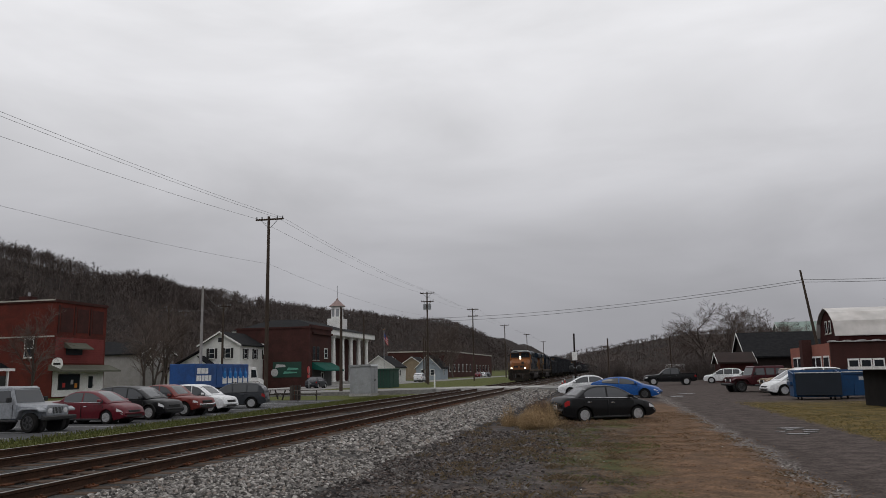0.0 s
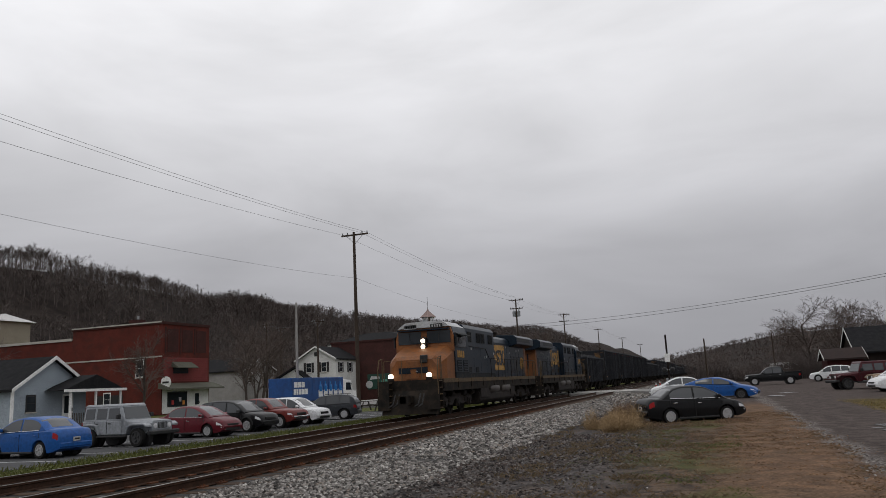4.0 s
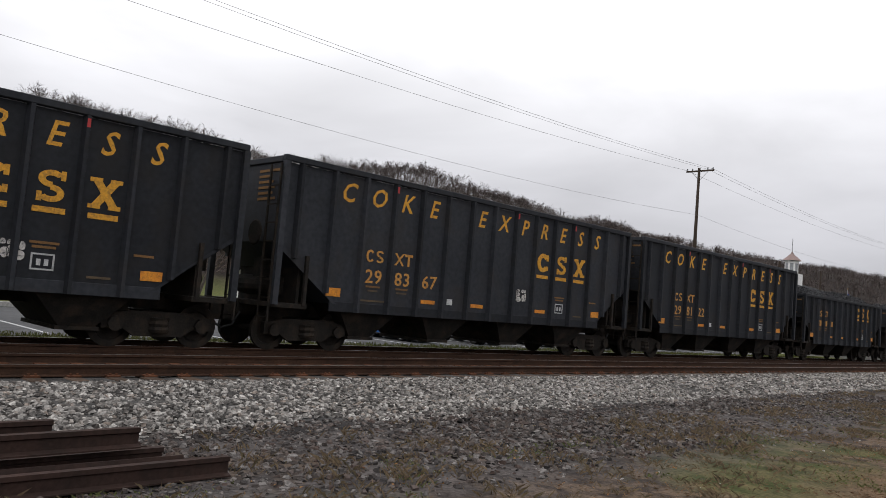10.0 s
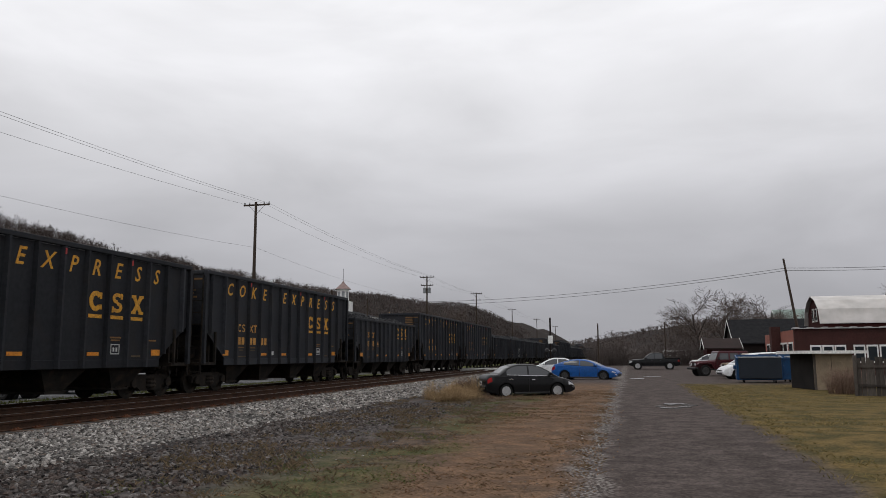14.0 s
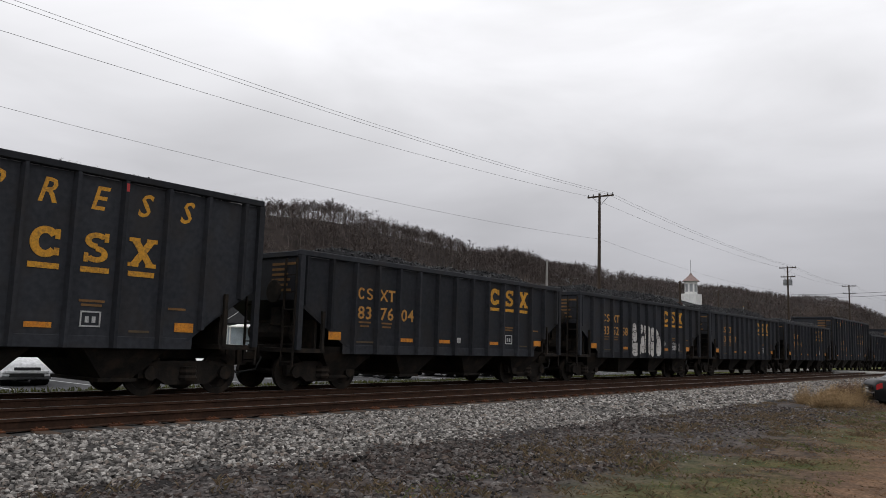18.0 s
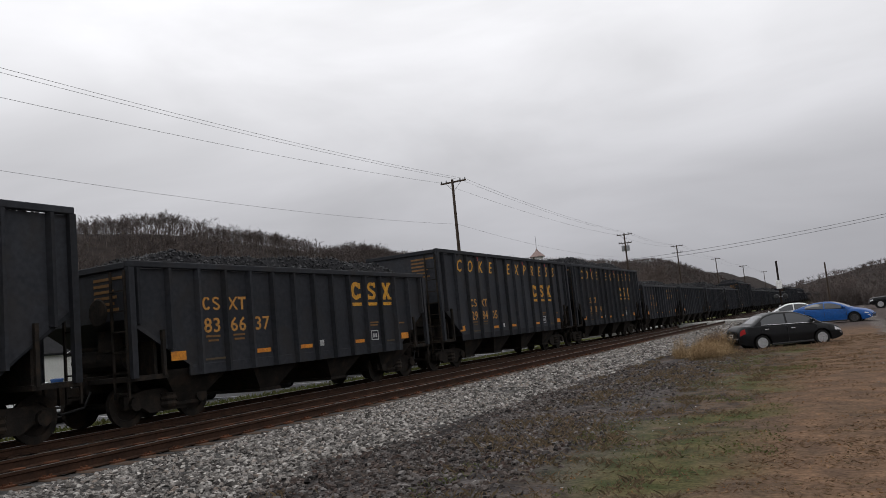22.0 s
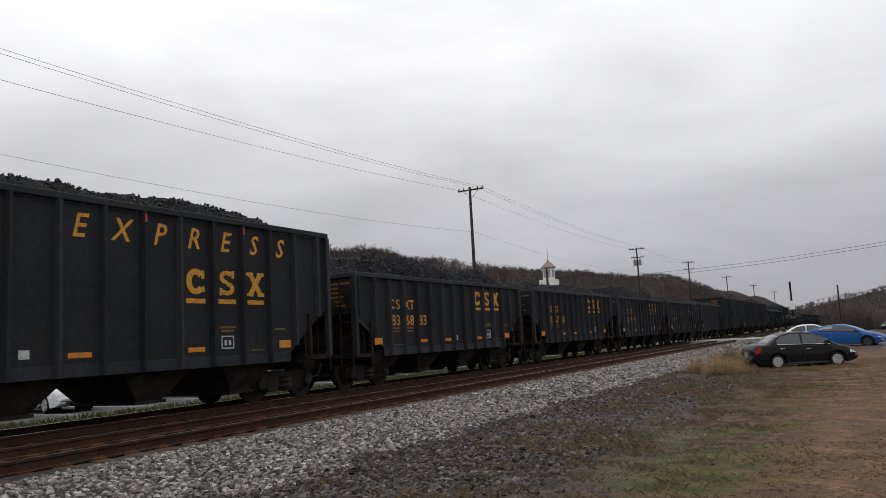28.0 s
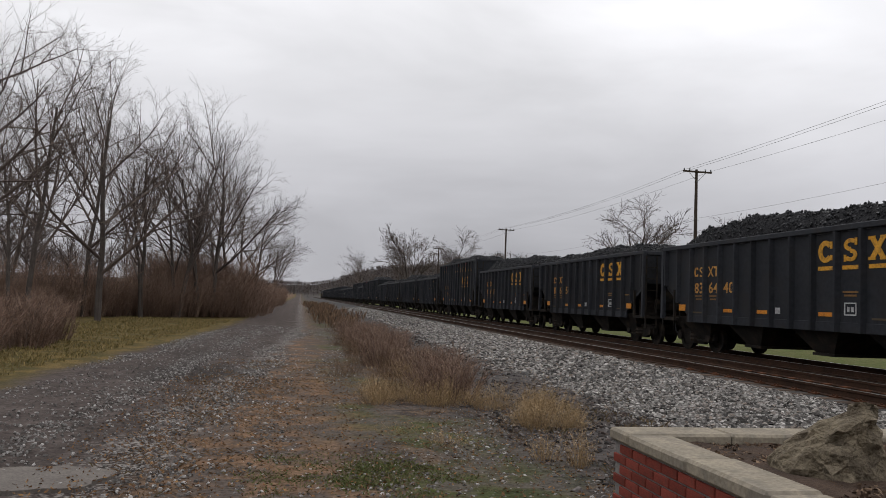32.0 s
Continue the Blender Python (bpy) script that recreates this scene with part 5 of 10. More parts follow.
    for k in range(4):
        part("antenna", Shape().cyl((-0.5 + 0.33 * k, Y(3.5 + 0.4 * k), 4.48), (-0.5 + 0.33 * k, Y(3.5 + 0.4 * k), 4.64), 0.02, 6), BLACK_TRIM, cb)
    # below the deck
    part("fuel_tank", along(both([(1.2, 0.3), (1.44, 0.5), (1.44, 0.78), (1.3, 1.12)]), 7.25, 14.55), TANK_GREY, car, bevel=0.03)
    for d0, d1 in ((9.2, 11.1), (11.6, 13.55)):
        yy = sorted((Y(d0), Y(d1)))
        part("air_reservoir", Shape().lathe([(0.05, yy[0]), (0.22, yy[0] + 0.03), (0.29, yy[0] + 0.14), (0.29, yy[1] - 0.14), (0.22, yy[1] - 0.03), (0.05, yy[1])], 18, "y", (1.26, 0, 1.06)), RESERVOIR, car, smooth=True)
    for d0, d1 in ((7.3, 8.9), (13.7, 14.6)):
        part("equipment_box", bx(Shape(), 1.0, 1.49, d0, d1, 0.62, 1.3), TANK_GREY, car, bevel=0.02)
    part("brake_pipe", Shape().tube([(1.4, Y(7.0), 1.36), (1.42, Y(9.0), 1.42), (1.42, Y(13.8), 1.42), (1.38, Y(15.2), 1.3)], 0.03, 6), BLACK_IRON, car)
    for d in (4.15, 17.5):
        yc = Y(d)
        for sx in (-1, 1):
            x0, x1 = (0.98, 1.16) if sx > 0 else (-1.16, -0.98)
            s = Shape().prism([(yc - 2.45, 0.86), (yc - 2.45, 0.58), (yc - 2.2, 0.5), (yc - 1.35, 0.5), (yc - 1.1, 0.44), (yc - 0.62, 0.44), (yc - 0.4, 0.66), (yc + 0.4, 0.66), (yc + 0.62, 0.44), (yc + 1.1, 0.44), (yc + 1.35, 0.5), (yc + 2.2, 0.5), (yc + 2.45, 0.58), (yc + 2.45, 0.86), (yc + 1.9, 0.92), (yc + 1.35, 0.72), (yc + 0.7, 0.98), (yc - 0.7, 0.98), (yc - 1.35, 0.72), (yc - 1.9, 0.92)], x0, x1)
            tf = part("truck_frame", s, TANK_GREY, car)
            for dy in (-1.85, 0, 1.85):
                jb = part("journal_box", Shape().box(min(x0, x1) - 0.04, max(x0, x1) + 0.07, yc + dy - 0.24, yc + dy + 0.24, 0.34, 0.72), BLACK_IRON, tf, bevel=0.04)
                part("journal_cap", Shape().cyl((max(x0, x1) + 0.07, yc + dy, 0.52), (max(x0, x1) + 0.12, yc + dy, 0.52), 0.14, 12) if sx > 0 else Shape().cyl((min(x0, x1) - 0.08, yc + dy, 0.52), (min(x0, x1) - 0.03, yc + dy, 0.52), 0.14, 12), TANK_GREY, jb)
            for dy in (-2.3, -0.95, 0.95, 2.3):
                part("brake_cylinder", Shape().cyl((1.22 * sx, yc + dy - 0.2, 0.98), (1.22 * sx, yc + dy + 0.2, 0.98), 0.13, 10), BLACK_IRON, tf)
            for dy in (-1.2, 1.2):
                part("spring", Shape().lathe([(0.11, 0.5), (0.13, 0.56), (0.11, 0.62), (0.13, 0.68), (0.11, 0.74), (0.13, 0.8)], 10, "z", (1.12 * sx, yc + dy, 0.05)), BLACK_IRON, tf)
        for dy in (-1.85, 0, 1.85):
            part("axle", Shape().cyl((-0.8, yc + dy, 0.52), (0.8, yc + dy, 0.52), 0.09, 8), BLACK_IRON, car)
            for side in (0, 180):
                part("wheel", BIG_WHEEL, None, car, at=pose(0.72 if side == 0 else -0.72, yc + dy, 0.52, 0, 0, side))
    # side markings
    if leads:
        part("emblem_ground", bx(Shape(), 0.993, 0.999, 11.5, 14.4, 2.1, 3.6), LOCO_YELLOW, eng, "faded yellow square emblem")
        emblem(1.0, [Y(11.5) + 0.5, Y(11.5) + 1.4, Y(11.5) + 2.3], 2.85, 0.9, LOCO_BLUE, eng, False)
        part("nose_emblem", bx(bx(bx(Shape(), -0.8, 0.66, 1.578, 1.584, 2.18, 2.26), -0.8, -0.2, 1.5779, 1.584, 1.98, 2.18), 0.1, 0.66, 1.5779, 1.584, 1.98, 2.18), LOCO_BLUE, nose)
        for k in range(4):
            part("road_number", bx(Shape(), 1.525, 1.535, 3.5 + 0.3 * k, 3.68 + 0.3 * k, 2.68, 3.02), LOCO_YELLOW, cb)
        wl = part("wheel_emblem", Shape().tube([(0.998, Y(18.9) + 0.36 * math.cos(k * math.pi / 12), 2.55 + 0.36 * math.sin(k * math.pi / 12)) for k in range(25)], 0.045, 5), LOCO_YELLOW, rad, "faded yellow wheel-shaped emblem")
        for k in range(4):
            a_ = math.pi * k / 4
            c_, s_ = 0.34 * math.cos(a_), 0.34 * math.sin(a_)
            part("spoke", Shape().tube([(1.003, Y(18.9) - c_, 2.55 - s_), (1.003, Y(18.9) + c_, 2.55 + s_)], 0.02, 4), LOCO_YELLOW, wl)
    else:
        yc = Y(12.85)
        emblem(0.993, [yc - 0.78, yc + 0.04, yc + 0.84], 3.04, 0.98, LOCO_YELLOW, eng, False)
        for q in (-1, 1):
            yb = yc + q * 1.58
            br = Shape().box(0.993, 1.001, yb - 0.08, yb + 0.08, 2.4, 3.72)
            for z in (2.4, 3.58):
                br.box(0.993, 1.0008, min(yb - q * 0.08, yb - q * 0.42), max(yb - q * 0.08, yb - q * 0.42), z, z + 0.14)
            part("emblem_bracket", br, LOCO_YELLOW, eng)
        for y in (-1.2, -0.76, 0.96, 1.32):
            part("roundel", Shape().lathe([(0.02, 0), (0.15, 0.0), (0.15, 0.01), (0.02, 0.012)], 14, "x", (0.992, yc + y, 2.06)), LOCO_SILL, eng)
        part("road_number", writing(number, 0.62, 1.526, Y(4.35), 2.86, 0.58), LOCO_YELLOW, cb)
        part("lightning_stripe", Shape().prism([(Y(4.75), 2.52), (Y(3.8), 2.44), (Y(3.9), 2.36), (Y(3.25), 2.26), (Y(4.05), 2.34), (Y(3.95), 2.42)], 1.526, 1.532), LOCO_YELLOW, cb)
        part("rear_emblem", bx(bx(Shape(), -0.6, 0.2, 20.19, 20.2, 2.5, 3.1), 0.35, 0.47, 20.19, 20.2, 2.2, 3.3), LOCO_BLUE, rad)
    return car


def far_hopper(tall, heap):
    """The same car for the far end of the train, in fewer pieces."""
    L, pitch_len, top, sill, n, pitch = (14.3, 15.2, 4.42, 1.15, 14, 0.952) if tall else (12.3, 13.75, 3.44, 1.1, 14, 0.845)
    h, cut, mid = L / 2, 1.75, sill + (1.3 if tall else 1.12)
    car = thing("hopper_car", "tall dark grey ribbed coke hopper car" if tall else "low dark grey ribbed coal hopper car", "rail car", group="hopper cars of the train")
    body = part("body", Shape().prism([(-h + cut, sill), (h - cut, sill), (h - 0.05, mid), (h - 0.05, top), (-h + 0.05, top), (-h + 0.05, mid)], -1.46, 1.46), DARK_STEEL, car)
    ribs = Shape()
    for k in range(n + 1):
        y = -n * pitch / 2 + k * pitch
        z0 = sill if abs(y) < h - cut else mid
        ribs.box(1.46, 1.57, y - 0.05, y + 0.05, z0, top - 0.1)
    part("ribbing", ribs, DARK_STEEL, body)
    part("top_chord", Shape().box(1.42, 1.58, -h, h, top - 0.14, top + 0.002), DARK_STEEL, body)
    for k in ((1, 2, 3, 4, 6, 7, 8, 9, 10, 11, 12) if tall else (9, 10, 11)):
        y = -n * pitch / 2 + (k + 0.5) * pitch
        part("letter_block", Shape().box(1.462, 1.47, y - 0.17, y + 0.17, top - 0.8, top - 0.35), YELLOW, body)
    under = Shape().box(-0.9, 0.9, -h, h, 0.7, sill)
    for sy in (-1, 1):
        for dy in (-0.9, 0.9):
            under.lathe([(0.44, 0.7), (0.46, 0.78), (0.1, 0.82)], 12, "x", (0, sy * (h - 1.35) + dy, 0.44))
        under.box(0.8, 1.0, sy * (h - 1.35) - 1.1, sy * (h - 1.35) + 1.1, 0.3, 0.65).box(-0.1, 0.1, min(sy * h, sy * pitch_len / 2), max(sy * h, sy * pitch_len / 2), 0.65, 0.92)
    for y in (-4.2, -1.5, 1.5, 4.2):
        under.hexa([(-1.0, y - 0.32, 0.36), (1.0, y - 0.32, 0.36), (1.0, y + 0.32, 0.36), (-1.0, y + 0.32, 0.36)], [(-1.4, y - 1.05, sill), (1.4, y - 1.05, sill), (1.4, y + 1.05, sill), (-1.4, y + 1.05, sill)])
    part("running_gear", under, BLACK_IRON, car)
    part("coal_load", heap[0], None, car, at=pose(0, 0, top - 0.04))
    return car


HEAP_TALL = [coal_heap(1800, 13.5, 0.28, 0.05, 3), coal_heap(2200, 13.5, 0.66, -0.1, 5)]
HEAP_LOW = [coal_heap(2400, 11.7, 0.68, 0.08, 7), coal_heap(2400, 11.7, 0.98, -0.12, 9), coal_heap(2000, 11.7, 0.5, 0.0, 11)]
TALL_CAR = [hopper(True, hp) for hp in HEAP_TALL]
LOW_CAR = [hopper(False, hp) for hp in HEAP_LOW]
FAR_CAR = {"T": far_hopper(True, HEAP_TALL[1]), "S": far_hopper(False, HEAP_LOW[0])}
# the train in order: S low hopper, T tall hopper, each with its number where it can be read
CONSIST = [("S", "837469", 2), ("T", "298235", 0), ("T", "298206", 0), ("T", "298367", 0), ("T", "298122", 0), ("S", "", 0), ("S", "", 2), ("T", "", 0), ("T", "", 0), ("T", "", 0), ("S", "835894", 2), ("T", "298213", 0), ("T", "298460", 0), ("S", "837604", 2), ("S", "835258", 0), ("S", "837657", 0), ("S", "835374", 2), ("T", "298173", 0), ("S", "836637", 0), ("T", "298405", 0), ("T", "298234", 1), ("S", "835885", 0), ("S", "836919", 0), ("S", "835451", 1), ("S", "", 0), ("T", "298173", 1), ("S", "836883", 1), ("S", "836758", 0), ("S", "836440", 1), ("S", "", 0), ("S", "", 2), ("T", "", 0), ("T", "", 0), ("T", "", 1)]
tail = random.Random(4)
CONSIST += [(tail.choice("SSST"), "", tail.randrange(2)) for _ in range(24)]
VEHICLES = []  # thing, distance of its middle behind the joint between the engines and the first car
VEHICLES.append((locomotive(-1, ""), -21.8 * 1.5))
VEHICLES.append((locomotive(1, "270"), -21.8 * 0.5))
u = 0.0
for place, (kind, number, hp) in enumerate(CONSIST):
    if place > 33:
        length = 15.2 if kind == "T" else 13.75
        VEHICLES.append((copy_thing(FAR_CAR[kind], Matrix()), u + length / 2))
        u += length
        continue
    made, at, _, top, zz = (TALL_CAR if kind == "T" else LOW_CAR)[hp]
    length = 15.2 if kind == "T" else 13.75
    car = copy_thing(made, Matrix())
    add_number(car, at, number, zz)
    if number == "835258":
        spray_tag(car, RIBS, -1.57, 0.97, 1.0, 2)
        spray_tag(car, RIBS, 1.72, 1.45, 0.42, 4, (TAG_LETTERS[0],))
        spray_tag(car, RIBS, 2.75, 1.25, 0.3, 6, (TAG_LETTERS[1], TAG_LETTERS[2]))
    if number == "298367":
        spray_tag(car, (), 1.2, 1.6, 0.28, 5, TAG_LETTERS[:2])
    if number == "298206":
        spray_tag(car, (), 2.4, 1.5, 0.26, 8, TAG_LETTERS[1:3])
    VEHICLES.append((car, u + length / 2))
    u += length
for made, *_ in TALL_CAR + LOW_CAR + [(c,) for c in FAR_CAR.values()]:
    for o in (*made.children_recursive, made):
        bpy.data.objects.remove(o)

# ---------------------------------------------------------------- the town over the tracks
BRICK_RED = surface("red_painted_brick", (0.12, 0.028, 0.02), (0.075, 0.02, 0.016), 1.4, 0.9, 0.0, 0.006, (0.05, 0.022, 0.018), 0.8, 0.55, fine=0.09)
BRICK_BROWN = surface("brown_red_brick", (0.062, 0.026, 0.023), (0.042, 0.019, 0.017), 1.2, 0.9, 0.0, 0.006, (0.035, 0.02, 0.018), 0.6, 0.5, fine=0.09)
SIDING_RED = surface("faded_red_siding", (0.19, 0.045, 0.042), (0.15, 0.038, 0.036), 1.0, 0.8, 0.0, 0.0)
PINK = surface("pink_stucco", (0.30, 0.12, 0.09), (0.25, 0.1, 0.078), 1.5, 0.9, 0.0, 0.004, (0.22, 0.10, 0.08), 0.5, 0.5)
SIDING_GREY = surface("weathered_grey_siding", (0.3, 0.29, 0.28), (0.24, 0.23, 0.225), 1.0, 0.8, 0.0, 0.0, (0.2, 0.19, 0.18), 0.7, 0.35)
SIDING_WHITE = surface("white_clapboard", (0.62, 0.62, 0.6), (0.55, 0.55, 0.54), 1.0, 0.7, 0.0, 0.0, (0.42, 0.42, 0.4), 0.7, 0.35)
SIDING_BLUE = surface("pale_blue_grey_siding", (0.30, 0.345, 0.38), (0.26, 0.30, 0.335), 1.0, 0.75, 0.0, 0.0, (0.2, 0.22, 0.24), 0.6, 0.35)
SIDING_YELLOW = surface("cream_siding", (0.5, 0.44, 0.28), (0.44, 0.38, 0.24), 1.0, 0.75)
SHINGLE = surface("dark_shingles", (0.010, 0.0105, 0.012), (0.018, 0.018, 0.019), 0.5, 1.0, 0.0, 0.006, fine=0.12)
METAL_ROOF = surface("pale_metal_roof", (0.48, 0.48, 0.48), (0.38, 0.37, 0.36), 2.0, 0.45, 0.2, 0.0, (0.28, 0.25, 0.22), 0.6, 0.4, stretch=(1, 0.2, 1))
AWNING_GREEN = surface("green_canvas", (0.010, 0.085, 0.065), (0.008, 0.065, 0.05), 0.6, 0.8)
OLIVE_ROOF = surface("olive_canopy", (0.11, 0.11, 0.085), (0.085, 0.085, 0.068), 0.8, 0.8)
GREEN_BOX = surface("dark_green_panel", (0.012, 0.05, 0.035), (0.010, 0.04, 0.03), 0.8, 0.6)
GALV = surface("galvanised_sheet", (0.32, 0.33, 0.345), (0.26, 0.27, 0.28), 0.6, 0.5, 0.3, 0.0, (0.2, 0.2, 0.2), 0.3, 0.3)
WOOD_POLE = surface("weathered_pole", (0.045, 0.034, 0.027), (0.07, 0.054, 0.043), 0.8, 0.95, 0.0, 0.008, stretch=(1, 1, 0.15))
WOOD_GREY = surface("grey_weathered_plank", (0.085, 0.075, 0.066), (0.05, 0.043, 0.038), 0.5, 0.95, 0.0, 0.006, (0.03, 0.026, 0.024), 0.2, 0.5, rand=0.3, stretch=(1, 1, 0.2))
WIRE = surface("weathered_wire", (0.10, 0.10, 0.105), (0.13, 0.13, 0.13), 1.0, 0.6)
PALE_POLE = surface("bleached_pole", (0.30, 0.285, 0.275), (0.22, 0.205, 0.195), 0.8, 0.95, 0.0, 0.008, stretch=(1, 1, 0.15))
TAN = surface("tan_panel", (0.27, 0.215, 0.15), (0.22, 0.175, 0.125), 0.8, 0.9, 0.0, 0.003, (0.15, 0.12, 0.09), 0.4, 0.4)
TOWER_TAN = surface("tower_boards", (0.30, 0.27, 0.21), (0.25, 0.22, 0.17), 1.0, 0.9)
SIGN_RED = surface("sign_red", (0.45, 0.025, 0.02), (0.38, 0.022, 0.018), 0.3, 0.5)
TRUCK_BLUE = surface("trailer_blue", (0.012, 0.065, 0.22), (0.010, 0.05, 0.18), 1.2, 0.5, 0.0, 0.0, (0.01, 0.03, 0.1), 0.6, 0.5)
SIGN_BLUE = surface("sign_blue", (0.02, 0.16, 0.42), (0.018, 0.14, 0.38), 0.4, 0.4)
STONE_TRIM = surface("pale_stone_trim", (0.42, 0.40, 0.36), (0.34, 0.32, 0.29), 0.6, 0.85)


def window(parent, face, u, z, w, h, plane, frame=None, rows=2, sill=True):
    """A sash window on a wall. face: the axis (and sign) that the wall looks along; u: its middle along the wall."""
    frame = frame or WHITE_PAINT
    sgn = 1 if face[0] == "+" else -1

    def bx(s, u0, u1, z0, z1, d0, d1):
        a, b = sorted((plane + sgn * d0, plane + sgn * d1))
        return s.box(a, b, u0, u1, z0, z1) if face[1] == "x" else s.box(u0, u1, a, b, z0, z1)

    win = part("window", bx(Shape(), u - w / 2 - 0.09, u + w / 2 + 0.09, z - 0.09, z + h + 0.11, 0.0, 0.05), frame, parent)
    for k in range(rows):
        part("pane", bx(Shape(), u - w / 2, u + w / 2, z + h * k / rows + 0.02, z + h * (k + 1) / rows - 0.02, 0.05, 0.056), GLASS, win)
    if sill:
        part("sill", bx(Shape(), u - w / 2 - 0.14, u + w / 2 + 0.14, z - 0.16, z - 0.09, 0.0, 0.12), STONE_TRIM, win)
    return win


def door(parent, face, u, z, w, h, plane, mat):
    sgn = 1 if face[0] == "+" else -1

    def bx(s, u0, u1, z0, z1, d0, d1):
        a, b = sorted((plane + sgn * d0, plane + sgn * d1))
        return s.box(a, b, u0, u1, z0, z1) if face[1] == "x" else s.box(u0, u1, a, b, z0, z1)

    d = part("door", bx(Shape(), u - w / 2, u + w / 2, z, z + h, 0.0, 0.05), mat, parent)
    part("door_glass", bx(Shape(), u - w / 2 + 0.14, u + w / 2 - 0.14, z + h * 0.35, z + h - 0.15, 0.05, 0.056), GLASS, d)
    part("handle", bx(Shape(), u + w / 2 - 0.12, u + w / 2 - 0.07, z + h * 0.42, z + h * 0.52, 0.05, 0.1), CHROME, d)
    return d


def gable_house(name, label, x0, x1, y0, y1, eave, peak, along, wall_mat, roof_mat, over=0.35, z=0.0):
    """Walls and a pitched roof; along: the axis of the ridge."""
    b = thing(name, label, "house")
    if along == "x":
        m = (y0 + y1) / 2
        part("wall", Shape().prism([(y0, z), (y1, z), (y1, eave), (m, peak), (y0, eave)], x0, x1, "x"), wall_mat, b)
        for s, e in ((-1, y0), (1, y1)):
            dz = (peak - eave) / abs(m - e) * over
            part("roof", Shape().prism([(m, peak + 0.02), (m, peak + 0.2), (e + s * over, eave - dz + 0.2), (e + s * over, eave - dz + 0.02)], x0 - over, x1 + over, "x"), roof_mat, b)
            for xx in (x0 - over - 0.03, x1 + over):
                part("barge_board", Shape().prism([(m, peak - 0.02), (m, peak + 0.22), (e + s * over, eave - dz + 0.22), (e + s * over, eave - dz - 0.02)], xx, xx + 0.03, "x"), WHITE_PAINT, b)
    else:
        m = (x0 + x1) / 2
        part("wall", Shape().prism([(x0, z), (x1, z), (x1, eave), (m, peak), (x0, eave)], y0, y1, "y"), wall_mat, b)
        for s, e in ((-1, x0), (1, x1)):
            dz = (peak - eave) / abs(m - e) * over
            part("roof", Shape().prism([(m, peak + 0.02), (m, peak + 0.2), (e + s * over, eave - dz + 0.2), (e + s * over, eave - dz + 0.02)], y0 - over, y1 + over, "y"), roof_mat, b)
            for yy in (y0 - over - 0.03, y1 + over):
                part("barge_board", Shape().prism([(m, peak - 0.02), (m, peak + 0.22), (e + s * over, eave - dz + 0.22), (e + s * over, eave - dz - 0.02)], yy, yy + 0.03, "y"), WHITE_PAINT, b)
    return b


def clapboards(b, face, u0, u1, z0, z1, plane, mat, step=0.2):
    sgn = 1 if face[0] == "+" else -1
    for k in range(int((z1 - z0) / step)):
        a, c = sorted((plane, plane + sgn * 0.022))
        z = z0 + k * step
        part("clapboard", Shape().box(a, c, u0, u1, z, z + step * 0.86) if face[1] == "x" else Shape().box(u0, u1, a, c, z, z + step * 0.86), mat, b)


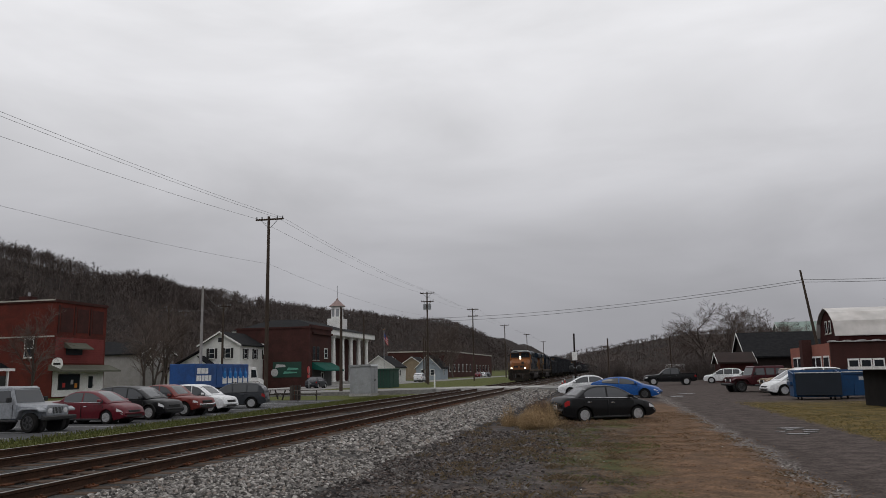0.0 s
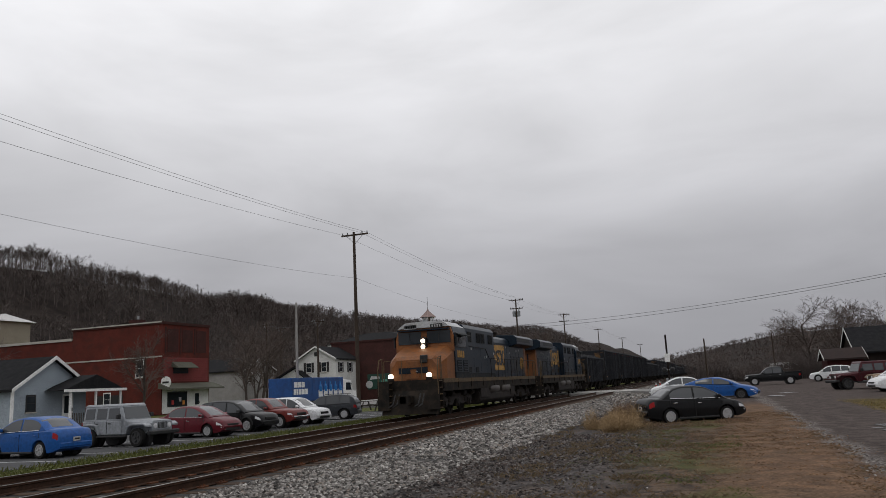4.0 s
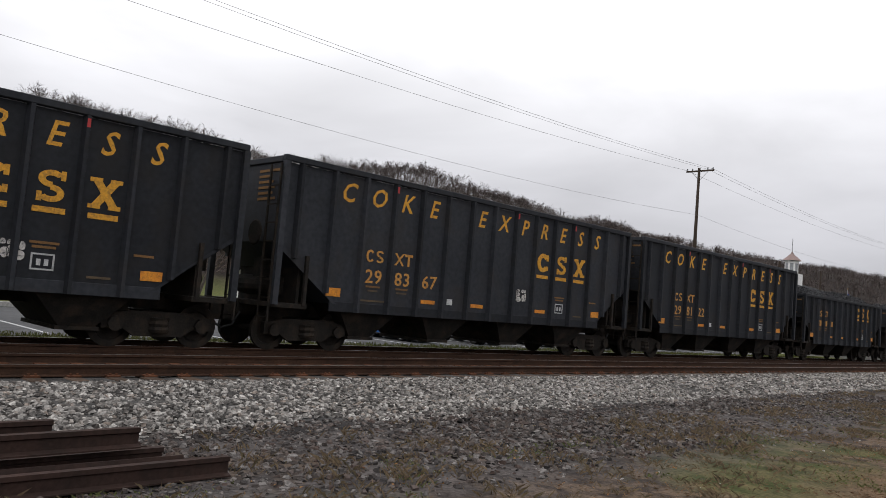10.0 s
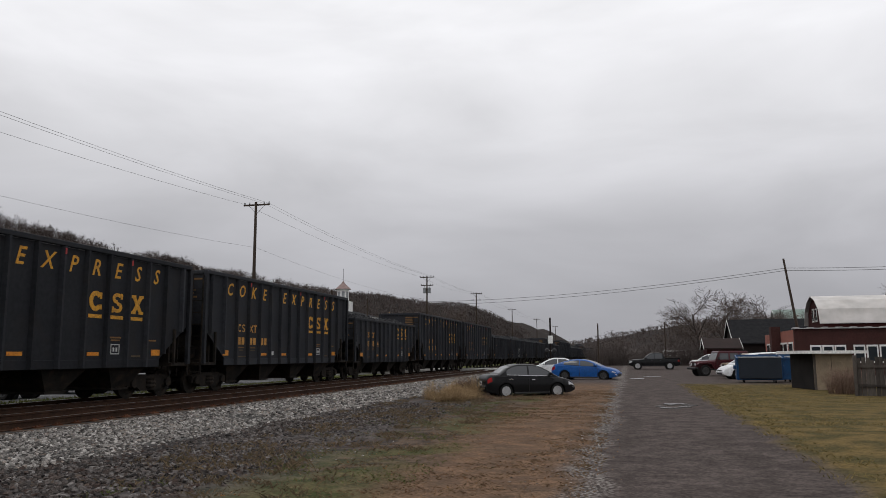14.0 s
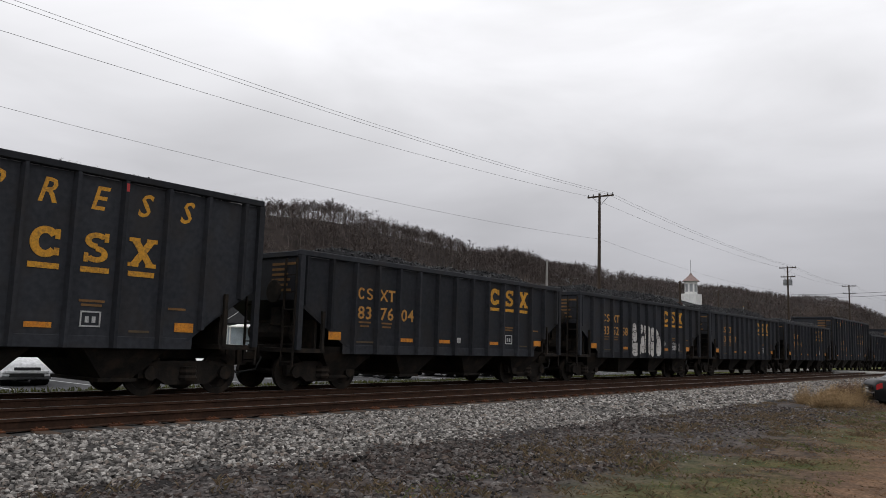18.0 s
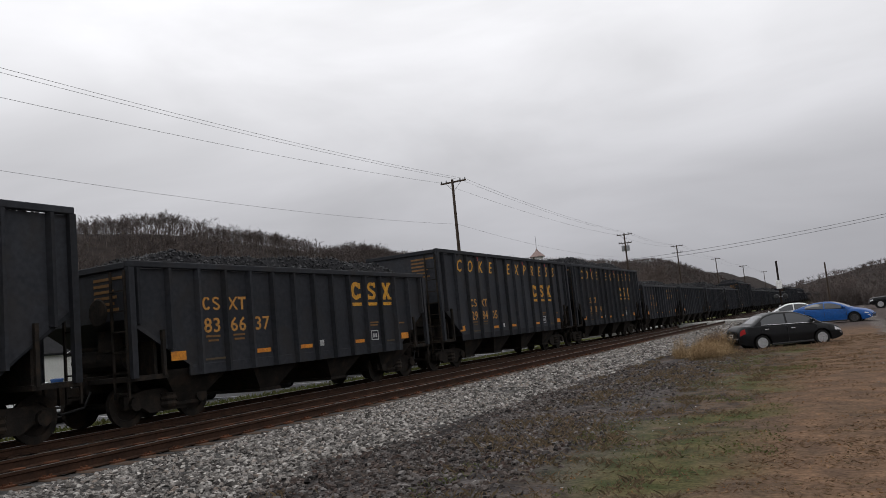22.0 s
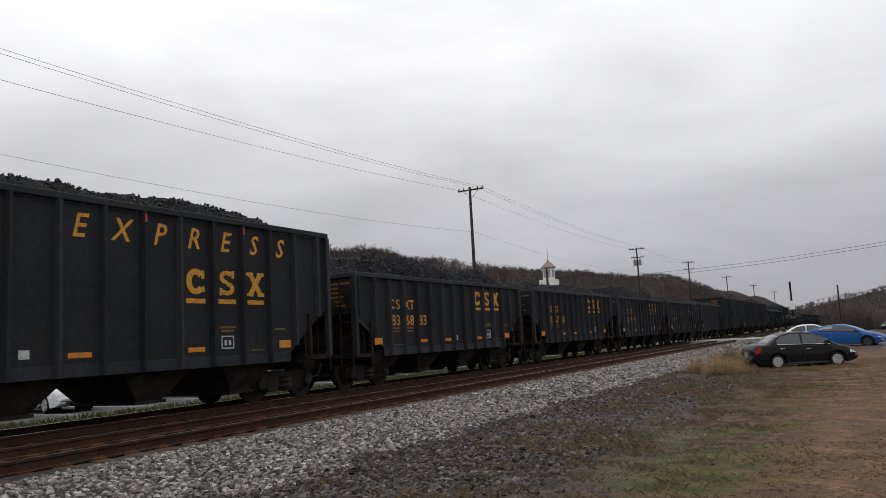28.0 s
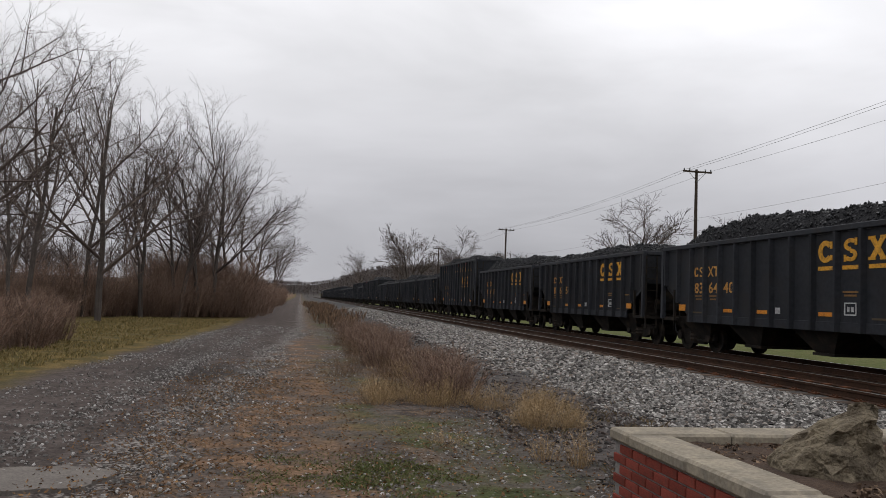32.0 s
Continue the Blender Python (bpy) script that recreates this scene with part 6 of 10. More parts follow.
def corner_shop():
    b = thing("brick_shop", "two-storey red painted brick corner shop with pale shopfront", "building")
    X, Y0, Y1, H = -57.4, 67.3, 75.4, 9.85
    part("wall", Shape().box(-69.5, X, Y0, Y1, 0, H - 0.25), BRICK_RED, b)
    part("rear_wall", Shape().box(-92.0, -69.5, Y0 + 0.01, Y1 + 4, 0, 8.6), BRICK_RED, b)
    for x0, x1, y0, y1, z in ((-69.6, X + 0.12, Y0 - 0.1, Y0 + 0.25, H), (X - 0.3, X + 0.12, Y0 + 0.25, Y1 + 0.1, H), (-92.1, -69.6, Y0 - 0.1, Y0 + 0.25, 8.8)):
        part("parapet_cap", Shape().box(x0, x1, y0, y1, z - 0.28, z), STONE_TRIM if z < 9 else BRICK_BROWN, b)
    part("cap_flashing", Shape().box(-69.6, X, Y0 - 0.14, Y0 - 0.1, H - 0.12, H + 0.02), STONE_TRIM, b)
    part("string_course", Shape().box(-92, X + 0.06, Y0 - 0.06, Y0, 6.05, 6.2), STONE_TRIM, b)
    for k in range(3):
        y = Y0 + 0.55 + 2.45 * k
        part("pilaster", Shape().box(X, X + 0.05, y - 0.12, y + 0.12, 6.4, 9.3), BRICK_BROWN, b)
        part("brick_panel", Shape().box(X, X + 0.03, y + 0.3, y + 2.1, 6.6, 9.1), BRICK_BROWN, b)
    for k in range(13):
        part("siding_board", Shape().box(X, X + 0.05 + 0.01 * (k % 2), Y0 + 0.25, Y1 - 0.3, 3.45 + 0.2 * k, 3.63 + 0.2 * k), SIDING_RED, b)
    part("upper_window", Shape().box(X + 0.06, X + 0.09, 69.1, 71.6, 4.3, 5.0), GLASS, b)
    part("window_awning", Shape().prism([(X + 0.06, 5.55), (X + 1.0, 4.95), (X + 1.0, 4.85), (X + 0.06, 5.0)], 68.8, 72.2, "y"), OLIVE_ROOF, b, "small olive awning")
    part("canopy", Shape().prism([(X, 3.3), (X + 1.5, 2.72), (X + 1.5, 2.55), (X, 2.7)], Y0 - 0.5, Y1 + 0.9, "y"), OLIVE_ROOF, b, "olive sloping canopy")
    part("shopfront", Shape().box(X, X + 0.06, Y0 + 0.15, Y1 - 0.15, 0.1, 2.68), WHITE_PAINT, b, "white shopfront")
    sw = part("shop_window", Shape().box(X + 0.06, X + 0.12, 68.2, 71.4, 0.75, 2.35), BLACK_TRIM, b)
    part("pane", Shape().box(X + 0.12, X + 0.126, 68.3, 71.3, 0.85, 2.25), GLASS, sw)
    for y, z, c in ((69.0, 1.0, SIGN_RED), (70.2, 1.3, WHITE_MARK), (70.8, 0.95, ORANGE_TAPE)):
        part("window_poster", Shape().box(X + 0.127, X + 0.13, y - 0.2, y + 0.2, z, z + 0.45), c, sw)
    door(b, "+x", 73.1, 0.1, 1.0, 2.15, X + 0.06, WHITE_PAINT)
    sg = part("hanging_sign", Shape().lathe([(0.02, -0.05), (0.62, -0.05), (0.62, 0.05), (0.02, 0.05)], 20, "y", (X + 0.75, Y0 - 0.2, 3.35)), WHITE_PAINT, b, "white oval hanging sign")
    part("sign_bar", Shape().box(X + 0.35, X + 1.15, Y0 - 0.27, Y0 - 0.25, 3.25, 3.45), BLACK_TRIM, sg)
    part("sign_arm", Shape().box(X, X + 1.3, Y0 - 0.23, Y0 - 0.17, 3.98, 4.03), BLACK_IRON, sg)
    w = window(b, "-y", -60.2, 4.1, 0.9, 1.75, Y0)
    window(b, "-y", -64.5, 1.2, 0.8, 1.3, Y0)
    # flat black panel on the wall, standing for the shade inside a recess
    part("side_recess", Shape().box(-66.0, -62.4, Y0 - 0.03, Y0, 0.2, 2.3), BLACK_TRIM, b)
    ch = part("chimney", Shape().box(-62.6, -61.4, 68.2, 69.4, H - 0.3, H + 0.55), BRICK_BROWN, b)
    part("vent_pipe", Shape().cyl((-61.9, 68.8, H + 0.5), (-61.9, 68.8, H + 1.0), 0.14, 10), GALV, ch)
    part("roof_duct", Shape().box(-63.8, -62.8, 68.4, 69.6, H - 0.3, H + 0.35), BLACK_IRON, b)
    return b


corner_shop()


def blue_house():
    b = gable_house("clapboard_house", "small pale blue-grey clapboard house with dark roof", -53.0, -44.0, 37.2, 43.2, 2.75, 4.65, "x", SIDING_BLUE, SHINGLE)
    clapboards(b, "+x", 37.2, 43.2, 0.3, 2.7, -44.0, SIDING_BLUE)
    clapboards(b, "-y", -53.0, -44.0, 0.3, 2.7, 37.2, SIDING_BLUE)
    window(b, "+x", 38.6, 1.35, 0.6, 0.9, -44.0, BLACK_TRIM)
    window(b, "-y", -46.2, 1.1, 0.7, 1.2, 37.2)
    window(b, "-y", -49.0, 1.1, 0.6, 1.0, 37.2)
    pr = part("porch_roof", Shape().prism([(39.6, 2.55), (45.0, 2.5), (44.2, 2.85), (42.3, 3.55), (40.3, 2.85)], -44.0, -42.2, "x"), SHINGLE, b)
    part("porch_fascia", Shape().box(-42.2, -42.12, 39.5, 45.1, 2.42, 2.6), WHITE_PAINT, b)
    for y in (40.2, 42.4, 44.7):
        part("porch_post", Shape().box(-42.4, -42.28, y - 0.06, y + 0.06, 0, 2.5), WHITE_PAINT, b)
    part("porch_floor", Shape().box(-44, -42.2, 39.8, 45.0, 0, 0.35), WOOD_GREY, b)
    for k in range(14):
        part("baluster", Shape().box(-42.34, -42.3, 40.4 + 0.15 * k, 40.45 + 0.15 * k, 0.4, 1.05), WOOD_GREY, b)
    door(b, "+x", 41.6, 0.35, 0.9, 2.0, -44.0, WHITE_PAINT)
    part("corner_board", Shape().box(-44.02, -43.94, 37.15, 37.3, 0, 2.75), WHITE_PAINT, b)
    part("downpipe", Shape().cyl((-43.95, 37.1, 0.1), (-43.95, 37.1, 2.7), 0.05, 8), WHITE_PAINT, b)
    part("side_porch_roof", Shape().prism([(37.2, 2.7), (35.9, 2.42), (35.9, 2.34), (37.2, 2.55)], -51.2, -48.0, "x"), WHITE_PAINT, b)
    for x in (-51.0, -48.2):
        part("porch_post", Shape().box(x - 0.05, x + 0.05, 35.95, 36.05, 0, 2.36), WHITE_PAINT, b)
    for k in range(10):
        part("baluster", Shape().box(-51.0 + 0.28 * k, -50.95 + 0.28 * k, 35.98, 36.02, 0.35, 0.95), WHITE_PAINT, b)
    part("side_rail", Shape().box(-51.0, -48.2, 35.96, 36.04, 0.93, 1.0), WHITE_PAINT, b)
    dish = part("satellite_dish", Shape().lathe([(0.02, 0), (0.25, 0.05), (0.4, 0.14), (0.38, 0.15), (0.2, 0.06)], 16, "y", (-48.6, 38.2, 3.75)), WHITE_MARK, b, "pale satellite dish")
    part("dish_arm", Shape().cyl((-48.6, 38.25, 3.7), (-48.6, 38.6, 3.35), 0.03, 6), BLACK_IRON, dish)
    return b


blue_house()
tagged(part("waste_bin", Shape().lathe([(0.36, 0), (0.42, 0.9), (0.45, 0.92), (0.43, 1.02), (0.1, 1.06)], 14, "z", (-51.8, 35.0, 0)), TRUCK_BLUE), "blue plastic waste bin beside a porch", "bin")

nb = gable_house("neighbour_house", "small pale house with grey roof behind a porch", -66, -58, 36.0, 43, 3.0, 5.0, "y", SIDING_WHITE, SHINGLE)
window(nb, "-y", -60.5, 1.2, 0.7, 1.2, 36.0)
up = gable_house("hillside_house", "old brown-roofed house on the slope", -84, -74, 62.0, 67.0, 4.5, 6.4, "x", SIDING_WHITE, SHINGLE)
window(up, "-y", -78.0, 2.0, 0.8, 1.3, 62.0)
tw = thing("square_tower", "square tan boarded tower with low metal roof", "tower")
part("shaft", Shape().box(-99.5, -94.6, 79.5, 84.4, 0, 13.4), TOWER_TAN, tw)
part("roof", Shape().add([(-100, 79, 13.4), (-94, 79, 13.4), (-94, 85, 13.4), (-100, 85, 13.4), (-97, 82, 14.8)], [(0, 1, 4), (1, 2, 4), (2, 3, 4), (3, 0, 4), (3, 2, 1, 0)]), METAL_ROOF, tw)
for z in (4, 8, 12.2):
    part("band", Shape().box(-99.6, -94.5, 79.4, 79.5, z, z + 0.25), STONE_TRIM, tw)

wh = gable_house("white_house", "two-storey white clapboard house with dark roof", -58.2, -52.2, 97, 106.5, 6.05, 7.75, "y", SIDING_WHITE, SHINGLE)
part("lean_to", Shape().prism([(-63.5, 0), (-58.2, 0), (-58.2, 5.2), (-63.5, 2.6)], 97.2, 105, "y"), SIDING_WHITE, wh)
part("lean_to_roof", Shape().prism([(-63.9, 2.5), (-58.2, 5.3), (-58.2, 5.5), (-63.9, 2.7)], 96.8, 105.3, "y"), SHINGLE, wh)
part("side_porch_gable", Shape().prism([(-59.5, 3.0), (-55.6, 3.0), (-57.5, 4.5)], 95.2, 97.0, "y"), SIDING_WHITE, wh)
part("side_porch_roof", Shape().prism([(-57.5, 4.5), (-57.5, 4.65), (-55.2, 3.0), (-55.2, 2.86)], 95.0, 97.0, "y"), SHINGLE, wh)
part("porch_wall", Shape().box(-59.4, -55.7, 95.4, 97.0, 0, 3.0), SIDING_WHITE, wh)
for u in (-56.4, -54.0):
    w = window(wh, "-y", u, 4.3, 0.75, 1.3, 97.0)
    for q in (-0.62, 0.62):
        part("shutter", Shape().box(u + q - 0.18, u + q + 0.18, 96.94, 97.0, 4.25, 5.65), BLACK_TRIM, w)
part("attic_vent", Shape().box(-55.5, -54.9, 96.95, 97.0, 6.5, 7.1), BLACK_TRIM, wh)
for y in (98.6, 101.5, 104.6):
    w = window(wh, "+x", y, 4.2, 0.75, 1.3, -52.2)
    for q in (-0.62, 0.62):
        part("shutter", Shape().box(-52.2, -52.14, y + q - 0.18, y + q + 0.18, 4.15, 5.55), BLACK_TRIM, w)
    window(wh, "+x", y, 1.2, 0.75, 1.4, -52.2)
gh = gable_house("grey_house", "old grey house half hidden by bare trees", -82, -72, 104, 113, 5.4, 7.4, "x", SIDING_GREY, SHINGLE)
for y in (106, 110):
    window(gh, "+x", y, 3.6, 0.8, 1.4, -72)

# second brick shop with a teal awning
sh = thing("brick_tavern", "two-storey dark red brick tavern with green awning", "building")
part("wall", Shape().box(-56.5, -45, 104.1, 113.0, 0, 8.5), BRICK_BROWN, sh)
part("parapet_cap", Shape().box(-56.6, -44.9, 104.0, 104.3, 8.5, 8.75), BRICK_BROWN, sh)
part("parapet_cap", Shape().box(-45.2, -44.85, 104.3, 113.1, 8.5, 9.0), BRICK_BROWN, sh)
part("cornice", Shape().box(-45.0, -44.7, 105, 112.9, 7.7, 8.0), BRICK_BROWN, sh)
for y in (105.8, 107.4):
    window(sh, "+x", y, 4.0, 0.8, 1.8, -45.0, BLACK_TRIM)
window(sh, "+x", 110.6, 4.3, 1.2, 1.3, -45.0)
window(sh, "-y", -52.5, 5.0, 0.7, 1.3, 104.1)
part("awning", Shape().prism([(-45.0, 3.6), (-43.0, 2.5), (-43.0, 2.3), (-45.0, 2.6)], 105.2, 113.2, "y"), AWNING_GREEN, sh, "dark green canvas awning")
part("shopfront", Shape().box(-45.0, -44.94, 105.2, 113.0, 0.1, 2.6), BLACK_TRIM, sh)
door(sh, "+x", 109.0, 0.1, 1.0, 2.1, -44.94, WHITE_PAINT)
mural = part("mural_panel", Shape().box(-50.6, -46.2, 104.04, 104.1, 1.5, 3.7), GREEN_BOX, sh, "dark mural with pale green shapes")
MURAL_GREEN = surface("mural_green", (0.12, 0.34, 0.25), (0.09, 0.26, 0.2), 0.3, 0.8)
for x0, x1, z0, z1 in ((-50.2, -48.6, 2.9, 3.3), (-48.4, -46.6, 2.5, 2.8), (-49.0, -46.8, 2.0, 2.25)):
    part("mural_bar", Shape().prism([(x0, z0), (x1, z0 + 0.1), (x1 - 0.1, z1), (x0 + 0.2, z1 + 0.1)], 104.0, 104.04, "y"), MURAL_GREEN if z0 < 2.8 else WHITE_MARK, mural)
part("mural_roundel", Shape().lathe([(0.02, 0), (0.55, 0), (0.55, 0.03), (0.02, 0.03)], 18, "y", (-50.3, 104.0, 2.2)), WHITE_MARK, mural)

# bank with columns and cupola
bk = thing("columned_bank", "brick bank with white portico columns and white cupola", "building")
part("block", Shape().box(-66, -53.5, 122, 150, 0, 8.6), BRICK_BROWN, bk)
part("entablature", Shape().box(-66.4, -49.6, 121.6, 150.4, 8.6, 9.5), WHITE_PAINT, bk)
part("roof", Shape().hexa([(-66.6, 121.4, 9.5), (-49.4, 121.4, 9.5), (-49.4, 150.6, 9.5), (-66.6, 150.6, 9.5)], [(-62, 128, 11.6), (-57, 128, 11.6), (-57, 144, 11.6), (-62, 144, 11.6)]), SHINGLE, bk)
part("stylobate", Shape().box(-53.5, -49.6, 122, 150, 0, 0.5), CONCRETE, bk)
for k in range(6):
    y = 124.2 + 4.7 * k
    c = part("column", Shape().lathe([(0.55, 0.5), (0.55, 0.8), (0.45, 0.85), (0.42, 4.5), (0.36, 8.1), (0.5, 8.2), (0.52, 8.6)], 16, "z", (-50.6, y, 0)), WHITE_PAINT, bk, smooth=True)
for y in (127, 132, 137, 142, 147):
    window(bk, "+x", y, 1.4, 1.2, 2.2, -53.5)
    window(bk, "+x", y, 5.0, 1.2, 2.0, -53.5)
cu = part("cupola", Shape().box(-55.6, -52.6, 139.0, 142.0, 10.2, 12.4), WHITE_PAINT, bk, "white louvred cupola")
part("lantern", Shape().lathe([(1.25, 12.4), (1.2, 14.6), (1.35, 14.7), (1.35, 14.8)], 8, "z", (-54.1, 140.5, 0)), WHITE_PAINT, cu)
for k in range(8):
    a = (k + 0.5) * math.pi / 4
    part("louvre", Shape().box(1.1, 1.16, -0.28, 0.28, 12.8, 14.3).turned(Matrix.Translation((-54.1, 140.5, 0)) @ Matrix.Rotation(a, 4, "Z")), GALV, cu)
part("cupola_roof", Shape().lathe([(1.7, 14.8), (1.0, 15.4), (0.35, 16.0), (0.05, 16.5)], 8, "z", (-54.1, 140.5, 0)), surface("faded_copper_roof", (0.26, 0.19, 0.175), (0.2, 0.15, 0.14), 0.5, 0.7), cu)
part("spire", Shape().cyl((-54.1, 140.5, 16.3), (-54.1, 140.5, 18.9), 0.05, 6), GALV, cu)

# far end of town
far = thing("far_brick_works", "long low red brick building at the far end of town", "building")
part("wall", Shape().box(-75, -55, 247, 345, 0, 8.5), BRICK_BROWN, far)
part("parapet_cap", Shape().box(-75.2, -54.8, 246.8, 345.2, 8.5, 8.9), STONE_TRIM, far)
for k in range(12):
    window(far, "+x", 252 + 7.7 * k, 2.0, 2.0, 2.4, -55)
window(far, "-y", -60, 4, 2, 2.5, 247)
for x0, x1, y0, y1, e, p, lab, wm in ((-57, -50, 166, 176, 3.2, 5.6, "small white house with grey roof", SIDING_WHITE), (-50, -44, 186, 196, 3.0, 6.0, "small pale blue house with steep roof", SIDING_BLUE), (-60, -52, 205, 214, 3.4, 6.0, "tan house behind the depot", TAN), (-80, -70, 160, 172, 5, 8, "old white house on the slope", SIDING_WHITE)):
    g = gable_house("far_house", lab, x0, x1, y0, y1, e, p, "y", wm, SHINGLE)
    for u in (x0 + 1.8, x1 - 1.8):
        window(g, "-y", u, 1.2, 0.9, 1.3, y0)
    window(g, "+x", (y0 + y1) / 2, 1.2, 0.9, 1.3, x1)
yh = gable_house("cream_house", "cream sided house with grey gabled roof", -58, -48, -22, -12, 4.8, 7.6, "y", SIDING_YELLOW, SHINGLE)
for u in (-20, -17, -14):
    window(yh, "+x", u, 1.0, 0.8, 1.4, -48)
    window(yh, "+x", u, 3.4, 0.8, 1.2, -48)
part("porch_roof", Shape().prism([(-48, 3.0), (-45.8, 2.5), (-45.8, 2.4), (-48, 2.8)], -22, -12, "y"), SHINGLE, yh)
for y in (-21.6, -17, -12.4):
    part("porch_post", Shape().box(-46.0, -45.86, y - 0.07, y + 0.07, 0, 2.45), WHITE_PAINT, yh)
rs = thing("low_brick_wall", "low dark red brick garden wall", "wall")
part("wall_body", Shape().box(-23.5, -23.2, -9.5, -4.5, 0, 0.75), BRICK_BROWN, rs)
part("wall_cap", Shape().box(-23.55, -23.15, -9.55, -4.45, 0.75, 0.83), STONE_TRIM, rs)

# things on the green strip
cab = thing("control_cabinet", "tall galvanised equipment cabinet on the trackside grass", "cabinet", pose(-23.9, 64.6, 0))
part("cabinet_body", Shape().box(-0.95, 0.95, -1.0, 1.0, 0.12, 2.42), GALV, cab, bevel=0.02)
part("cabinet_roof", Shape().hexa([(-1.05, -1.1, 2.42), (1.05, -1.1, 2.42), (1.05, 1.1, 2.42), (-1.05, 1.1, 2.42)], [(-0.9, -1.1, 2.58), (0.9, -1.1, 2.58), (0.9, 1.1, 2.58), (-0.9, 1.1, 2.58)]), GALV, cab)
part("plinth", Shape().box(-1.0, 1.0, -1.05, 1.05, -0.1, 0.12), CONCRETE, cab)
for y in (-0.48, 0.48):
    d = part("cabinet_door", Shape().box(0.95, 0.975, y - 0.44, y + 0.44, 0.2, 2.3), GALV, cab, bevel=0.008)
    part("handle", Shape().box(0.975, 1.01, y * 0.3 - 0.02, y * 0.3 + 0.02, 1.15, 1.35), BLACK_IRON, d)
part("side_panel", Shape().box(-0.8, 0.8, -1.02, -1.0, 0.25, 2.25), GALV, cab)
gs = thing("green_shed", "dark green trackside utility shed", "shed", pose(-31.5, 96.0, 0))
part("shed_body", Shape().box(-1.5, 1.5, -2.0, 2.0, 0.0, 2.25), GREEN_BOX, gs, bevel=0.02)
part("shed_roof", Shape().box(-1.65, 1.65, -2.15, 2.15, 2.25, 2.4), GREEN_BOX, gs)
part("shed_door", Shape().box(1.5, 1.53, -0.6, 0.6, 0.1, 2.05), GREEN_BOX, gs)
for k in range(8):
    part("seam", Shape().box(-1.4 + 0.4 * k, -1.37 + 0.4 * k, -2.02, -2.0, 0.1, 2.2), BLACK_TRIM, gs)


def picnic_table(x, y, turn):
    t = thing("picnic_table", "weathered wooden picnic table with benches on the grass", "table", pose(x, y, 0, 0, 0, turn), "picnic tables")
    for k in range(5):
        part("top_plank", Shape().box(-0.95, 0.95, -0.36 + 0.15 * k, -0.23 + 0.15 * k, 0.7, 0.74), WOOD_GREY, t)
    for s in (-1, 1):
        part("bench_plank", Shape().box(-0.95, 0.95, s * 0.7 - 0.13, s * 0.7 + 0.13, 0.42, 0.46), WOOD_GREY, t)
        for q in (-0.65, 0.65):
            part("leg", Shape().prism([(s * 0.25, 0.7), (s * 0.34, 0.7), (s * 0.75, 0), (s * 0.64, 0)], q - 0.03, q + 0.03), WOOD_GREY, t)
    for q in (-0.6, 0.6):
        part("cross_beam", Shape().box(q - 0.02, q + 0.02, -0.78, 0.78, 0.34, 0.42), WOOD_GREY, t)


picnic_table(-23.9, 51.8, 20)
picnic_table(-27.2, 54.6, -10)
br = thing("waste_barrel", "brown slatted waste barrel on the grass", "bin", pose(-25.4, 53.2, 0))
part("barrel", Shape().lathe([(0.36, 0), (0.36, 1.0), (0.3, 1.0), (0.3, 0.8)], 16), TIE_PLATE, br)
for k in range(12):
    a = k * math.pi / 6
    part("slat", Shape().box(0.36, 0.39, -0.075, 0.075, 0.03, 1.05).turned(Matrix.Rotation(a, 4, "Z")), WOOD_GREY, br)

ss = thing("stop_sign", "red octagonal stop sign on a steel post", "sign", pose(-33.0, 74.5, 0, 0, 0, -90))
part("post", Shape().box(-0.03, 0.03, -0.03, 0.03, 0, 2.6), GALV, ss)
part("sign_plate", Shape().lathe([(0.02, -0.05), (0.4, -0.05), (0.4, -0.03), (0.02, -0.03)], 8, "y", (0, 0, 2.3)), SIGN_RED, ss)
part("second_plate", Shape().box(-0.3, 0.3, -0.05, -0.03, 1.5, 1.82), SIGN_RED, ss)
fl = thing("flagpole", "tall flagpole with a drooping red and white flag", "flag", pose(-47.5, 150, 0))
part("pole", Shape().cyl((0, 0, 0), (0, 0, 10.5), 0.06, 8), GALV, fl)
part("finial", Shape().lathe([(0.02, 10.5), (0.1, 10.56), (0.1, 10.64), (0.02, 10.7)], 10), LOCO_YELLOW, fl)
for k in range(7):
    part("flag_stripe", Shape().grid(7, 2, lambda i, j, k=k: (0.14 * i, 0.12 * math.sin(i * 1.3), 10.0 - 0.22 * i - (k + j) * 0.2)), SIGN_RED if k % 2 == 0 else WHITE_MARK, fl)
part("flag_canton", Shape().grid(4, 2, lambda i, j: (0.14 * i, 0.12 * math.sin(i * 1.3) - 0.02, 10.0 - 0.22 * i - j * 0.8)), TRUCK_BLUE, fl)

# drinks delivery truck
tk = thing("delivery_truck", "blue drinks delivery trailer with white markings and cab", "truck", pose(-40.2, 68.2, 0.03))
part("trailer_body", Shape().box(-1.25, 1.25, -5.6, 4.8, 0.75, 2.95), TRUCK_BLUE, tk, bevel=0.04)
for k in range(3, 9):
    part("bay_shutter", Shape().box(1.25, 1.275, -4.9 + 1.06 * k, -4.9 + 1.06 * k + 0.98, 0.95, 2.75), TRUCK_BLUE, tk)
    if k > 3:
        part("bay_mark", Shape().box(1.276, 1.28, -4.85 + 1.06 * k, -4.05 + 1.06 * k, 1.1, 1.75), WHITE_PAINT, tk)
        part("bottle_shape", Shape().lathe([(0.2, 1.6), (0.2, 2.1), (0.08, 2.3), (0.08, 2.55)], 8, "z", (1.27, -4.5 + 1.06 * k, 0)), SIGN_BLUE, tk)
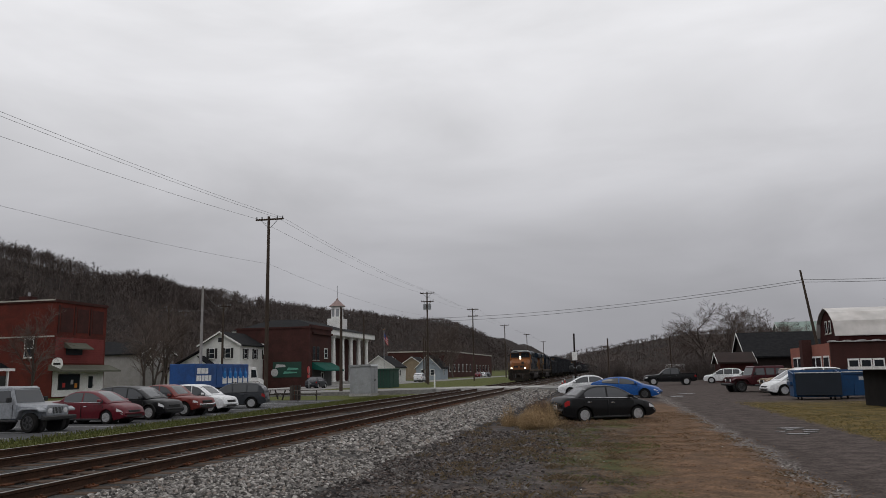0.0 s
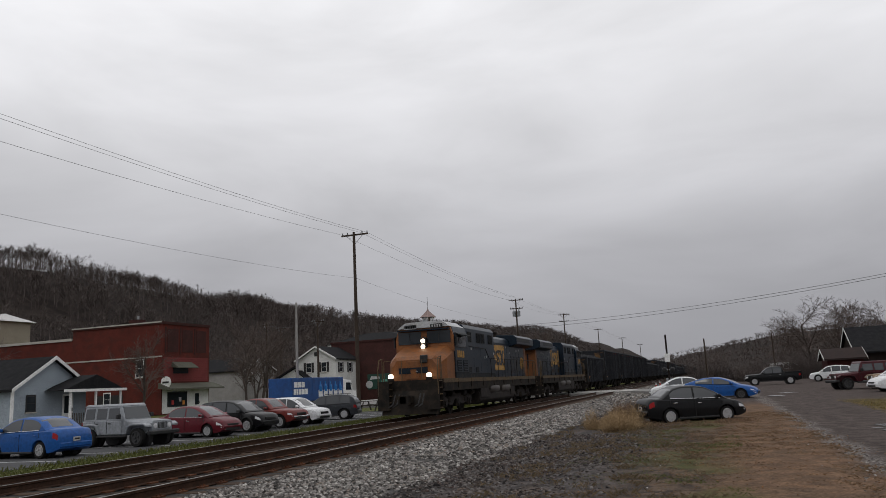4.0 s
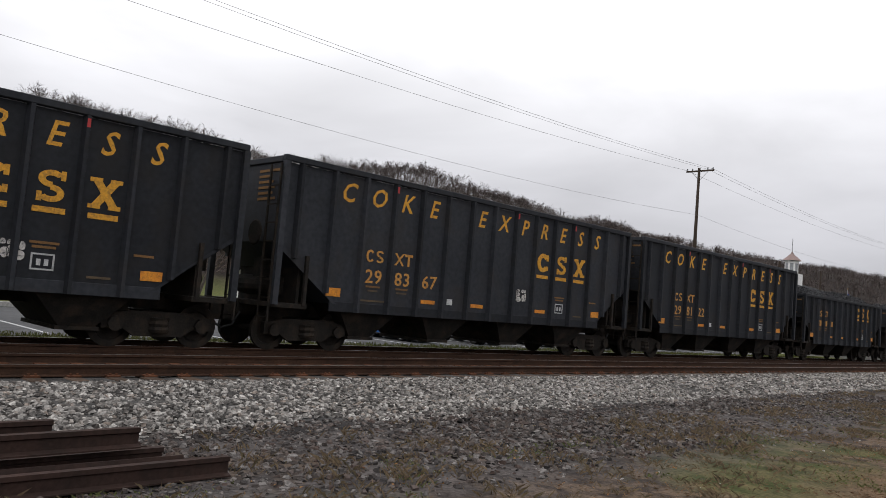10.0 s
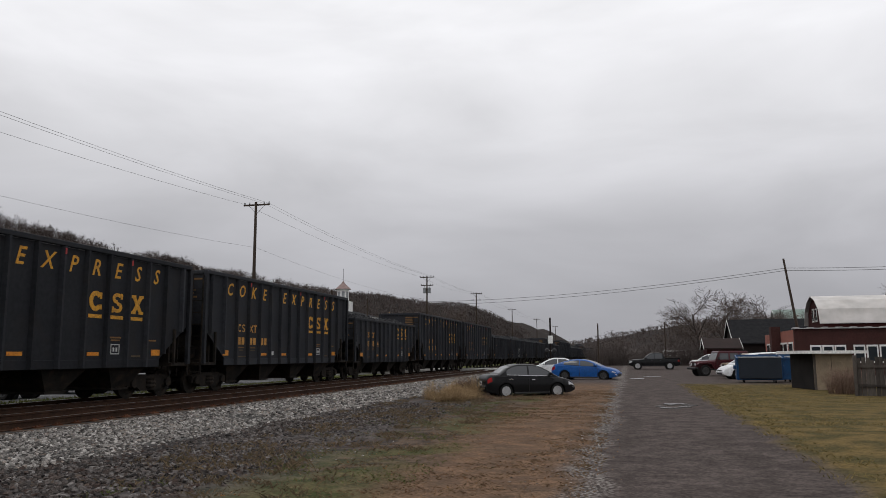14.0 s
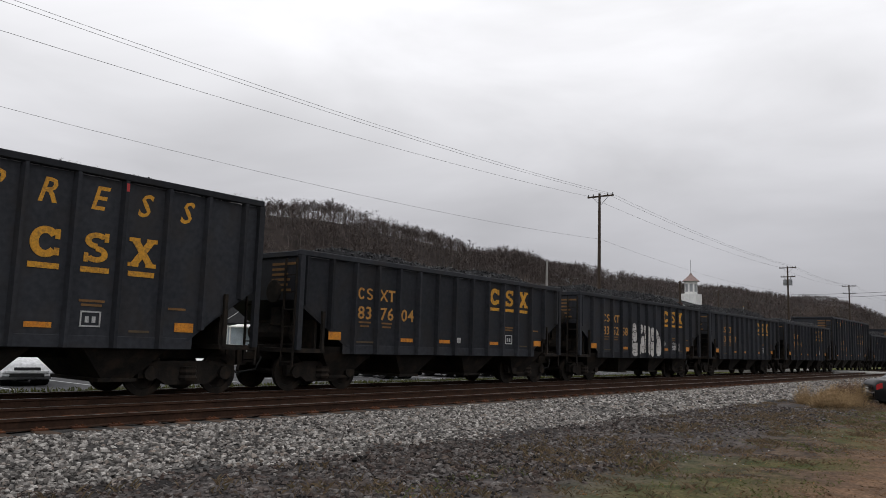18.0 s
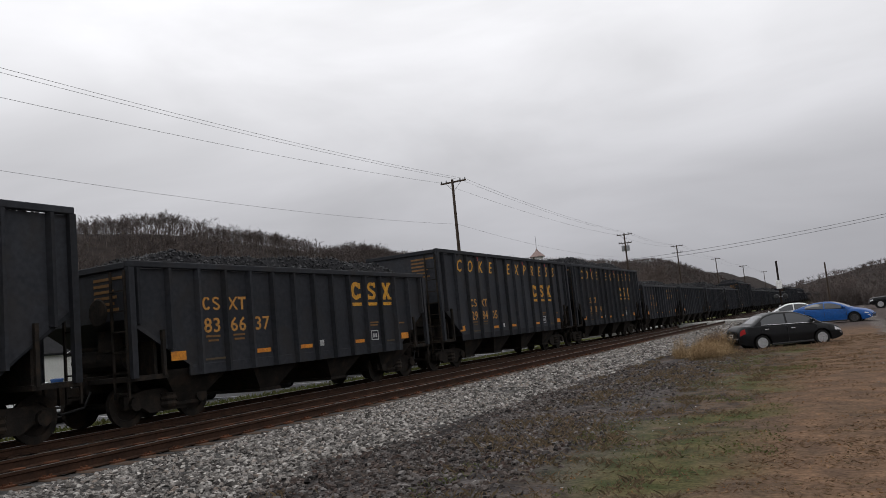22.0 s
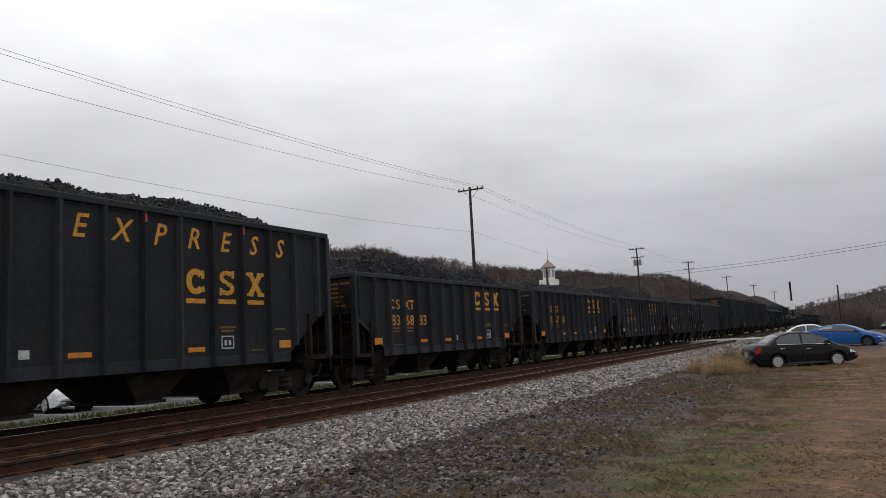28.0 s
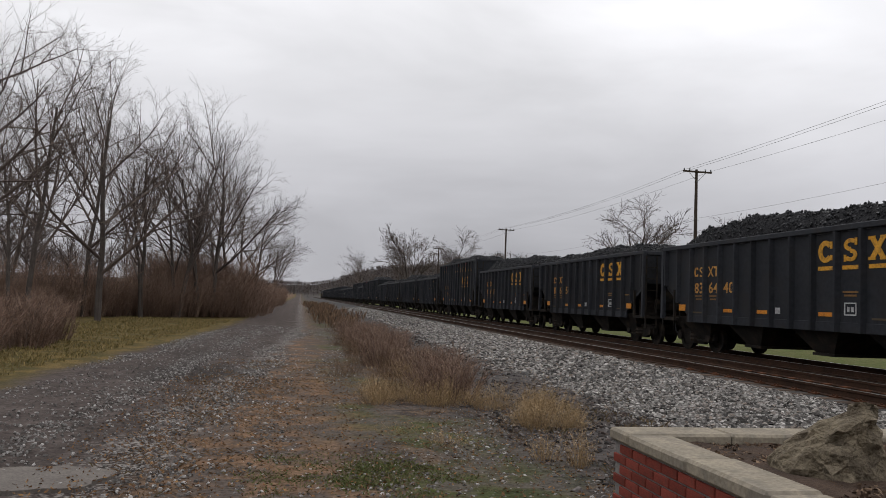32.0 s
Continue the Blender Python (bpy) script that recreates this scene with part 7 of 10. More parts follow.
for y0, y1, z0, z1 in ((-9.1, -8.5, 2.05, 2.55), (-8.4, -7.8, 2.05, 2.55), (-7.7, -7.2, 2.05, 2.55), (-9.2, -8.8, 1.4, 1.9), (-8.7, -8.4, 1.4, 1.9), (-8.3, -7.8, 1.4, 1.9), (-7.7, -7.2, 1.4, 1.9), (-7.1, -6.6, 1.4, 1.9)):
    part("brand_block", Shape().box(1.25, 1.262, y0 + 3.9, y1 + 3.9, z0, z1), WHITE_PAINT, tk)
part("trailer_skirt", Shape().box(-1.1, 1.1, -5.4, 4.6, 0.5, 0.75), BLACK_IRON, tk)
cbn = part("cab", Shape().prism([(4.9, 0.6), (8.6, 0.6), (8.6, 1.35), (7.2, 1.55), (6.8, 2.6), (4.9, 2.75)], -1.15, 1.15), WHITE_PAINT, tk, "white cab", bevel=0.05)
part("side_window", Shape().prism([(5.6, 1.6), (6.9, 1.6), (6.65, 2.35), (5.6, 2.4)], 1.15, 1.16), GLASS, cbn)
for y in (-4.6, -3.4, 3.6, 5.6, 7.7):
    for s in (-1, 1):
        w = part("wheel", Shape().lathe([(0.3, -0.14), (0.5, -0.14), (0.52, 0), (0.5, 0.14), (0.3, 0.14)], 18, "x", (s * 1.0, y, 0.52)), RUBBER, tk)
        part("rim", Shape().lathe([(0.05, -0.1), (0.3, -0.12), (0.3, 0.12), (0.05, 0.1)], 14, "x", (s * 1.0, y, 0.52)), ALLOY, w)

# ---------------------------------------------------------------- poles and wires
TRANSFORMER = surface("transformer_grey", (0.22, 0.23, 0.24), (0.18, 0.19, 0.2), 0.4, 0.6)


def utility_pole(x, y, top, arms=((-0.25, 1.2),), cans=0, turn=0.0, lean=0.0, base=0.0, pale=False):
    p = thing("utility_pole", "weathered wooden utility pole with crossarm and wires" if not pale else "pale weathered utility pole with transformer", "utility pole", pose(x, y, base, 0, lean, turn), "utility poles")
    part("shaft", Shape().tube([(0, 0, -0.5), (0, 0, (top - base) * 0.5), (0, 0, top - base)], [0.17, 0.14, 0.1], 9), PALE_POLE if pale else WOOD_POLE, p, smooth=True)
    for dz, half in arms:
        a = part("crossarm", Shape().box(-half, half, 0.1, 0.2, top - base + dz - 0.06, top - base + dz + 0.06), WOOD_POLE, p)
        for s in (-1, 1):
            part("brace", Shape().tube([(s * half * 0.6, 0.15, top - base + dz - 0.05), (0, 0.12, top - base + dz - 0.75)], 0.02, 5), GALV, a)
            for q in (0.93, 0.55):
                part("insulator", Shape().lathe([(0.03, 0), (0.06, 0.04), (0.04, 0.1), (0.06, 0.14), (0.02, 0.18)], 8, "z", (s * half * q, 0.15, top - base + dz + 0.06)), TRANSFORMER, a)
    for k in range(cans):
        c = part("transformer", Shape().lathe([(0.05, -0.02), (0.26, 0.0), (0.26, 0.8), (0.2, 0.86), (0.05, 0.9)], 12, "z", ((-0.36 if k else 0.36), 0.0, top - base - 2.75)), TRANSFORMER, p, "grey transformer can")
        part("bushing", Shape().cyl(((-0.36 if k else 0.36), 0, top - base - 1.86), ((-0.36 if k else 0.36), 0, top - base - 1.6), 0.04, 6), TRANSFORMER, c)
    return p


LINE = [(-29.8, -215, 13.0), (-29.8, -158, 12.6), (-29.8, -104.8, 12.1), (-30.25, -53.1, 12.1), (-29.5, 1.9, 13.6), (-28.0, 53.8, 13.9), (-30.1, 115.1, 14.2), (-29.1, 150.3, 14.3), (-30.0, 205, 14.2), (-30.0, 262, 14.2), (-30.0, 330, 14.2)]
for k, (x, y, z) in enumerate(LINE):
    utility_pole(x, y, z, arms=((-0.2, 1.15), (-1.5, 1.0)) if k in (6, 7) else ((-0.2, 1.15),) if k != 4 else (), cans=2 if k == 6 else 1 if k == 4 else 0, pale=k == 4, turn=-90 if k == 4 else 0)


def wire(name, p, q, sag, r=0.010):
    pts = [tuple(Vector(p).lerp(Vector(q), s / 14) - Vector((0, 0, sag * 4 * (s / 14) * (1 - s / 14)))) for s in range(15)]
    return tagged(part(name, Shape().tube(pts, r, 4, False), WIRE), "thin dark overhead wire between utility poles", "wire", "overhead wires")


for (x0, y0, z0), (x1, y1, z1) in zip(LINE, LINE[1:]):
    for dx, dz in ((1.07, 0.1), (0.63, 0.1)):
        wire("power_wire", (x0 + dx, y0 + 0.15, z0 - 0.2 + dz), (x1 + dx, y1 + 0.15, z1 - 0.2 + dz), 0.55, 0.009)
    # the third wire drops to the shaft at the pole that has no crossarm
    ends = [(x + (0.1 if y == 1.9 else -1.07), y + 0.15, z - (1.1 if y == 1.9 else 0.1)) for x, y, z in ((x0, y0, z0), (x1, y1, z1))]
    wire("power_wire", *ends, 0.5, 0.009)
    wire("telephone_wire", (x0 + 0.1, y0, z0 - 3.7), (x1 + 0.1, y1, z1 - 3.7), 0.7, 0.007)
# the leaning pole by the yard and the span over the tracks
utility_pole(18.1, 83.8, 11.53, arms=(), lean=-7.0)
for a, z in ((0.0, 0.0), (0.35, 0.5)):
    wire("street_wire", (-30.1, 115.1, 9.6 + z), (16.9, 83.8, 10.2 + z * 0.5), 0.75, 0.022)
    wire("street_wire", (16.9, 83.8, 10.2 + z * 0.5), (52, 70, 10.5 + z * 0.5), 0.8, 0.022)
utility_pole(-27.9, 69.9, 8.2, arms=(), pale=False)
utility_pole(-41.5, 68.0, 10.6, arms=(), pale=True)
utility_pole(-44.6, 128.0, 12.0, arms=())
for x, y, z in ((-50, 88, 10.8), (-62, 95, 11.6), (-70, 112, 12.5), (-46, 178, 10), (-36, 140, 8.5), (-33.5, 128, 7.2)):
    utility_pole(x, y, z, arms=((-0.3, 0.9),) if z > 10 else ())
wire("street_wire", (-50, 88, 10.4), (-41.5, 68, 10.2), 0.5, 0.016)
wire("street_wire", (-62, 95, 11.2), (-50, 88, 10.4), 0.4, 0.016)
lp = thing("street_lamp", "tall street lamp on a grey pole", "street lamp", pose(-38.7, 26.9, 0))
part("pole", Shape().tube([(0, 0, 0), (0, 0, 8.8)], [0.11, 0.07], 10), GALV, lp)
part("arm", Shape().tube([(0, 0, 8.5), (0.5, -0.3, 8.75), (1.1, -0.6, 8.8)], 0.04, 6), GALV, lp)
part("lamp_head", Shape().box(0.9, 1.5, -0.85, -0.6, 8.72, 8.84), GALV, lp, bevel=0.03)
part("second_head", Shape().box(1.1, 1.6, -1.0, -0.75, 7.6, 7.75), GALV, lp, bevel=0.03)

# ---------------------------------------------------------------- parked vehicles
def car_paint(name, c, d=None):
    m = surface(name, c, d or tuple(0.86 * q for q in c), 1.5, 0.38, 0.0, 0.0, tuple(0.7 * q + 0.008 for q in c), 0.35, 0.18, coat=0.12, spec=0.2)
    m.node_tree.nodes["Principled BSDF"].inputs["Coat Roughness"].default_value = 0.06
    return m


CAR_BLACK = car_paint("black_car_paint", (0.0035, 0.0038, 0.0048))
CAR_BLUE = car_paint("blue_car_paint", (0.010, 0.075, 0.27))
CAR_WHITE = car_paint("white_car_paint", (0.66, 0.67, 0.68))
CAR_SILVER = car_paint("grey_silver_car_paint", (0.26, 0.275, 0.295))
CAR_RED = car_paint("dark_red_car_paint", (0.10, 0.008, 0.015))
CAR_BRICK = car_paint("faded_red_truck_paint", (0.14, 0.024, 0.020))
CAR_GREY = car_paint("dark_grey_car_paint", (0.028, 0.031, 0.037))
CAR_MAROON = car_paint("maroon_car_paint", (0.055, 0.010, 0.014))
CAR_TAN = car_paint("tan_car_paint", (0.24, 0.18, 0.125))
# opaque panes; daylight seen through the cabin is put into the grey base
CAR_GLASS = glass("car_glass", (0.045, 0.049, 0.054), 0.04, 0.6)

# Side outlines, x forward in metres. length, width, sill, wheel radius, axles; shoulder line; roof line from
# the foot of the windscreen to the foot of the rear window; spans of the side windows; how upright the sides stand
CAR_FORMS = {
    "sedan": dict(L=4.31, W=1.72, sill=0.20, wr=0.31, axles=(1.24, -1.24), top=((-2.155, 0.70), (-2.12, 0.93), (-1.95, 1.03), (-1.6, 1.04), (-0.6, 1.0), (0.9, 0.96), (1.3, 0.93), (1.75, 0.84), (2.02, 0.72), (2.13, 0.58), (2.155, 0.45)), roof=((1.3, 0.95), (0.74, 1.28), (0.34, 1.45), (-0.05, 1.5), (-0.62, 1.5), (-1.02, 1.4), (-1.56, 1.03)), panes=((1.0, -0.12), (-0.2, -1.2)), upright=0.76),
    "hatch": dict(L=4.45, W=1.76, sill=0.18, wr=0.31, axles=(1.3, -1.3), top=((-2.22, 0.66), (-2.18, 0.92), (-2.0, 1.03), (-1.6, 1.04), (-0.5, 0.97), (0.8, 0.91), (1.2, 0.87), (1.75, 0.76), (2.08, 0.64), (2.2, 0.5), (2.225, 0.4)), roof=((1.15, 0.9), (0.6, 1.18), (0.15, 1.33), (-0.35, 1.38), (-0.9, 1.35), (-1.5, 1.2), (-2.0, 1.04)), panes=((0.86, -0.25), (-0.33, -1.35)), upright=0.72),
    "suv": dict(L=4.55, W=1.84, sill=0.25, wr=0.36, axles=(1.36, -1.34), top=((-2.275, 0.62), (-2.25, 0.95), (-2.15, 1.08), (-1.5, 1.09), (-0.5, 1.06), (0.9, 1.04), (1.25, 1.02), (1.9, 0.95), (2.15, 0.86), (2.25, 0.68), (2.275, 0.5)), roof=((1.22, 1.05), (0.78, 1.36), (0.42, 1.58), (0.0, 1.68), (-0.9, 1.7), (-1.7, 1.64), (-2.0, 1.45), (-2.2, 1.12)), panes=((0.95, -0.02), (-0.1, -0.98), (-1.06, -1.78)), upright=0.8),
    "pickup": dict(L=5.4, W=1.95, sill=0.36, wr=0.39, axles=(1.75, -1.6), top=((-2.7, 0.62), (-2.69, 1.12), (-2.6, 1.17), (-1.0, 1.17), (-0.6, 1.14), (0.9, 1.12), (1.3, 1.11), (2.2, 1.06), (2.58, 0.98), (2.68, 0.78), (2.7, 0.55)), roof=((1.12, 1.14), (0.78, 1.46), (0.5, 1.68), (0.15, 1.78), (-0.5, 1.79), (-0.92, 1.72), (-1.08, 1.18)), panes=((0.88, 0.02), (-0.06, -0.86)), upright=0.82),
    "van": dict(L=5.05, W=1.96, sill=0.20, wr=0.34, axles=(1.55, -1.5), top=((-2.525, 0.6), (-2.5, 0.98), (-2.4, 1.08), (-1.2, 1.07), (0.5, 1.03), (1.4, 0.98), (1.8, 0.92), (2.25, 0.8), (2.45, 0.66), (2.525, 0.45)), roof=((1.75, 0.96), (1.2, 1.3), (0.7, 1.6), (0.2, 1.72), (-0.8, 1.77), (-1.9, 1.74), (-2.25, 1.6), (-2.46, 1.1)), panes=((1.35, 0.25), (0.16, -1.0), (-1.1, -2.1)), upright=0.82),
}
WHEELS = {}
LOT_Z = -0.1


def wheel_meshes(r, rim):
    key = (r, rim.name)
    if key not in WHEELS:
        tyre = Shape().lathe([(r * 0.6, 0.02), (r * 0.66, -0.10), (r * 0.94, -0.105), (r, -0.07), (r, 0.07), (r * 0.94, 0.105), (r * 0.66, 0.10), (r * 0.64, 0.045)], 22, "y")
        disc = Shape().lathe([(r * 0.57, 0.03), (r * 0.68, 0.03), (r * 0.68, 0.104), (r * 0.6, 0.108), (r * 0.57, 0.06)], 22, "y")
        for k in range(5):
            a = 2 * math.pi * k / 5
            p = Vector((math.cos(a), 0, math.sin(a)))
            q = Vector((-math.sin(a), 0, math.cos(a))) * r * 0.115
            y0, y1 = Vector((0, 0.07, 0)), Vector((0, 0.1, 0))
            i, o = p * r * 0.15, p * r * 0.6
            disc.hexa([i - q + y0, i + q + y0, o + q * 0.7 + y0, o - q * 0.7 + y0], [i - q + y1, i + q + y1, o + q * 0.7 + y1, o - q * 0.7 + y1])
        WHEELS[key] = (shaped("wheel", tyre, RUBBER, True), shaped("rim", disc, rim, True))
    return WHEELS[key]


def flowing(points, blur=0.1):
    """A smooth curve through outline points: z for any x."""
    xs, zs = zip(*sorted(points))
    grid = np.arange(xs[0], xs[-1] + 0.005, 0.01)
    v = np.interp(grid, xs, zs)
    n = int(blur / 0.01) | 1
    soft = np.convolve(np.pad(v, n // 2, mode="edge"), np.ones(n) / n, "valid")
    return lambda x: float(np.interp(x, grid, soft[: len(grid)]))


def vehicle(kind, name, label, paint, x, y, heading, category="car", rim=ALLOY, z=0.02, scale=1.0, top_paint=None, cladding=False, rack=False):
    """A car with a lofted body cut by its wheel arches, a glazed cabin, lamps, mirrors, handles and wheels."""
    F = CAR_FORMS[kind]
    L, W, sill, wr = F["L"], F["W"], F["sill"], F["wr"]
    t = thing(name, label, category, pose(x, y, z, 0, 0, heading) @ Matrix.Scale(scale, 4), "parked vehicles")
    h, bed = W / 2, kind == "pickup"
    top, roof = flowing(F["top"], 0.12), flowing(F["roof"], 0.18)
    ar = wr * 1.2

    def half(u):
        """Half width along the car: drawn in at both ends."""
        e = max(0.0, (abs(u) - (L / 2 - 0.75)) / 0.75)
        return h * (1 - 0.17 * e ** 2.6)

    def lower(u):
        e = max(0.0, (abs(u) - (L / 2 - 0.5)) / 0.5)
        return sill + 0.14 * e ** 2

    def arch(u):
        v = lower(u)
        for ax in F["axles"]:
            if abs(u - ax) < ar:
                v = max(v, wr + math.sqrt(ar * ar - (u - ax) ** 2) * 0.98)
        return v

    us = sorted({round(-L / 2 + L * k / 34, 4) for k in range(35)} | {round(ax + ar * math.cos(math.pi * k / 12) * 0.999, 4) for ax in F["axles"] for k in range(13)} | {round(q * (L / 2 - e), 4) for q in (-1, 1) for e in (0.02, 0.06, 0.16)}, reverse=True)
    rings = []
    for u in us:
        w, zb, za, zt = half(u), lower(u), arch(u), top(u)
        za = min(za, zt - 0.12)
        mid = max(za + 0.02, zb + (zt - zb) * 0.55)
        right = [(w * 0.70, zb), (w * 0.70, za), (w * 0.975, za), (w, max(za + 0.01, min(mid, zb + 0.3))), (w, mid), (w * 0.965, zt - 0.07), (w * 0.9, zt - 0.015), (w * 0.5, zt + 0.025)]
        rings.append([(u, -a, b) for a, b in right[::-1]] + [(u, a, b) for a, b in right])
    body = part("body", Shape().loft([r[::-1] for r in rings]), paint, t, smooth=True)
    # cabin
    r0, r1 = F["roof"][0][0], F["roof"][-1][0]
    up = F["upright"]
    foot, head = h * 0.93, h * up
    high = max(q for _, q in F["roof"])

    def side(u, zz):
        k = min(1.0, max(0.0, (zz - (top(u) - 0.04)) / (high - top(u) + 0.04)))
        return foot + (head - foot) * k ** 1.15

    crings = []
    n = 26
    for k in range(n + 1):
        u = r0 + (r1 - r0) * k / n
        zr, zb = max(roof(u), top(u) - 0.02), top(u) - 0.06
        pr = [(side(u, zb + (zr - 0.05 - zb) * q), zb + (zr - 0.05 - zb) * q) for q in (0.0, 0.5, 1.0)]
        ws = pr[-1][0]
        pr += [(ws * 0.94, zr - 0.012), (ws * 0.6, zr + 0.012)]
        crings.append([(u, -a, b) for a, b in pr[::-1]] + [(u, a, b) for a, b in pr])
    cabin = part("cabin", Shape().loft([r[::-1] for r in crings]), top_paint or paint, t, smooth=True)
    for name_, u0, u1 in (("windscreen", r0 - 0.1, None), ("rear_window", r1 + 0.1, None)):
        front = name_ == "windscreen"
        span = [u0 + (-1 if front else 1) * (abs(F["roof"][2][0] - r0) * 0.96 if front else abs(F["roof"][-2][0] - r1) * 0.98 - 0.06) * q / 6 for q in range(7)]
        pane = Shape()
        pts = []
        for u in span:
            zr = roof(u)
            w = side(u, zr - 0.05) * 0.88
            pts.append([(u, w * v, zr + 0.022 - 0.03 * abs(v) ** 3) for v in (-1, -0.6, -0.2, 0.2, 0.6, 1)])
        pane.grid(6, 7, lambda i, j: pts[j][i] if front else pts[j][5 - i])
        part(name_, pane, CAR_GLASS, cabin, smooth=True)
    for s in (-1, 1):
        for u0, u1 in F["panes"]:
            pane, cols = Shape(), []
            for q in range(9):
                u = u0 + (u1 - u0) * q / 8
                zlo = top(u) + 0.015
                zhi = max(zlo + 0.01, min(roof(u) - 0.07, high - 0.075))
                cols.append([(u, s * (side(u, zlo + (zhi - zlo) * v) + 0.008), zlo + (zhi - zlo) * v) for v in (0, 0.5, 1)])
            pane.grid(3, 9, lambda i, j: cols[j][i if s < 0 else 2 - i])
            part("side_window", pane, CAR_GLASS, cabin)
        strip = [(u, s * (side(u, top(u)) + 0.012), top(u) + 0.002) for u in [F["panes"][0][0] + (F["panes"][-1][1] - F["panes"][0][0]) * q / 8 for q in range(9)]]
        part("window_strip", Shape().tube(strip, 0.011, 4), CHROME if cladding is False and kind == "sedan" else BLACK_TRIM, cabin)
        for u0, u1 in F["panes"][:2]:
            hu = u1 + 0.2
            part("door_handle", Shape().box(hu - 0.1, hu + 0.08, s * half(hu) - 0.012, s * half(hu) + 0.028, top(hu) - 0.2, top(hu) - 0.165), CHROME if paint in (CAR_BLACK, CAR_RED) else paint, body, bevel=0.008)
            for du in (u1 - 0.03,):
                part("door_seam", Shape().box(du - 0.006, du + 0.006, s * half(du) - 0.02, s * half(du) + 0.002, arch(du) + 0.08, top(du) - 0.1), BLACK_TRIM, body)
        du = F["panes"][0][0] + 0.06
        part("door_seam", Shape().box(du - 0.006, du + 0.006, s * half(du) - 0.02, s * half(du) + 0.002, arch(du) + 0.1, top(du) - 0.1), BLACK_TRIM, body)
        mu = F["panes"][0][0] - 0.12
        part("mirror", Shape().hexa([(mu - 0.05, s * (h * 0.92 + 0.11) - 0.11, top(mu) + 0.02), (mu + 0.12, s * (h * 0.92 + 0.11) - 0.1, top(mu) + 0.03), (mu + 0.12, s * (h * 0.92 + 0.11) + 0.1, top(mu) + 0.05), (mu - 0.05, s * (h * 0.92 + 0.11) + 0.11, top(mu) + 0.04)], [(mu - 0.05, s * (h * 0.92 + 0.11) - 0.11, top(mu) + 0.17), (mu + 0.08, s * (h * 0.92 + 0.11) - 0.1, top(mu) + 0.15), (mu + 0.08, s * (h * 0.92 + 0.11) + 0.1, top(mu) + 0.15), (mu - 0.05, s * (h * 0.92 + 0.11) + 0.11, top(mu) + 0.17)]), paint if not cladding else BLACK_TRIM, t, bevel=0.03)
        # lamps wrap round the corners of the body
        for lamp, sign, m_, zc, hh, run in (("headlight", 1, CLEAR_LAMP, None, 0.075, 0.34), ("tail_light", -1, TAIL_RED, None, 0.11, 0.24)):
            cols = []
            for q in range(7):
                u = sign * (L / 2 - 0.03 - run * q / 6)
                zz = top(u) - (0.17 if sign > 0 else 0.2) - (0.02 if bed else 0)
                cols.append([(u + sign * 0.012, s * (half(u) * (0.985 if q else 0.72) + 0.006), zz - hh), (u + sign * 0.012, s * (half(u) * (0.97 if q else 0.72) + 0.006), zz + hh * 0.8)])
            lens = Shape().grid(2, 7, lambda i, j: cols[j][i] if s * sign > 0 else cols[j][1 - i])
            back = [[(p_[0] - sign * 0.03, p_[1] - s * 0.05, p_[2]) for p_ in c_] for c_ in cols]
            lens.grid(2, 7, lambda i, j: back[j][i])
            part(lamp, lens, m_, t, smooth=True)
        tyre, disc = wheel_meshes(wr, rim)
        for wx in F["axles"]:
            wheel = part("wheel", tyre, None, t, at=pose(wx, s * (h - 0.13), wr, 0, 0, 0 if s > 0 else 180))
            part("rim", disc, None, wheel)
            part("wheel_well", Shape().cyl((wx, s * h * 0.45, wr), (wx, s * h * 0.71, wr), ar * 1.02, 18), BLACK_TRIM, t)
            if cladding:
                part("arch_trim", Shape().tube([(wx + ar * math.cos(a_), s * (h + 0.004), wr + ar * math.sin(a_)) for a_ in [math.pi * (0.02 + 0.96 * k / 12) for k in range(13)]], 0.035, 5), BLACK_TRIM, t)
        ax0, ax1 = F["axles"]
        part("sill", Shape().box(ax1 + ar, ax0 - ar, s * h * 0.955 - 0.06, s * h * 0.955 + 0.045, sill - 0.02, sill + (0.2 if cladding else 0.06)), BLACK_TRIM, t, bevel=0.02)
    part("grille", Shape().box(L / 2 - 0.10, L / 2 + 0.012, -h * 0.45, h * 0.45, top(L / 2 - 0.1) - 0.2, top(L / 2 - 0.1) - 0.06), BLACK_TRIM, t, bevel=0.012)
    part("lower_grille", Shape().box(L / 2 - 0.10, L / 2 + 0.006, -h * 0.6, h * 0.6, sill + 0.1, sill + 0.22), BLACK_TRIM, t, bevel=0.012)
    trim = BLACK_TRIM if cladding else CHROME if bed else paint
    part("front_bumper", Shape().box(L / 2 - 0.16, L / 2 + 0.03, -h * 0.78, h * 0.78, sill + 0.2, sill + 0.34), trim, t, bevel=0.045)
    part("rear_bumper", Shape().box(-L / 2 - 0.04, -L / 2 + 0.16, -h * 0.8, h * 0.8, sill + 0.16, sill + 0.36), trim, t, bevel=0.045)
    plate = part("number_plate", Shape().box(-L / 2 - 0.055, -L / 2 - 0.03, -0.15, 0.15, sill + 0.38, sill + 0.53), WHITE_MARK, t)
    part("plate_bar", Shape().box(-L / 2 - 0.058, -L / 2 - 0.055, -0.11, 0.11, sill + 0.425, sill + 0.485), BLACK_TRIM, plate)
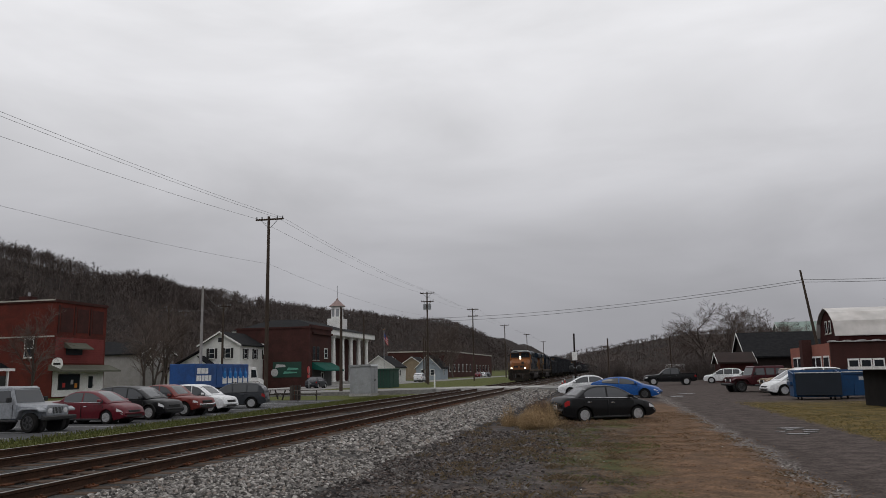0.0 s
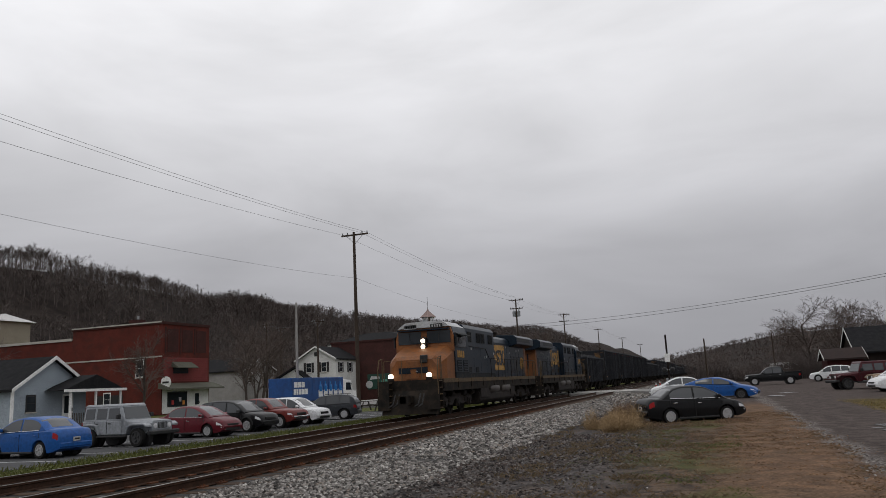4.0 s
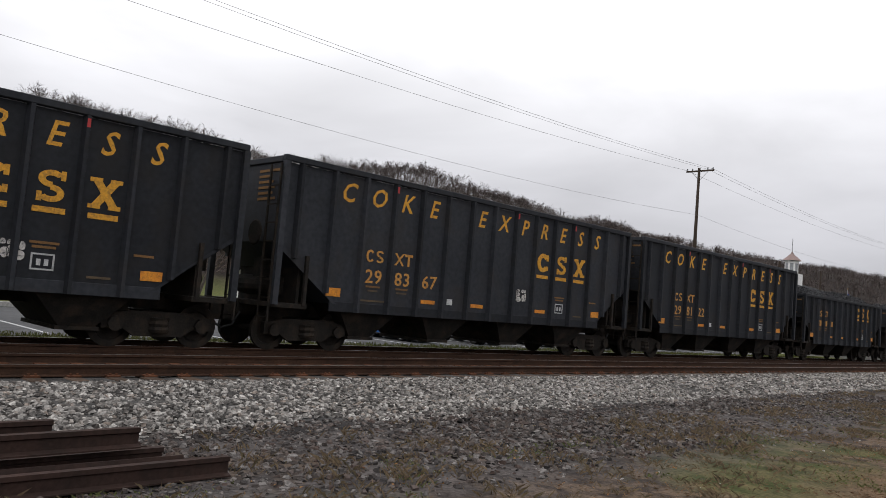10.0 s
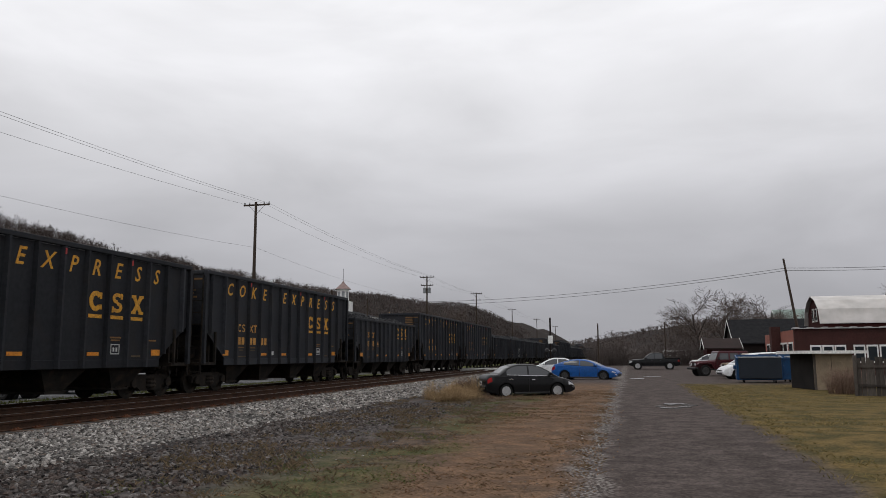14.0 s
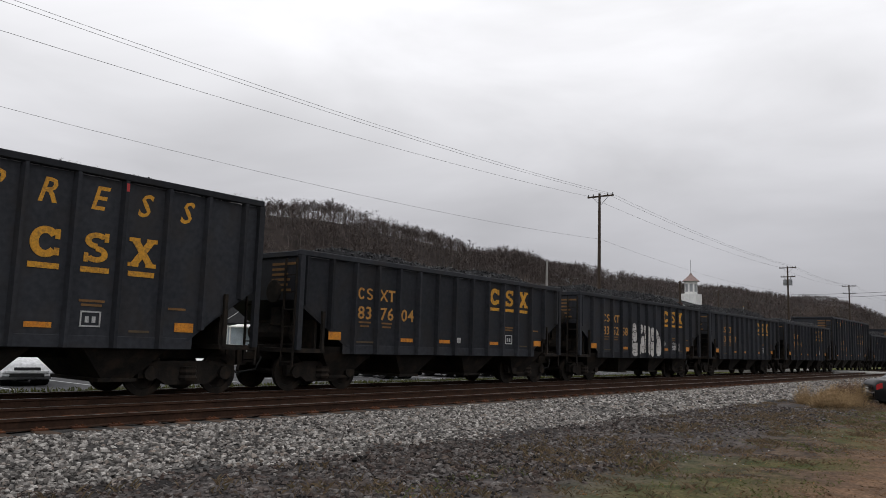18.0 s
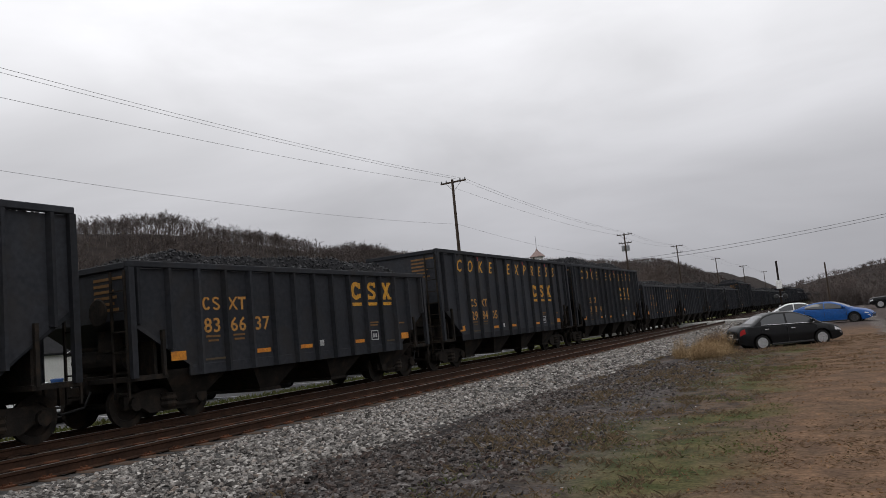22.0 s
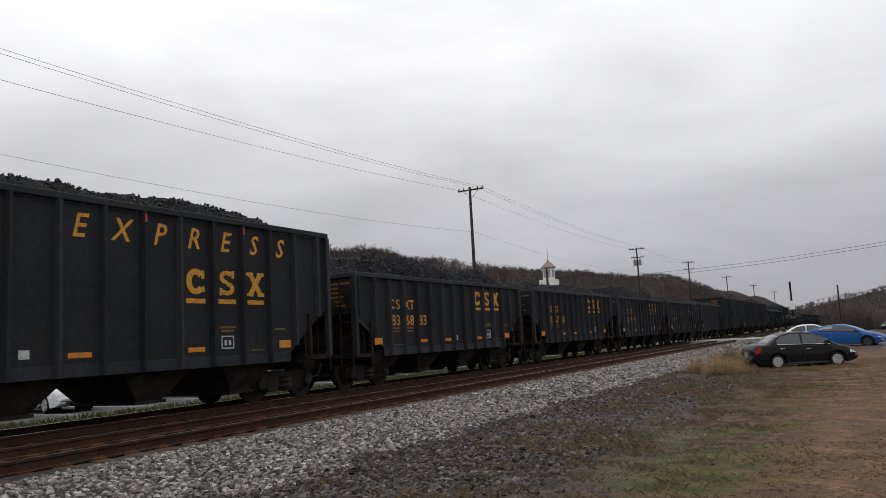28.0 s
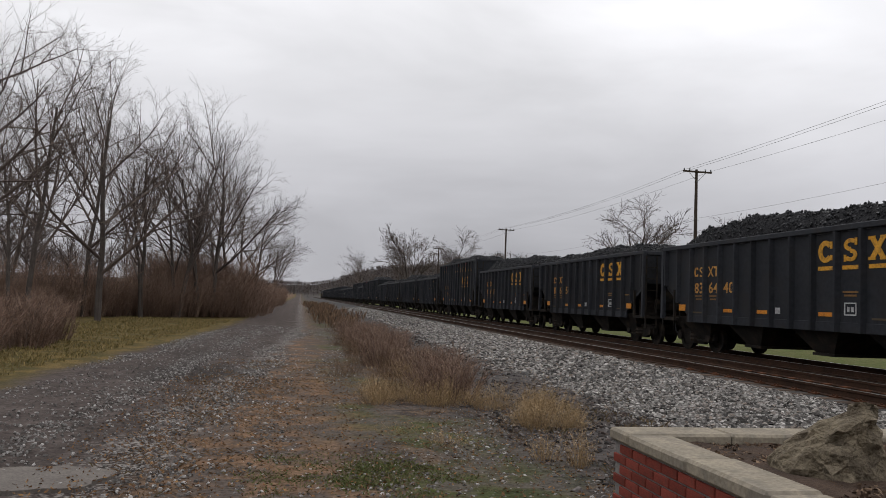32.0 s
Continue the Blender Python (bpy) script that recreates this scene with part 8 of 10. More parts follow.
    if bed:
        # the bed is solid; a dark sheet on top stands for its shaded inside
        part("load_bed", Shape().box(-L / 2 + 0.12, r1 - 0.08, -h * 0.82, h * 0.82, top(-2.0) + 0.026, top(-2.0) + 0.034), BLACK_TRIM, t, "dark open load bed")
        for s in (-1, 1):
            part("bed_rail", Shape().box(-L / 2 + 0.05, r1 - 0.04, s * h * 0.9 - 0.05, s * h * 0.9 + 0.05, top(-2.0) - 0.02, top(-2.0) + 0.07), paint, t, bevel=0.015)
        part("tailgate", Shape().box(-L / 2 + 0.0, -L / 2 + 0.09, -h * 0.86, h * 0.86, top(-2.0) - 0.4, top(-2.0) + 0.07), paint, t, bevel=0.015)
    if rack:
        for s in (-1, 1):
            part("roof_rail", Shape().tube([(0.1, s * head * 0.86, high - 0.01), (0.0, s * head * 0.86, high + 0.05), (-1.5, s * head * 0.86, high + 0.05), (-1.6, s * head * 0.86, high - 0.02)], 0.018, 5), BLACK_TRIM, t)
    return t


def off_roader(label, paint, x, y, heading, z, scale):
    """A boxy four-door off-roader: flat hood between separate wings, upright cabin, spare wheel behind."""
    t = thing("off_roader", label, "car", pose(x, y, z, 0, 0, heading) @ Matrix.Scale(scale, 4), "parked vehicles")
    h = 0.9
    body = part("body", Shape().prism([(-2.0, 0.5), (-2.05, 1.15), (0.62, 1.15), (0.62, 0.52)], -0.78, 0.78, "y"), paint, t, bevel=0.04)
    hood = [[(0.6, -0.72, 0.55), (0.6, 0.72, 0.55), (0.6, 0.72, 1.06), (0.6, 0.6, 1.17), (0.6, -0.6, 1.17), (0.6, -0.72, 1.06)], [(2.0, -0.58, 0.55), (2.0, 0.58, 0.55), (2.0, 0.58, 0.98), (2.0, 0.48, 1.08), (2.0, -0.48, 1.08), (2.0, -0.58, 0.98)]]
    part("hood", Shape().loft(hood), paint, t)
    part("cabin", Shape().hexa([(-2.02, -0.77, 1.12), (0.6, -0.77, 1.12), (0.6, 0.77, 1.12), (-2.02, 0.77, 1.12)], [(-1.94, -0.68, 1.78), (0.3, -0.68, 1.78), (0.3, 0.68, 1.78), (-1.94, 0.68, 1.78)]), paint, t, bevel=0.03)
    part("hard_top", Shape().hexa([(-1.98, -0.7, 1.76), (0.34, -0.7, 1.76), (0.34, 0.7, 1.76), (-1.98, 0.7, 1.76)], [(-1.9, -0.64, 1.86), (0.22, -0.64, 1.86), (0.22, 0.64, 1.86), (-1.9, 0.64, 1.86)]), paint, t, bevel=0.02)
    part("windscreen", Shape().hexa([(0.56, -0.7, 1.2), (0.578, -0.7, 1.2), (0.578, 0.7, 1.2), (0.56, 0.7, 1.2)], [(0.33, -0.63, 1.72), (0.348, -0.63, 1.72), (0.348, 0.63, 1.72), (0.33, 0.63, 1.72)]), CAR_GLASS, t)
    part("rear_window", Shape().box(-2.03, -2.0, -0.55, 0.55, 1.25, 1.66), CAR_GLASS, t)
    for s in (-1, 1):
        for u0, u1 in ((0.32, -0.42), (-0.55, -1.15), (-1.3, -1.85)):
            part("side_window", Shape().hexa(*[[(u1, min(s * a_, s * (a_ + 0.012)), zz), (u0 - (0.12 if u0 > 0 and zz > 1.5 else 0), min(s * a_, s * (a_ + 0.012)), zz), (u0 - (0.12 if u0 > 0 and zz > 1.5 else 0), max(s * a_, s * (a_ + 0.012)), zz), (u1, max(s * a_, s * (a_ + 0.012)), zz)] for a_, zz in ((0.763, 1.22), (0.694, 1.68))]), CAR_GLASS, t)
        for u in (0.45, -0.5, -1.25):
            part("door_seam", Shape().box(u - 0.008, u + 0.008, s * 0.782 - 0.012, s * 0.782 + 0.012, 0.58, 1.12), BLACK_TRIM, body)
        for u in (-0.3, -1.1):
            part("door_handle", Shape().box(u - 0.09, u + 0.07, s * 0.80 - 0.025, s * 0.80 + 0.025, 1.0, 1.04), BLACK_TRIM, body)
        part("running_board", Shape().box(-1.0, 0.75, s * 0.82 - 0.08, s * 0.82 + 0.08, 0.42, 0.5), BLACK_TRIM, t, bevel=0.02)
        part("headlight", Shape().lathe([(0.11, 0), (0.105, 0.03), (0.05, 0.045)], 16, "x", (2.0, s * 0.4, 0.86)), CLEAR_LAMP, t)
        part("mirror", Shape().box(0.32, 0.46, s * 0.93 - 0.09, s * 0.93 + 0.09, 1.22, 1.42), BLACK_TRIM, t, bevel=0.02)
        for ax, pr in ((1.42, [(-0.62, 0.62), (-0.46, 0.93), (-0.28, 1.0), (0.42, 1.0), (0.6, 0.9)]), (-1.45, [(-0.55, 0.72), (-0.45, 0.95), (-0.28, 1.02), (0.28, 1.02), (0.45, 0.95), (0.58, 0.62)])):
            poly = [(ax + a_, b_) for a_, b_ in pr] + [(ax + a_, b_ - 0.09) for a_, b_ in pr[::-1]]
            part("wing", Shape().prism(poly, min(s * 0.58, s * 0.94), max(s * 0.58, s * 0.94), "y"), paint, t, bevel=0.02)
            part("wheel_well", Shape().cyl((ax, s * 0.4, 0.42), (ax, s * 0.6, 0.42), 0.5, 18), BLACK_TRIM, t)
            wheel = part("wheel", wheel_meshes(0.4, STEEL_RIM)[0], None, t, at=pose(ax, s * (h - 0.09), 0.4, 0, 0, 0 if s > 0 else 180))
            part("rim", wheel_meshes(0.4, STEEL_RIM)[1], None, wheel)
        part("tail_light", Shape().box(-2.1, -2.04, s * 0.7 - 0.07, s * 0.7 + 0.07, 0.88, 1.1), TAIL_RED, t, bevel=0.015)
    grille = part("grille", Shape().box(1.99, 2.02, -0.56, 0.56, 0.68, 1.04), paint, t, bevel=0.01)
    for k in range(7):
        part("slot", Shape().box(2.02, 2.028, -0.22 + 0.073 * k - 0.02, -0.22 + 0.073 * k + 0.02, 0.74, 1.0), BLACK_TRIM, grille)
    part("front_bumper", Shape().box(1.98, 2.22, -0.86, 0.86, 0.48, 0.66), BLACK_TRIM, t, bevel=0.04)
    part("rear_bumper", Shape().box(-2.24, -2.04, -0.8, 0.8, 0.46, 0.64), BLACK_TRIM, t, bevel=0.04)
    sp = part("spare_wheel", wheel_meshes(0.4, STEEL_RIM)[0], None, t, at=pose(-2.2, 0, 1.0, 0, 0, 90))
    part("rim", wheel_meshes(0.4, STEEL_RIM)[1], None, sp)
    return t


vehicle("sedan", "sedan", "black four-door sedan parked in the dry grass", CAR_BLACK, -3.3, 29.6, 28, z=-0.06, scale=0.85)
vehicle("hatch", "hatchback", "bright blue hatchback parked on the gravel yard", CAR_BLUE, -2.05, 50.3, -9, rim=STEEL_RIM, z=-0.04, scale=0.97)
vehicle("sedan", "sedan", "white sedan behind the blue hatchback", CAR_WHITE, -4.7, 57.0, 188, rim=STEEL_RIM, z=-0.04, scale=0.94)
vehicle("pickup", "pickup_truck", "dark green-black crew pickup crossing the yard", CAR_BLACK, 3.3, 86, 180, "pickup truck", z=0.0)
vehicle("suv", "suv", "white suv at the back of the yard", CAR_WHITE, 9.6, 92, 170, z=0.0, scale=0.95)
vehicle("sedan", "sedan", "white sedan at the back of the yard", CAR_WHITE, 12.0, 90, 170, z=0.0, scale=0.95)
off_roader("old boxy maroon off-roader with a black bumper", CAR_MAROON, 7.2, 59.4, 196, 0.0, 0.98)
off_roader("old boxy tan off-roader beside the maroon one", CAR_TAN, 8.9, 57.0, 192, 0.0, 0.88)
vehicle("van", "minivan", "white minivan behind the blue bins", CAR_WHITE, 8.7, 52.0, 190, "van", z=0.0, scale=0.95)
vehicle("sedan", "sedan", "white sedan parked facing the tracks", CAR_WHITE, -25.6, 10.0, -10, z=LOT_Z, scale=0.92)
vehicle("sedan", "sedan", "white sedan parked beside the blue one", CAR_WHITE, -25.6, 15.6, -10, z=LOT_Z, scale=0.92)
vehicle("sedan", "sedan", "blue sedan parked with its tail to the tracks", CAR_BLUE, -25.2, 21.7, 174, z=LOT_Z, scale=0.92)
off_roader("silver four-door off-roader with a hard top", CAR_SILVER, -24.9, 25.9, -6, LOT_Z, 0.9)
vehicle("sedan", "sedan", "dark red sedan parked facing the tracks", CAR_RED, -24.9, 30.4, -5, z=LOT_Z, scale=0.92)
vehicle("suv", "suv", "black suv parked between red cars", CAR_BLACK, -24.9, 33.4, -5, cladding=True, z=LOT_Z, scale=0.9)
vehicle("pickup", "pickup_truck", "old faded red pickup with chrome bumper", CAR_BRICK, -25.0, 36.1, -5, "pickup truck", z=LOT_Z, scale=0.86)
vehicle("suv", "suv", "white suv parked beside the red pickup", CAR_WHITE, -24.9, 39.0, -5, z=LOT_Z, scale=0.88)
vehicle("suv", "suv", "dark grey suv parked side on in the lot", CAR_GREY, -25.2, 43.5, 195, rack=True, z=LOT_Z, scale=0.88)
vehicle("sedan", "sedan", "small dark car before the bank", CAR_GREY, -41.5, 98, 90)
vehicle("suv", "suv", "white vehicle on the far street", CAR_WHITE, -40, 150, 90)
for k in range(3):
    vehicle("sedan", "sedan", "parked car far down the street", (CAR_RED, CAR_WHITE, CAR_GREY)[k], -42.5, 235 + 9 * k, 90)

# ---------------------------------------------------------------- yard on the lawn side: bins, shed, fence, low brick building, barn
BIN_BLUE = surface("bin_blue_paint", (0.008, 0.055, 0.15), (0.006, 0.042, 0.115), 0.7, 0.5, 0.0, 0.003, (0.02, 0.03, 0.045), 0.3, 0.5)
BIN_DARK = surface("dark_navy_lid", (0.004, 0.008, 0.014), (0.007, 0.012, 0.02), 0.6, 0.6)
DARK_WALL = surface("black_stained_panel", (0.012, 0.011, 0.011), (0.02, 0.018, 0.017), 0.6, 0.9)
BARN_RED = surface("barn_red_boards", (0.045, 0.012, 0.011), (0.032, 0.010, 0.009), 0.8, 0.9, 0.0, 0.004, stretch=(1, 1, 0.2))
BROWN_BOARD = surface("dark_brown_boards", (0.014, 0.011, 0.010), (0.022, 0.016, 0.014), 0.8, 0.9)


def dumpster(x, y, turn, label, lid=True):
    t = thing("dumpster", label, "dumpster", pose(x, y, 0.0, 0, 0, turn), "dumpsters")
    w, d, h, k = 1.15, 0.8, 1.36, 0.03
    b = Shape()
    for sx in (-1, 1):
        b.hexa([(sx * w - k, -d * 0.86, 0.18), (sx * w + k, -d * 0.86, 0.18), (sx * w + k, d * 0.86, 0.18), (sx * w - k, d * 0.86, 0.18)], [(sx * w - k, -d, h), (sx * w + k, -d, h), (sx * w + k, d, h + 0.18), (sx * w - k, d, h + 0.18)])
    b.hexa([(-w, -d * 0.86 - k, 0.18), (w, -d * 0.86 - k, 0.18), (w, -d * 0.86 + k, 0.18), (-w, -d * 0.86 + k, 0.18)], [(-w, -d - k, h), (w, -d - k, h), (w, -d + k, h), (-w, -d + k, h)])
    b.hexa([(-w, d * 0.86 - k, 0.18), (w, d * 0.86 - k, 0.18), (w, d * 0.86 + k, 0.18), (-w, d * 0.86 + k, 0.18)], [(-w, d - k, h + 0.18), (w, d - k, h + 0.18), (w, d + k, h + 0.18), (-w, d + k, h + 0.18)])
    b.box(-w, w, -d * 0.86, d * 0.86, 0.15, 0.2)
    part("bin_body", b, BIN_BLUE, t)
    part("rim_bar", Shape().box(-w - 0.06, w + 0.06, -d - 0.06, -d + 0.02, h - 0.08, h + 0.01), BIN_BLUE, t)
    for sx in (-1, 1):
        part("fork_pocket", Shape().box(sx * (w + 0.09) - 0.06, sx * (w + 0.09) + 0.06, -0.5, 0.5, 0.75, 0.95), BIN_BLUE, t, bevel=0.01)
        part("rib", Shape().box(sx * 0.45 - 0.04, sx * 0.45 + 0.04, -d * 0.98, -d * 0.8, 0.2, h - 0.1), BIN_BLUE, t)
        for sy in (-1, 1):
            part("caster", Shape().cyl((sx * 0.8 - 0.03, sy * 0.55, 0.09), (sx * 0.8 + 0.03, sy * 0.55, 0.09), 0.09, 10), RUBBER, t)
    if lid:
        part("lid", Shape().box(-w * 0.94, w * 0.96, -d - 0.1, -d - 0.062, 0.24, h + 0.02), BIN_DARK, t, "dark plastic lid hanging open in front", bevel=0.015)
    part("lid_edge", Shape().box(-w * 0.96, w * 0.98, -d - 0.11, -d + 0.06, h + 0.02, h + 0.07), WHITE_MARK, t, "pale lid hinge edge", bevel=0.012)
    part("sticker", Shape().box(-0.25, 0.12, -d * 0.97 - 0.035, -d * 0.97 - 0.025, 0.98, 1.2), WHITE_MARK, t, "pale worn sticker")
    return t


dumpster(7.7, 44.9, -4, "blue steel dumpster standing open on the grass edge")
dumpster(10.2, 46.2, 3, "blue steel dumpster beside the tan shed", False)

shed = thing("garden_shed", "small tan and black shed with a flat white-edged roof", "shed", pose(8.5, 35.3, 0, 0, 0, 8))
part("tan_wall", Shape().box(0.0, 1.62, 0.0, 0.08, 0, 1.58), TAN, shed, "tan sheet wall")
part("dark_wall", Shape().box(0.0, 0.08, 0.082, 2.9, 0, 1.58), DARK_WALL, shed, "black stained side wall")
part("rear_wall", Shape().box(0.082, 1.62, 2.82, 2.9, 0, 1.58), TAN, shed)
part("end_wall", Shape().box(1.54, 1.62, 0.082, 2.818, 0, 1.58), TAN, shed)
part("roof", Shape().hexa([(-0.5, -0.3, 1.6), (2.1, -0.3, 1.6), (2.1, 3.1, 1.6), (-0.5, 3.1, 1.6)], [(-0.5, -0.3, 1.66), (2.1, -0.3, 1.66), (2.1, 3.1, 1.66), (-0.5, 3.1, 1.66)]), SHINGLE, shed)
part("roof_edge", Shape().box(-0.52, 2.12, -0.34, -0.302, 1.57, 1.7).box(-0.54, -0.502, -0.3, 3.1, 1.57, 1.7), WHITE_PAINT, shed, "white roof edge")
part("corner_post", Shape().box(-0.02, 0.07, -0.03, -0.002, 0, 1.58), WOOD_GREY, shed)
part("door_seam", Shape().box(0.72, 0.735, -0.006, -0.001, 0.05, 1.5), WOOD_GREY, shed)

fence = thing("plank_fence", "grey weathered plank fence at the lawn edge", "fence")
rnd = random.Random(5)
FENCE = [(8.9, 30.5), (11.4, 29.2), (20.5, 27.0)]
for (ax, ay), (bx_, by_) in zip(FENCE, FENCE[1:]):
    run = math.hypot(bx_ - ax, by_ - ay)
    ang = math.degrees(math.atan2(by_ - ay, bx_ - ax))
    n = int(run / 0.155)
    for k in range(n):
        u = (k + 0.5) / n
        hgt = 1.36 + rnd.uniform(-0.05, 0.09)
        part("plank", Shape().box(-0.07, 0.07, -0.012, 0.012, 0.02, hgt), WOOD_GREY, fence, at=pose(ax + (bx_ - ax) * u, ay + (by_ - ay) * u, 0, 0, rnd.uniform(-1.6, 1.6), ang))
    for zz in (0.35, 1.05):
        part("rail_board", Shape().box(0, run, -0.06, -0.014, zz, zz + 0.09), WOOD_GREY, fence, at=pose(ax, ay, 0, 0, 0, ang))
    for k in range(int(run / 2.4) + 1):
        part("fence_post", Shape().box(-0.06, 0.06, -0.16, -0.05, -0.2, 1.5), WOOD_GREY, fence, at=pose(ax + (bx_ - ax) * min(1, k * 2.4 / run), ay + (by_ - ay) * min(1, k * 2.4 / run), 0, 0, 0, ang), bevel=0.012)
logs = thing("timber_stack", "old grey timbers stacked beside the fence", "timber", pose(13.0, 27.6, 0, 0, 0, -14))
for k in range(6):
    part("timber", Shape().box(0, 2.6, -0.1, 0.1, 0, 0.17), WOOD_GREY, logs, at=pose(rnd.uniform(-0.2, 0.2), 0.22 * (k % 3), 0.0 + 0.175 * (k // 3), 0, 0, rnd.uniform(-3, 3)), bevel=0.015)

low = thing("brick_workshop", "long low red brick workshop with white window frames", "building", pose(12.6, 60, 0))
part("brick_wall", Shape().box(0, 30, 0, 0.3, 0, 3.4), BRICK_BROWN, low, "dark red brick wall")
part("stucco_wall", Shape().box(-0.004, 0.3, 0.302, 6.4, 0, 3.35).box(-0.004, 0.3, 8.1, 12.5, 0, 3.25), PINK, low, "pink stucco side wall")
part("stucco_gap", Shape().box(0.1, 0.3, 6.4, 8.1, 0, 3.1), BRICK_BROWN, low)
part("rear_wall", Shape().box(0.302, 30, 12.2, 12.5, 0, 3.2), BRICK_BROWN, low)
part("far_wall", Shape().box(29.7, 30, 0.302, 12.198, 0, 3.2), BRICK_BROWN, low)
part("chimney_breast", Shape().box(-0.7, -0.01, 5.2, 6.1, 0, 3.75), BRICK_BROWN, low)
part("flat_roof", Shape().box(0.302, 29.69, 0.302, 12.19, 3.05, 3.2), SHINGLE, low)
part("roof_edge", Shape().box(-0.1, 30.1, -0.14, 0.42, 3.402, 3.47), METAL_ROOF, low, "pale metal roof edge")
for k in range(31):
    part("seam", Shape().box(k * 0.97, k * 0.97 + 0.35, -0.17, 0.44, 3.472, 3.53), METAL_ROOF, low)
for u in (1.4, 2.22, 3.04, 4.3, 5.15, 6.0, 8.42, 10.0, 13.0, 13.8, 16.6, 18.6, 20.4):
    window(low, "-y", u, 1.0, 0.58, 1.1, 0.0, WHITE_PAINT, rows=1, sill=False)
for u in (1.3, 3.4, 5.0, 9.2, 10.8):
    window(low, "-x", u, 0.9, 1.3, 1.45, -0.004, WHITE_PAINT, rows=2)
part("chimney", Shape().box(8.75, 9.3, 1.2, 1.8, 3.2, 4.3), BRICK_BROWN, low, "short red brick chimney")
part("drainpipe", Shape().tube([(9.43, -0.24, 0.4), (9.43, -0.24, 4.6), (9.3, -0.24, 5.2), (8.9, -0.24, 5.6)], 0.1, 10), GALV, low, "tall pale vent pipe")

barn = thing("barn", "dark red barn with a pale curved metal roof", "barn", pose(22.0, 92, 0))
G = [(-3.9, 5.0), (-3.35, 6.6), (-1.95, 7.65), (-0.5, 8.16), (0, 8.24), (0.5, 8.16), (1.95, 7.65), (3.35, 6.6), (3.9, 5.0)]
BARN_ROOF = surface("smooth_pale_metal", (0.50, 0.48, 0.46), (0.43, 0.41, 0.39), 3.0, 0.5, 0.1, 0.0, (0.36, 0.33, 0.3), 1.2, 0.35, fine=2.2)
part("wall", Shape().prism([(4 + a * 0.96, b - 0.12) for a, b in G] + [(4 + 3.6, 0), (4 - 3.6, 0)], 0, 10.2, "x"), BARN_RED, barn)
part("end_wall", Shape().box(10.2, 12.0, 0.4, 7.6, 0, 5.0), BARN_RED, barn)
for (a, za), (b, zb) in zip(G, G[1:]):
    # one sheet a facet; the far end turns down in a narrow hip
    part("roof_sheet", Shape().hexa([(-0.4, 4 + a, za - 0.06), (12.4 - 0.55 * (za - 5.0), 4 + a, za - 0.06), (12.4 - 0.55 * (zb - 5.0), 4 + b, zb - 0.06), (-0.4, 4 + b, zb - 0.06)], [(-0.4, 4 + a, za + 0.04), (12.5 - 0.55 * (za - 5.0), 4 + a, za + 0.04), (12.5 - 0.55 * (zb - 5.0), 4 + b, zb + 0.04), (-0.4, 4 + b, zb + 0.04)]), BARN_ROOF, barn, "pale weathered metal roof")
part("hip_flashing", Shape().tube([(12.5 - 0.55 * (za - 5.0), 4 + a, za + 0.05) for a, za in G[:5]], 0.09, 5), WHITE_PAINT, barn)
for k in range(2):
    window(barn, "-x", 3.3 + 1.5 * k, 5.4, 0.6, 1.3, 0.0, WHITE_PAINT, rows=1)
gable_house("brown_house", "dark brown wooden house with a dark shingle roof", 13.6, 26, 100, 110, 3.0, 5.9, "x", BROWN_BOARD, SHINGLE)
gable_house("green_roofed_house", "grey house with a pale green metal roof", 24, 36, 128, 138, 5.6, 8.6, "x", SIDING_WHITE, surface("green_tin", (0.2, 0.26, 0.23), (0.16, 0.21, 0.19), 1.5, 0.6))
sh = gable_house("shack", "small red-brown shack with a tin roof", 9.6, 13.2, 94, 98.5, 2.3, 3.3, "x", BARN_RED, surface("rusty_tin", (0.03, 0.019, 0.017), (0.022, 0.016, 0.015), 0.8, 0.8))
rv = thing("camper", "white camper trailer far behind the yard", "camper", pose(8.3, 132, 0))
part("body", Shape().prism([(-2.2, 0.6), (2.2, 0.6), (2.2, 1.6), (1.5, 2.4), (-2.0, 2.4), (-2.2, 2.0)], -1.1, 1.1, "y"), WHITE_PAINT, rv, bevel=0.05)
part("stripe", Shape().box(-2.1, 2.1, -1.12, -1.102, 1.2, 1.4), TAN, rv)
part("side_window", Shape().box(-1.5, -0.3, -1.12, -1.102, 1.5, 2.0), CAR_GLASS, rv)
for wx in (-0.5, 0.5):
    part("wheel", wheel_meshes(0.34, STEEL_RIM)[0], None, rv, at=pose(wx, -1.0, 0.34, 0, 0, 180))
part("underframe", Shape().box(-2.1, 2.1, -0.9, 0.9, 0.3, 0.6), BLACK_IRON, rv)

# ---------------------------------------------------------------- crossing signal, posts
sig = thing("crossing_signal", "railway crossing signal mast with a white board and flashers", "crossing signal", pose(-5.65, 63.4, 0))
part("mast", Shape().cyl((0, 0, 0), (0, 0, 4.7), 0.075, 10), BROWN_BOARD, sig, "dark weathered mast")
part("base", Shape().box(-0.3, 0.3, -0.3, 0.3, -0.1, 0.25), CONCRETE, sig, bevel=0.03)
for s in (-1, 1):
    f = part("flasher", Shape().lathe([(0.10, -0.12), (0.16, -0.1), (0.2, 0.02), (0.2, 0.06)], 18, "y", (s * 0.3, 0.0, 1.95)), BLACK_TRIM, sig)
    part("lens", Shape().lathe([(0.11, -0.03), (0.10, 0.02)], 14, "y", (s * 0.3, 0.06, 1.95)), TAIL_RED, f, "unlit red lens")
part("white_sign", Shape().box(-0.2, 0.2, -0.09, -0.07, 2.55, 3.2), WHITE_PAINT, sig, "white sign board", bevel=0.01)
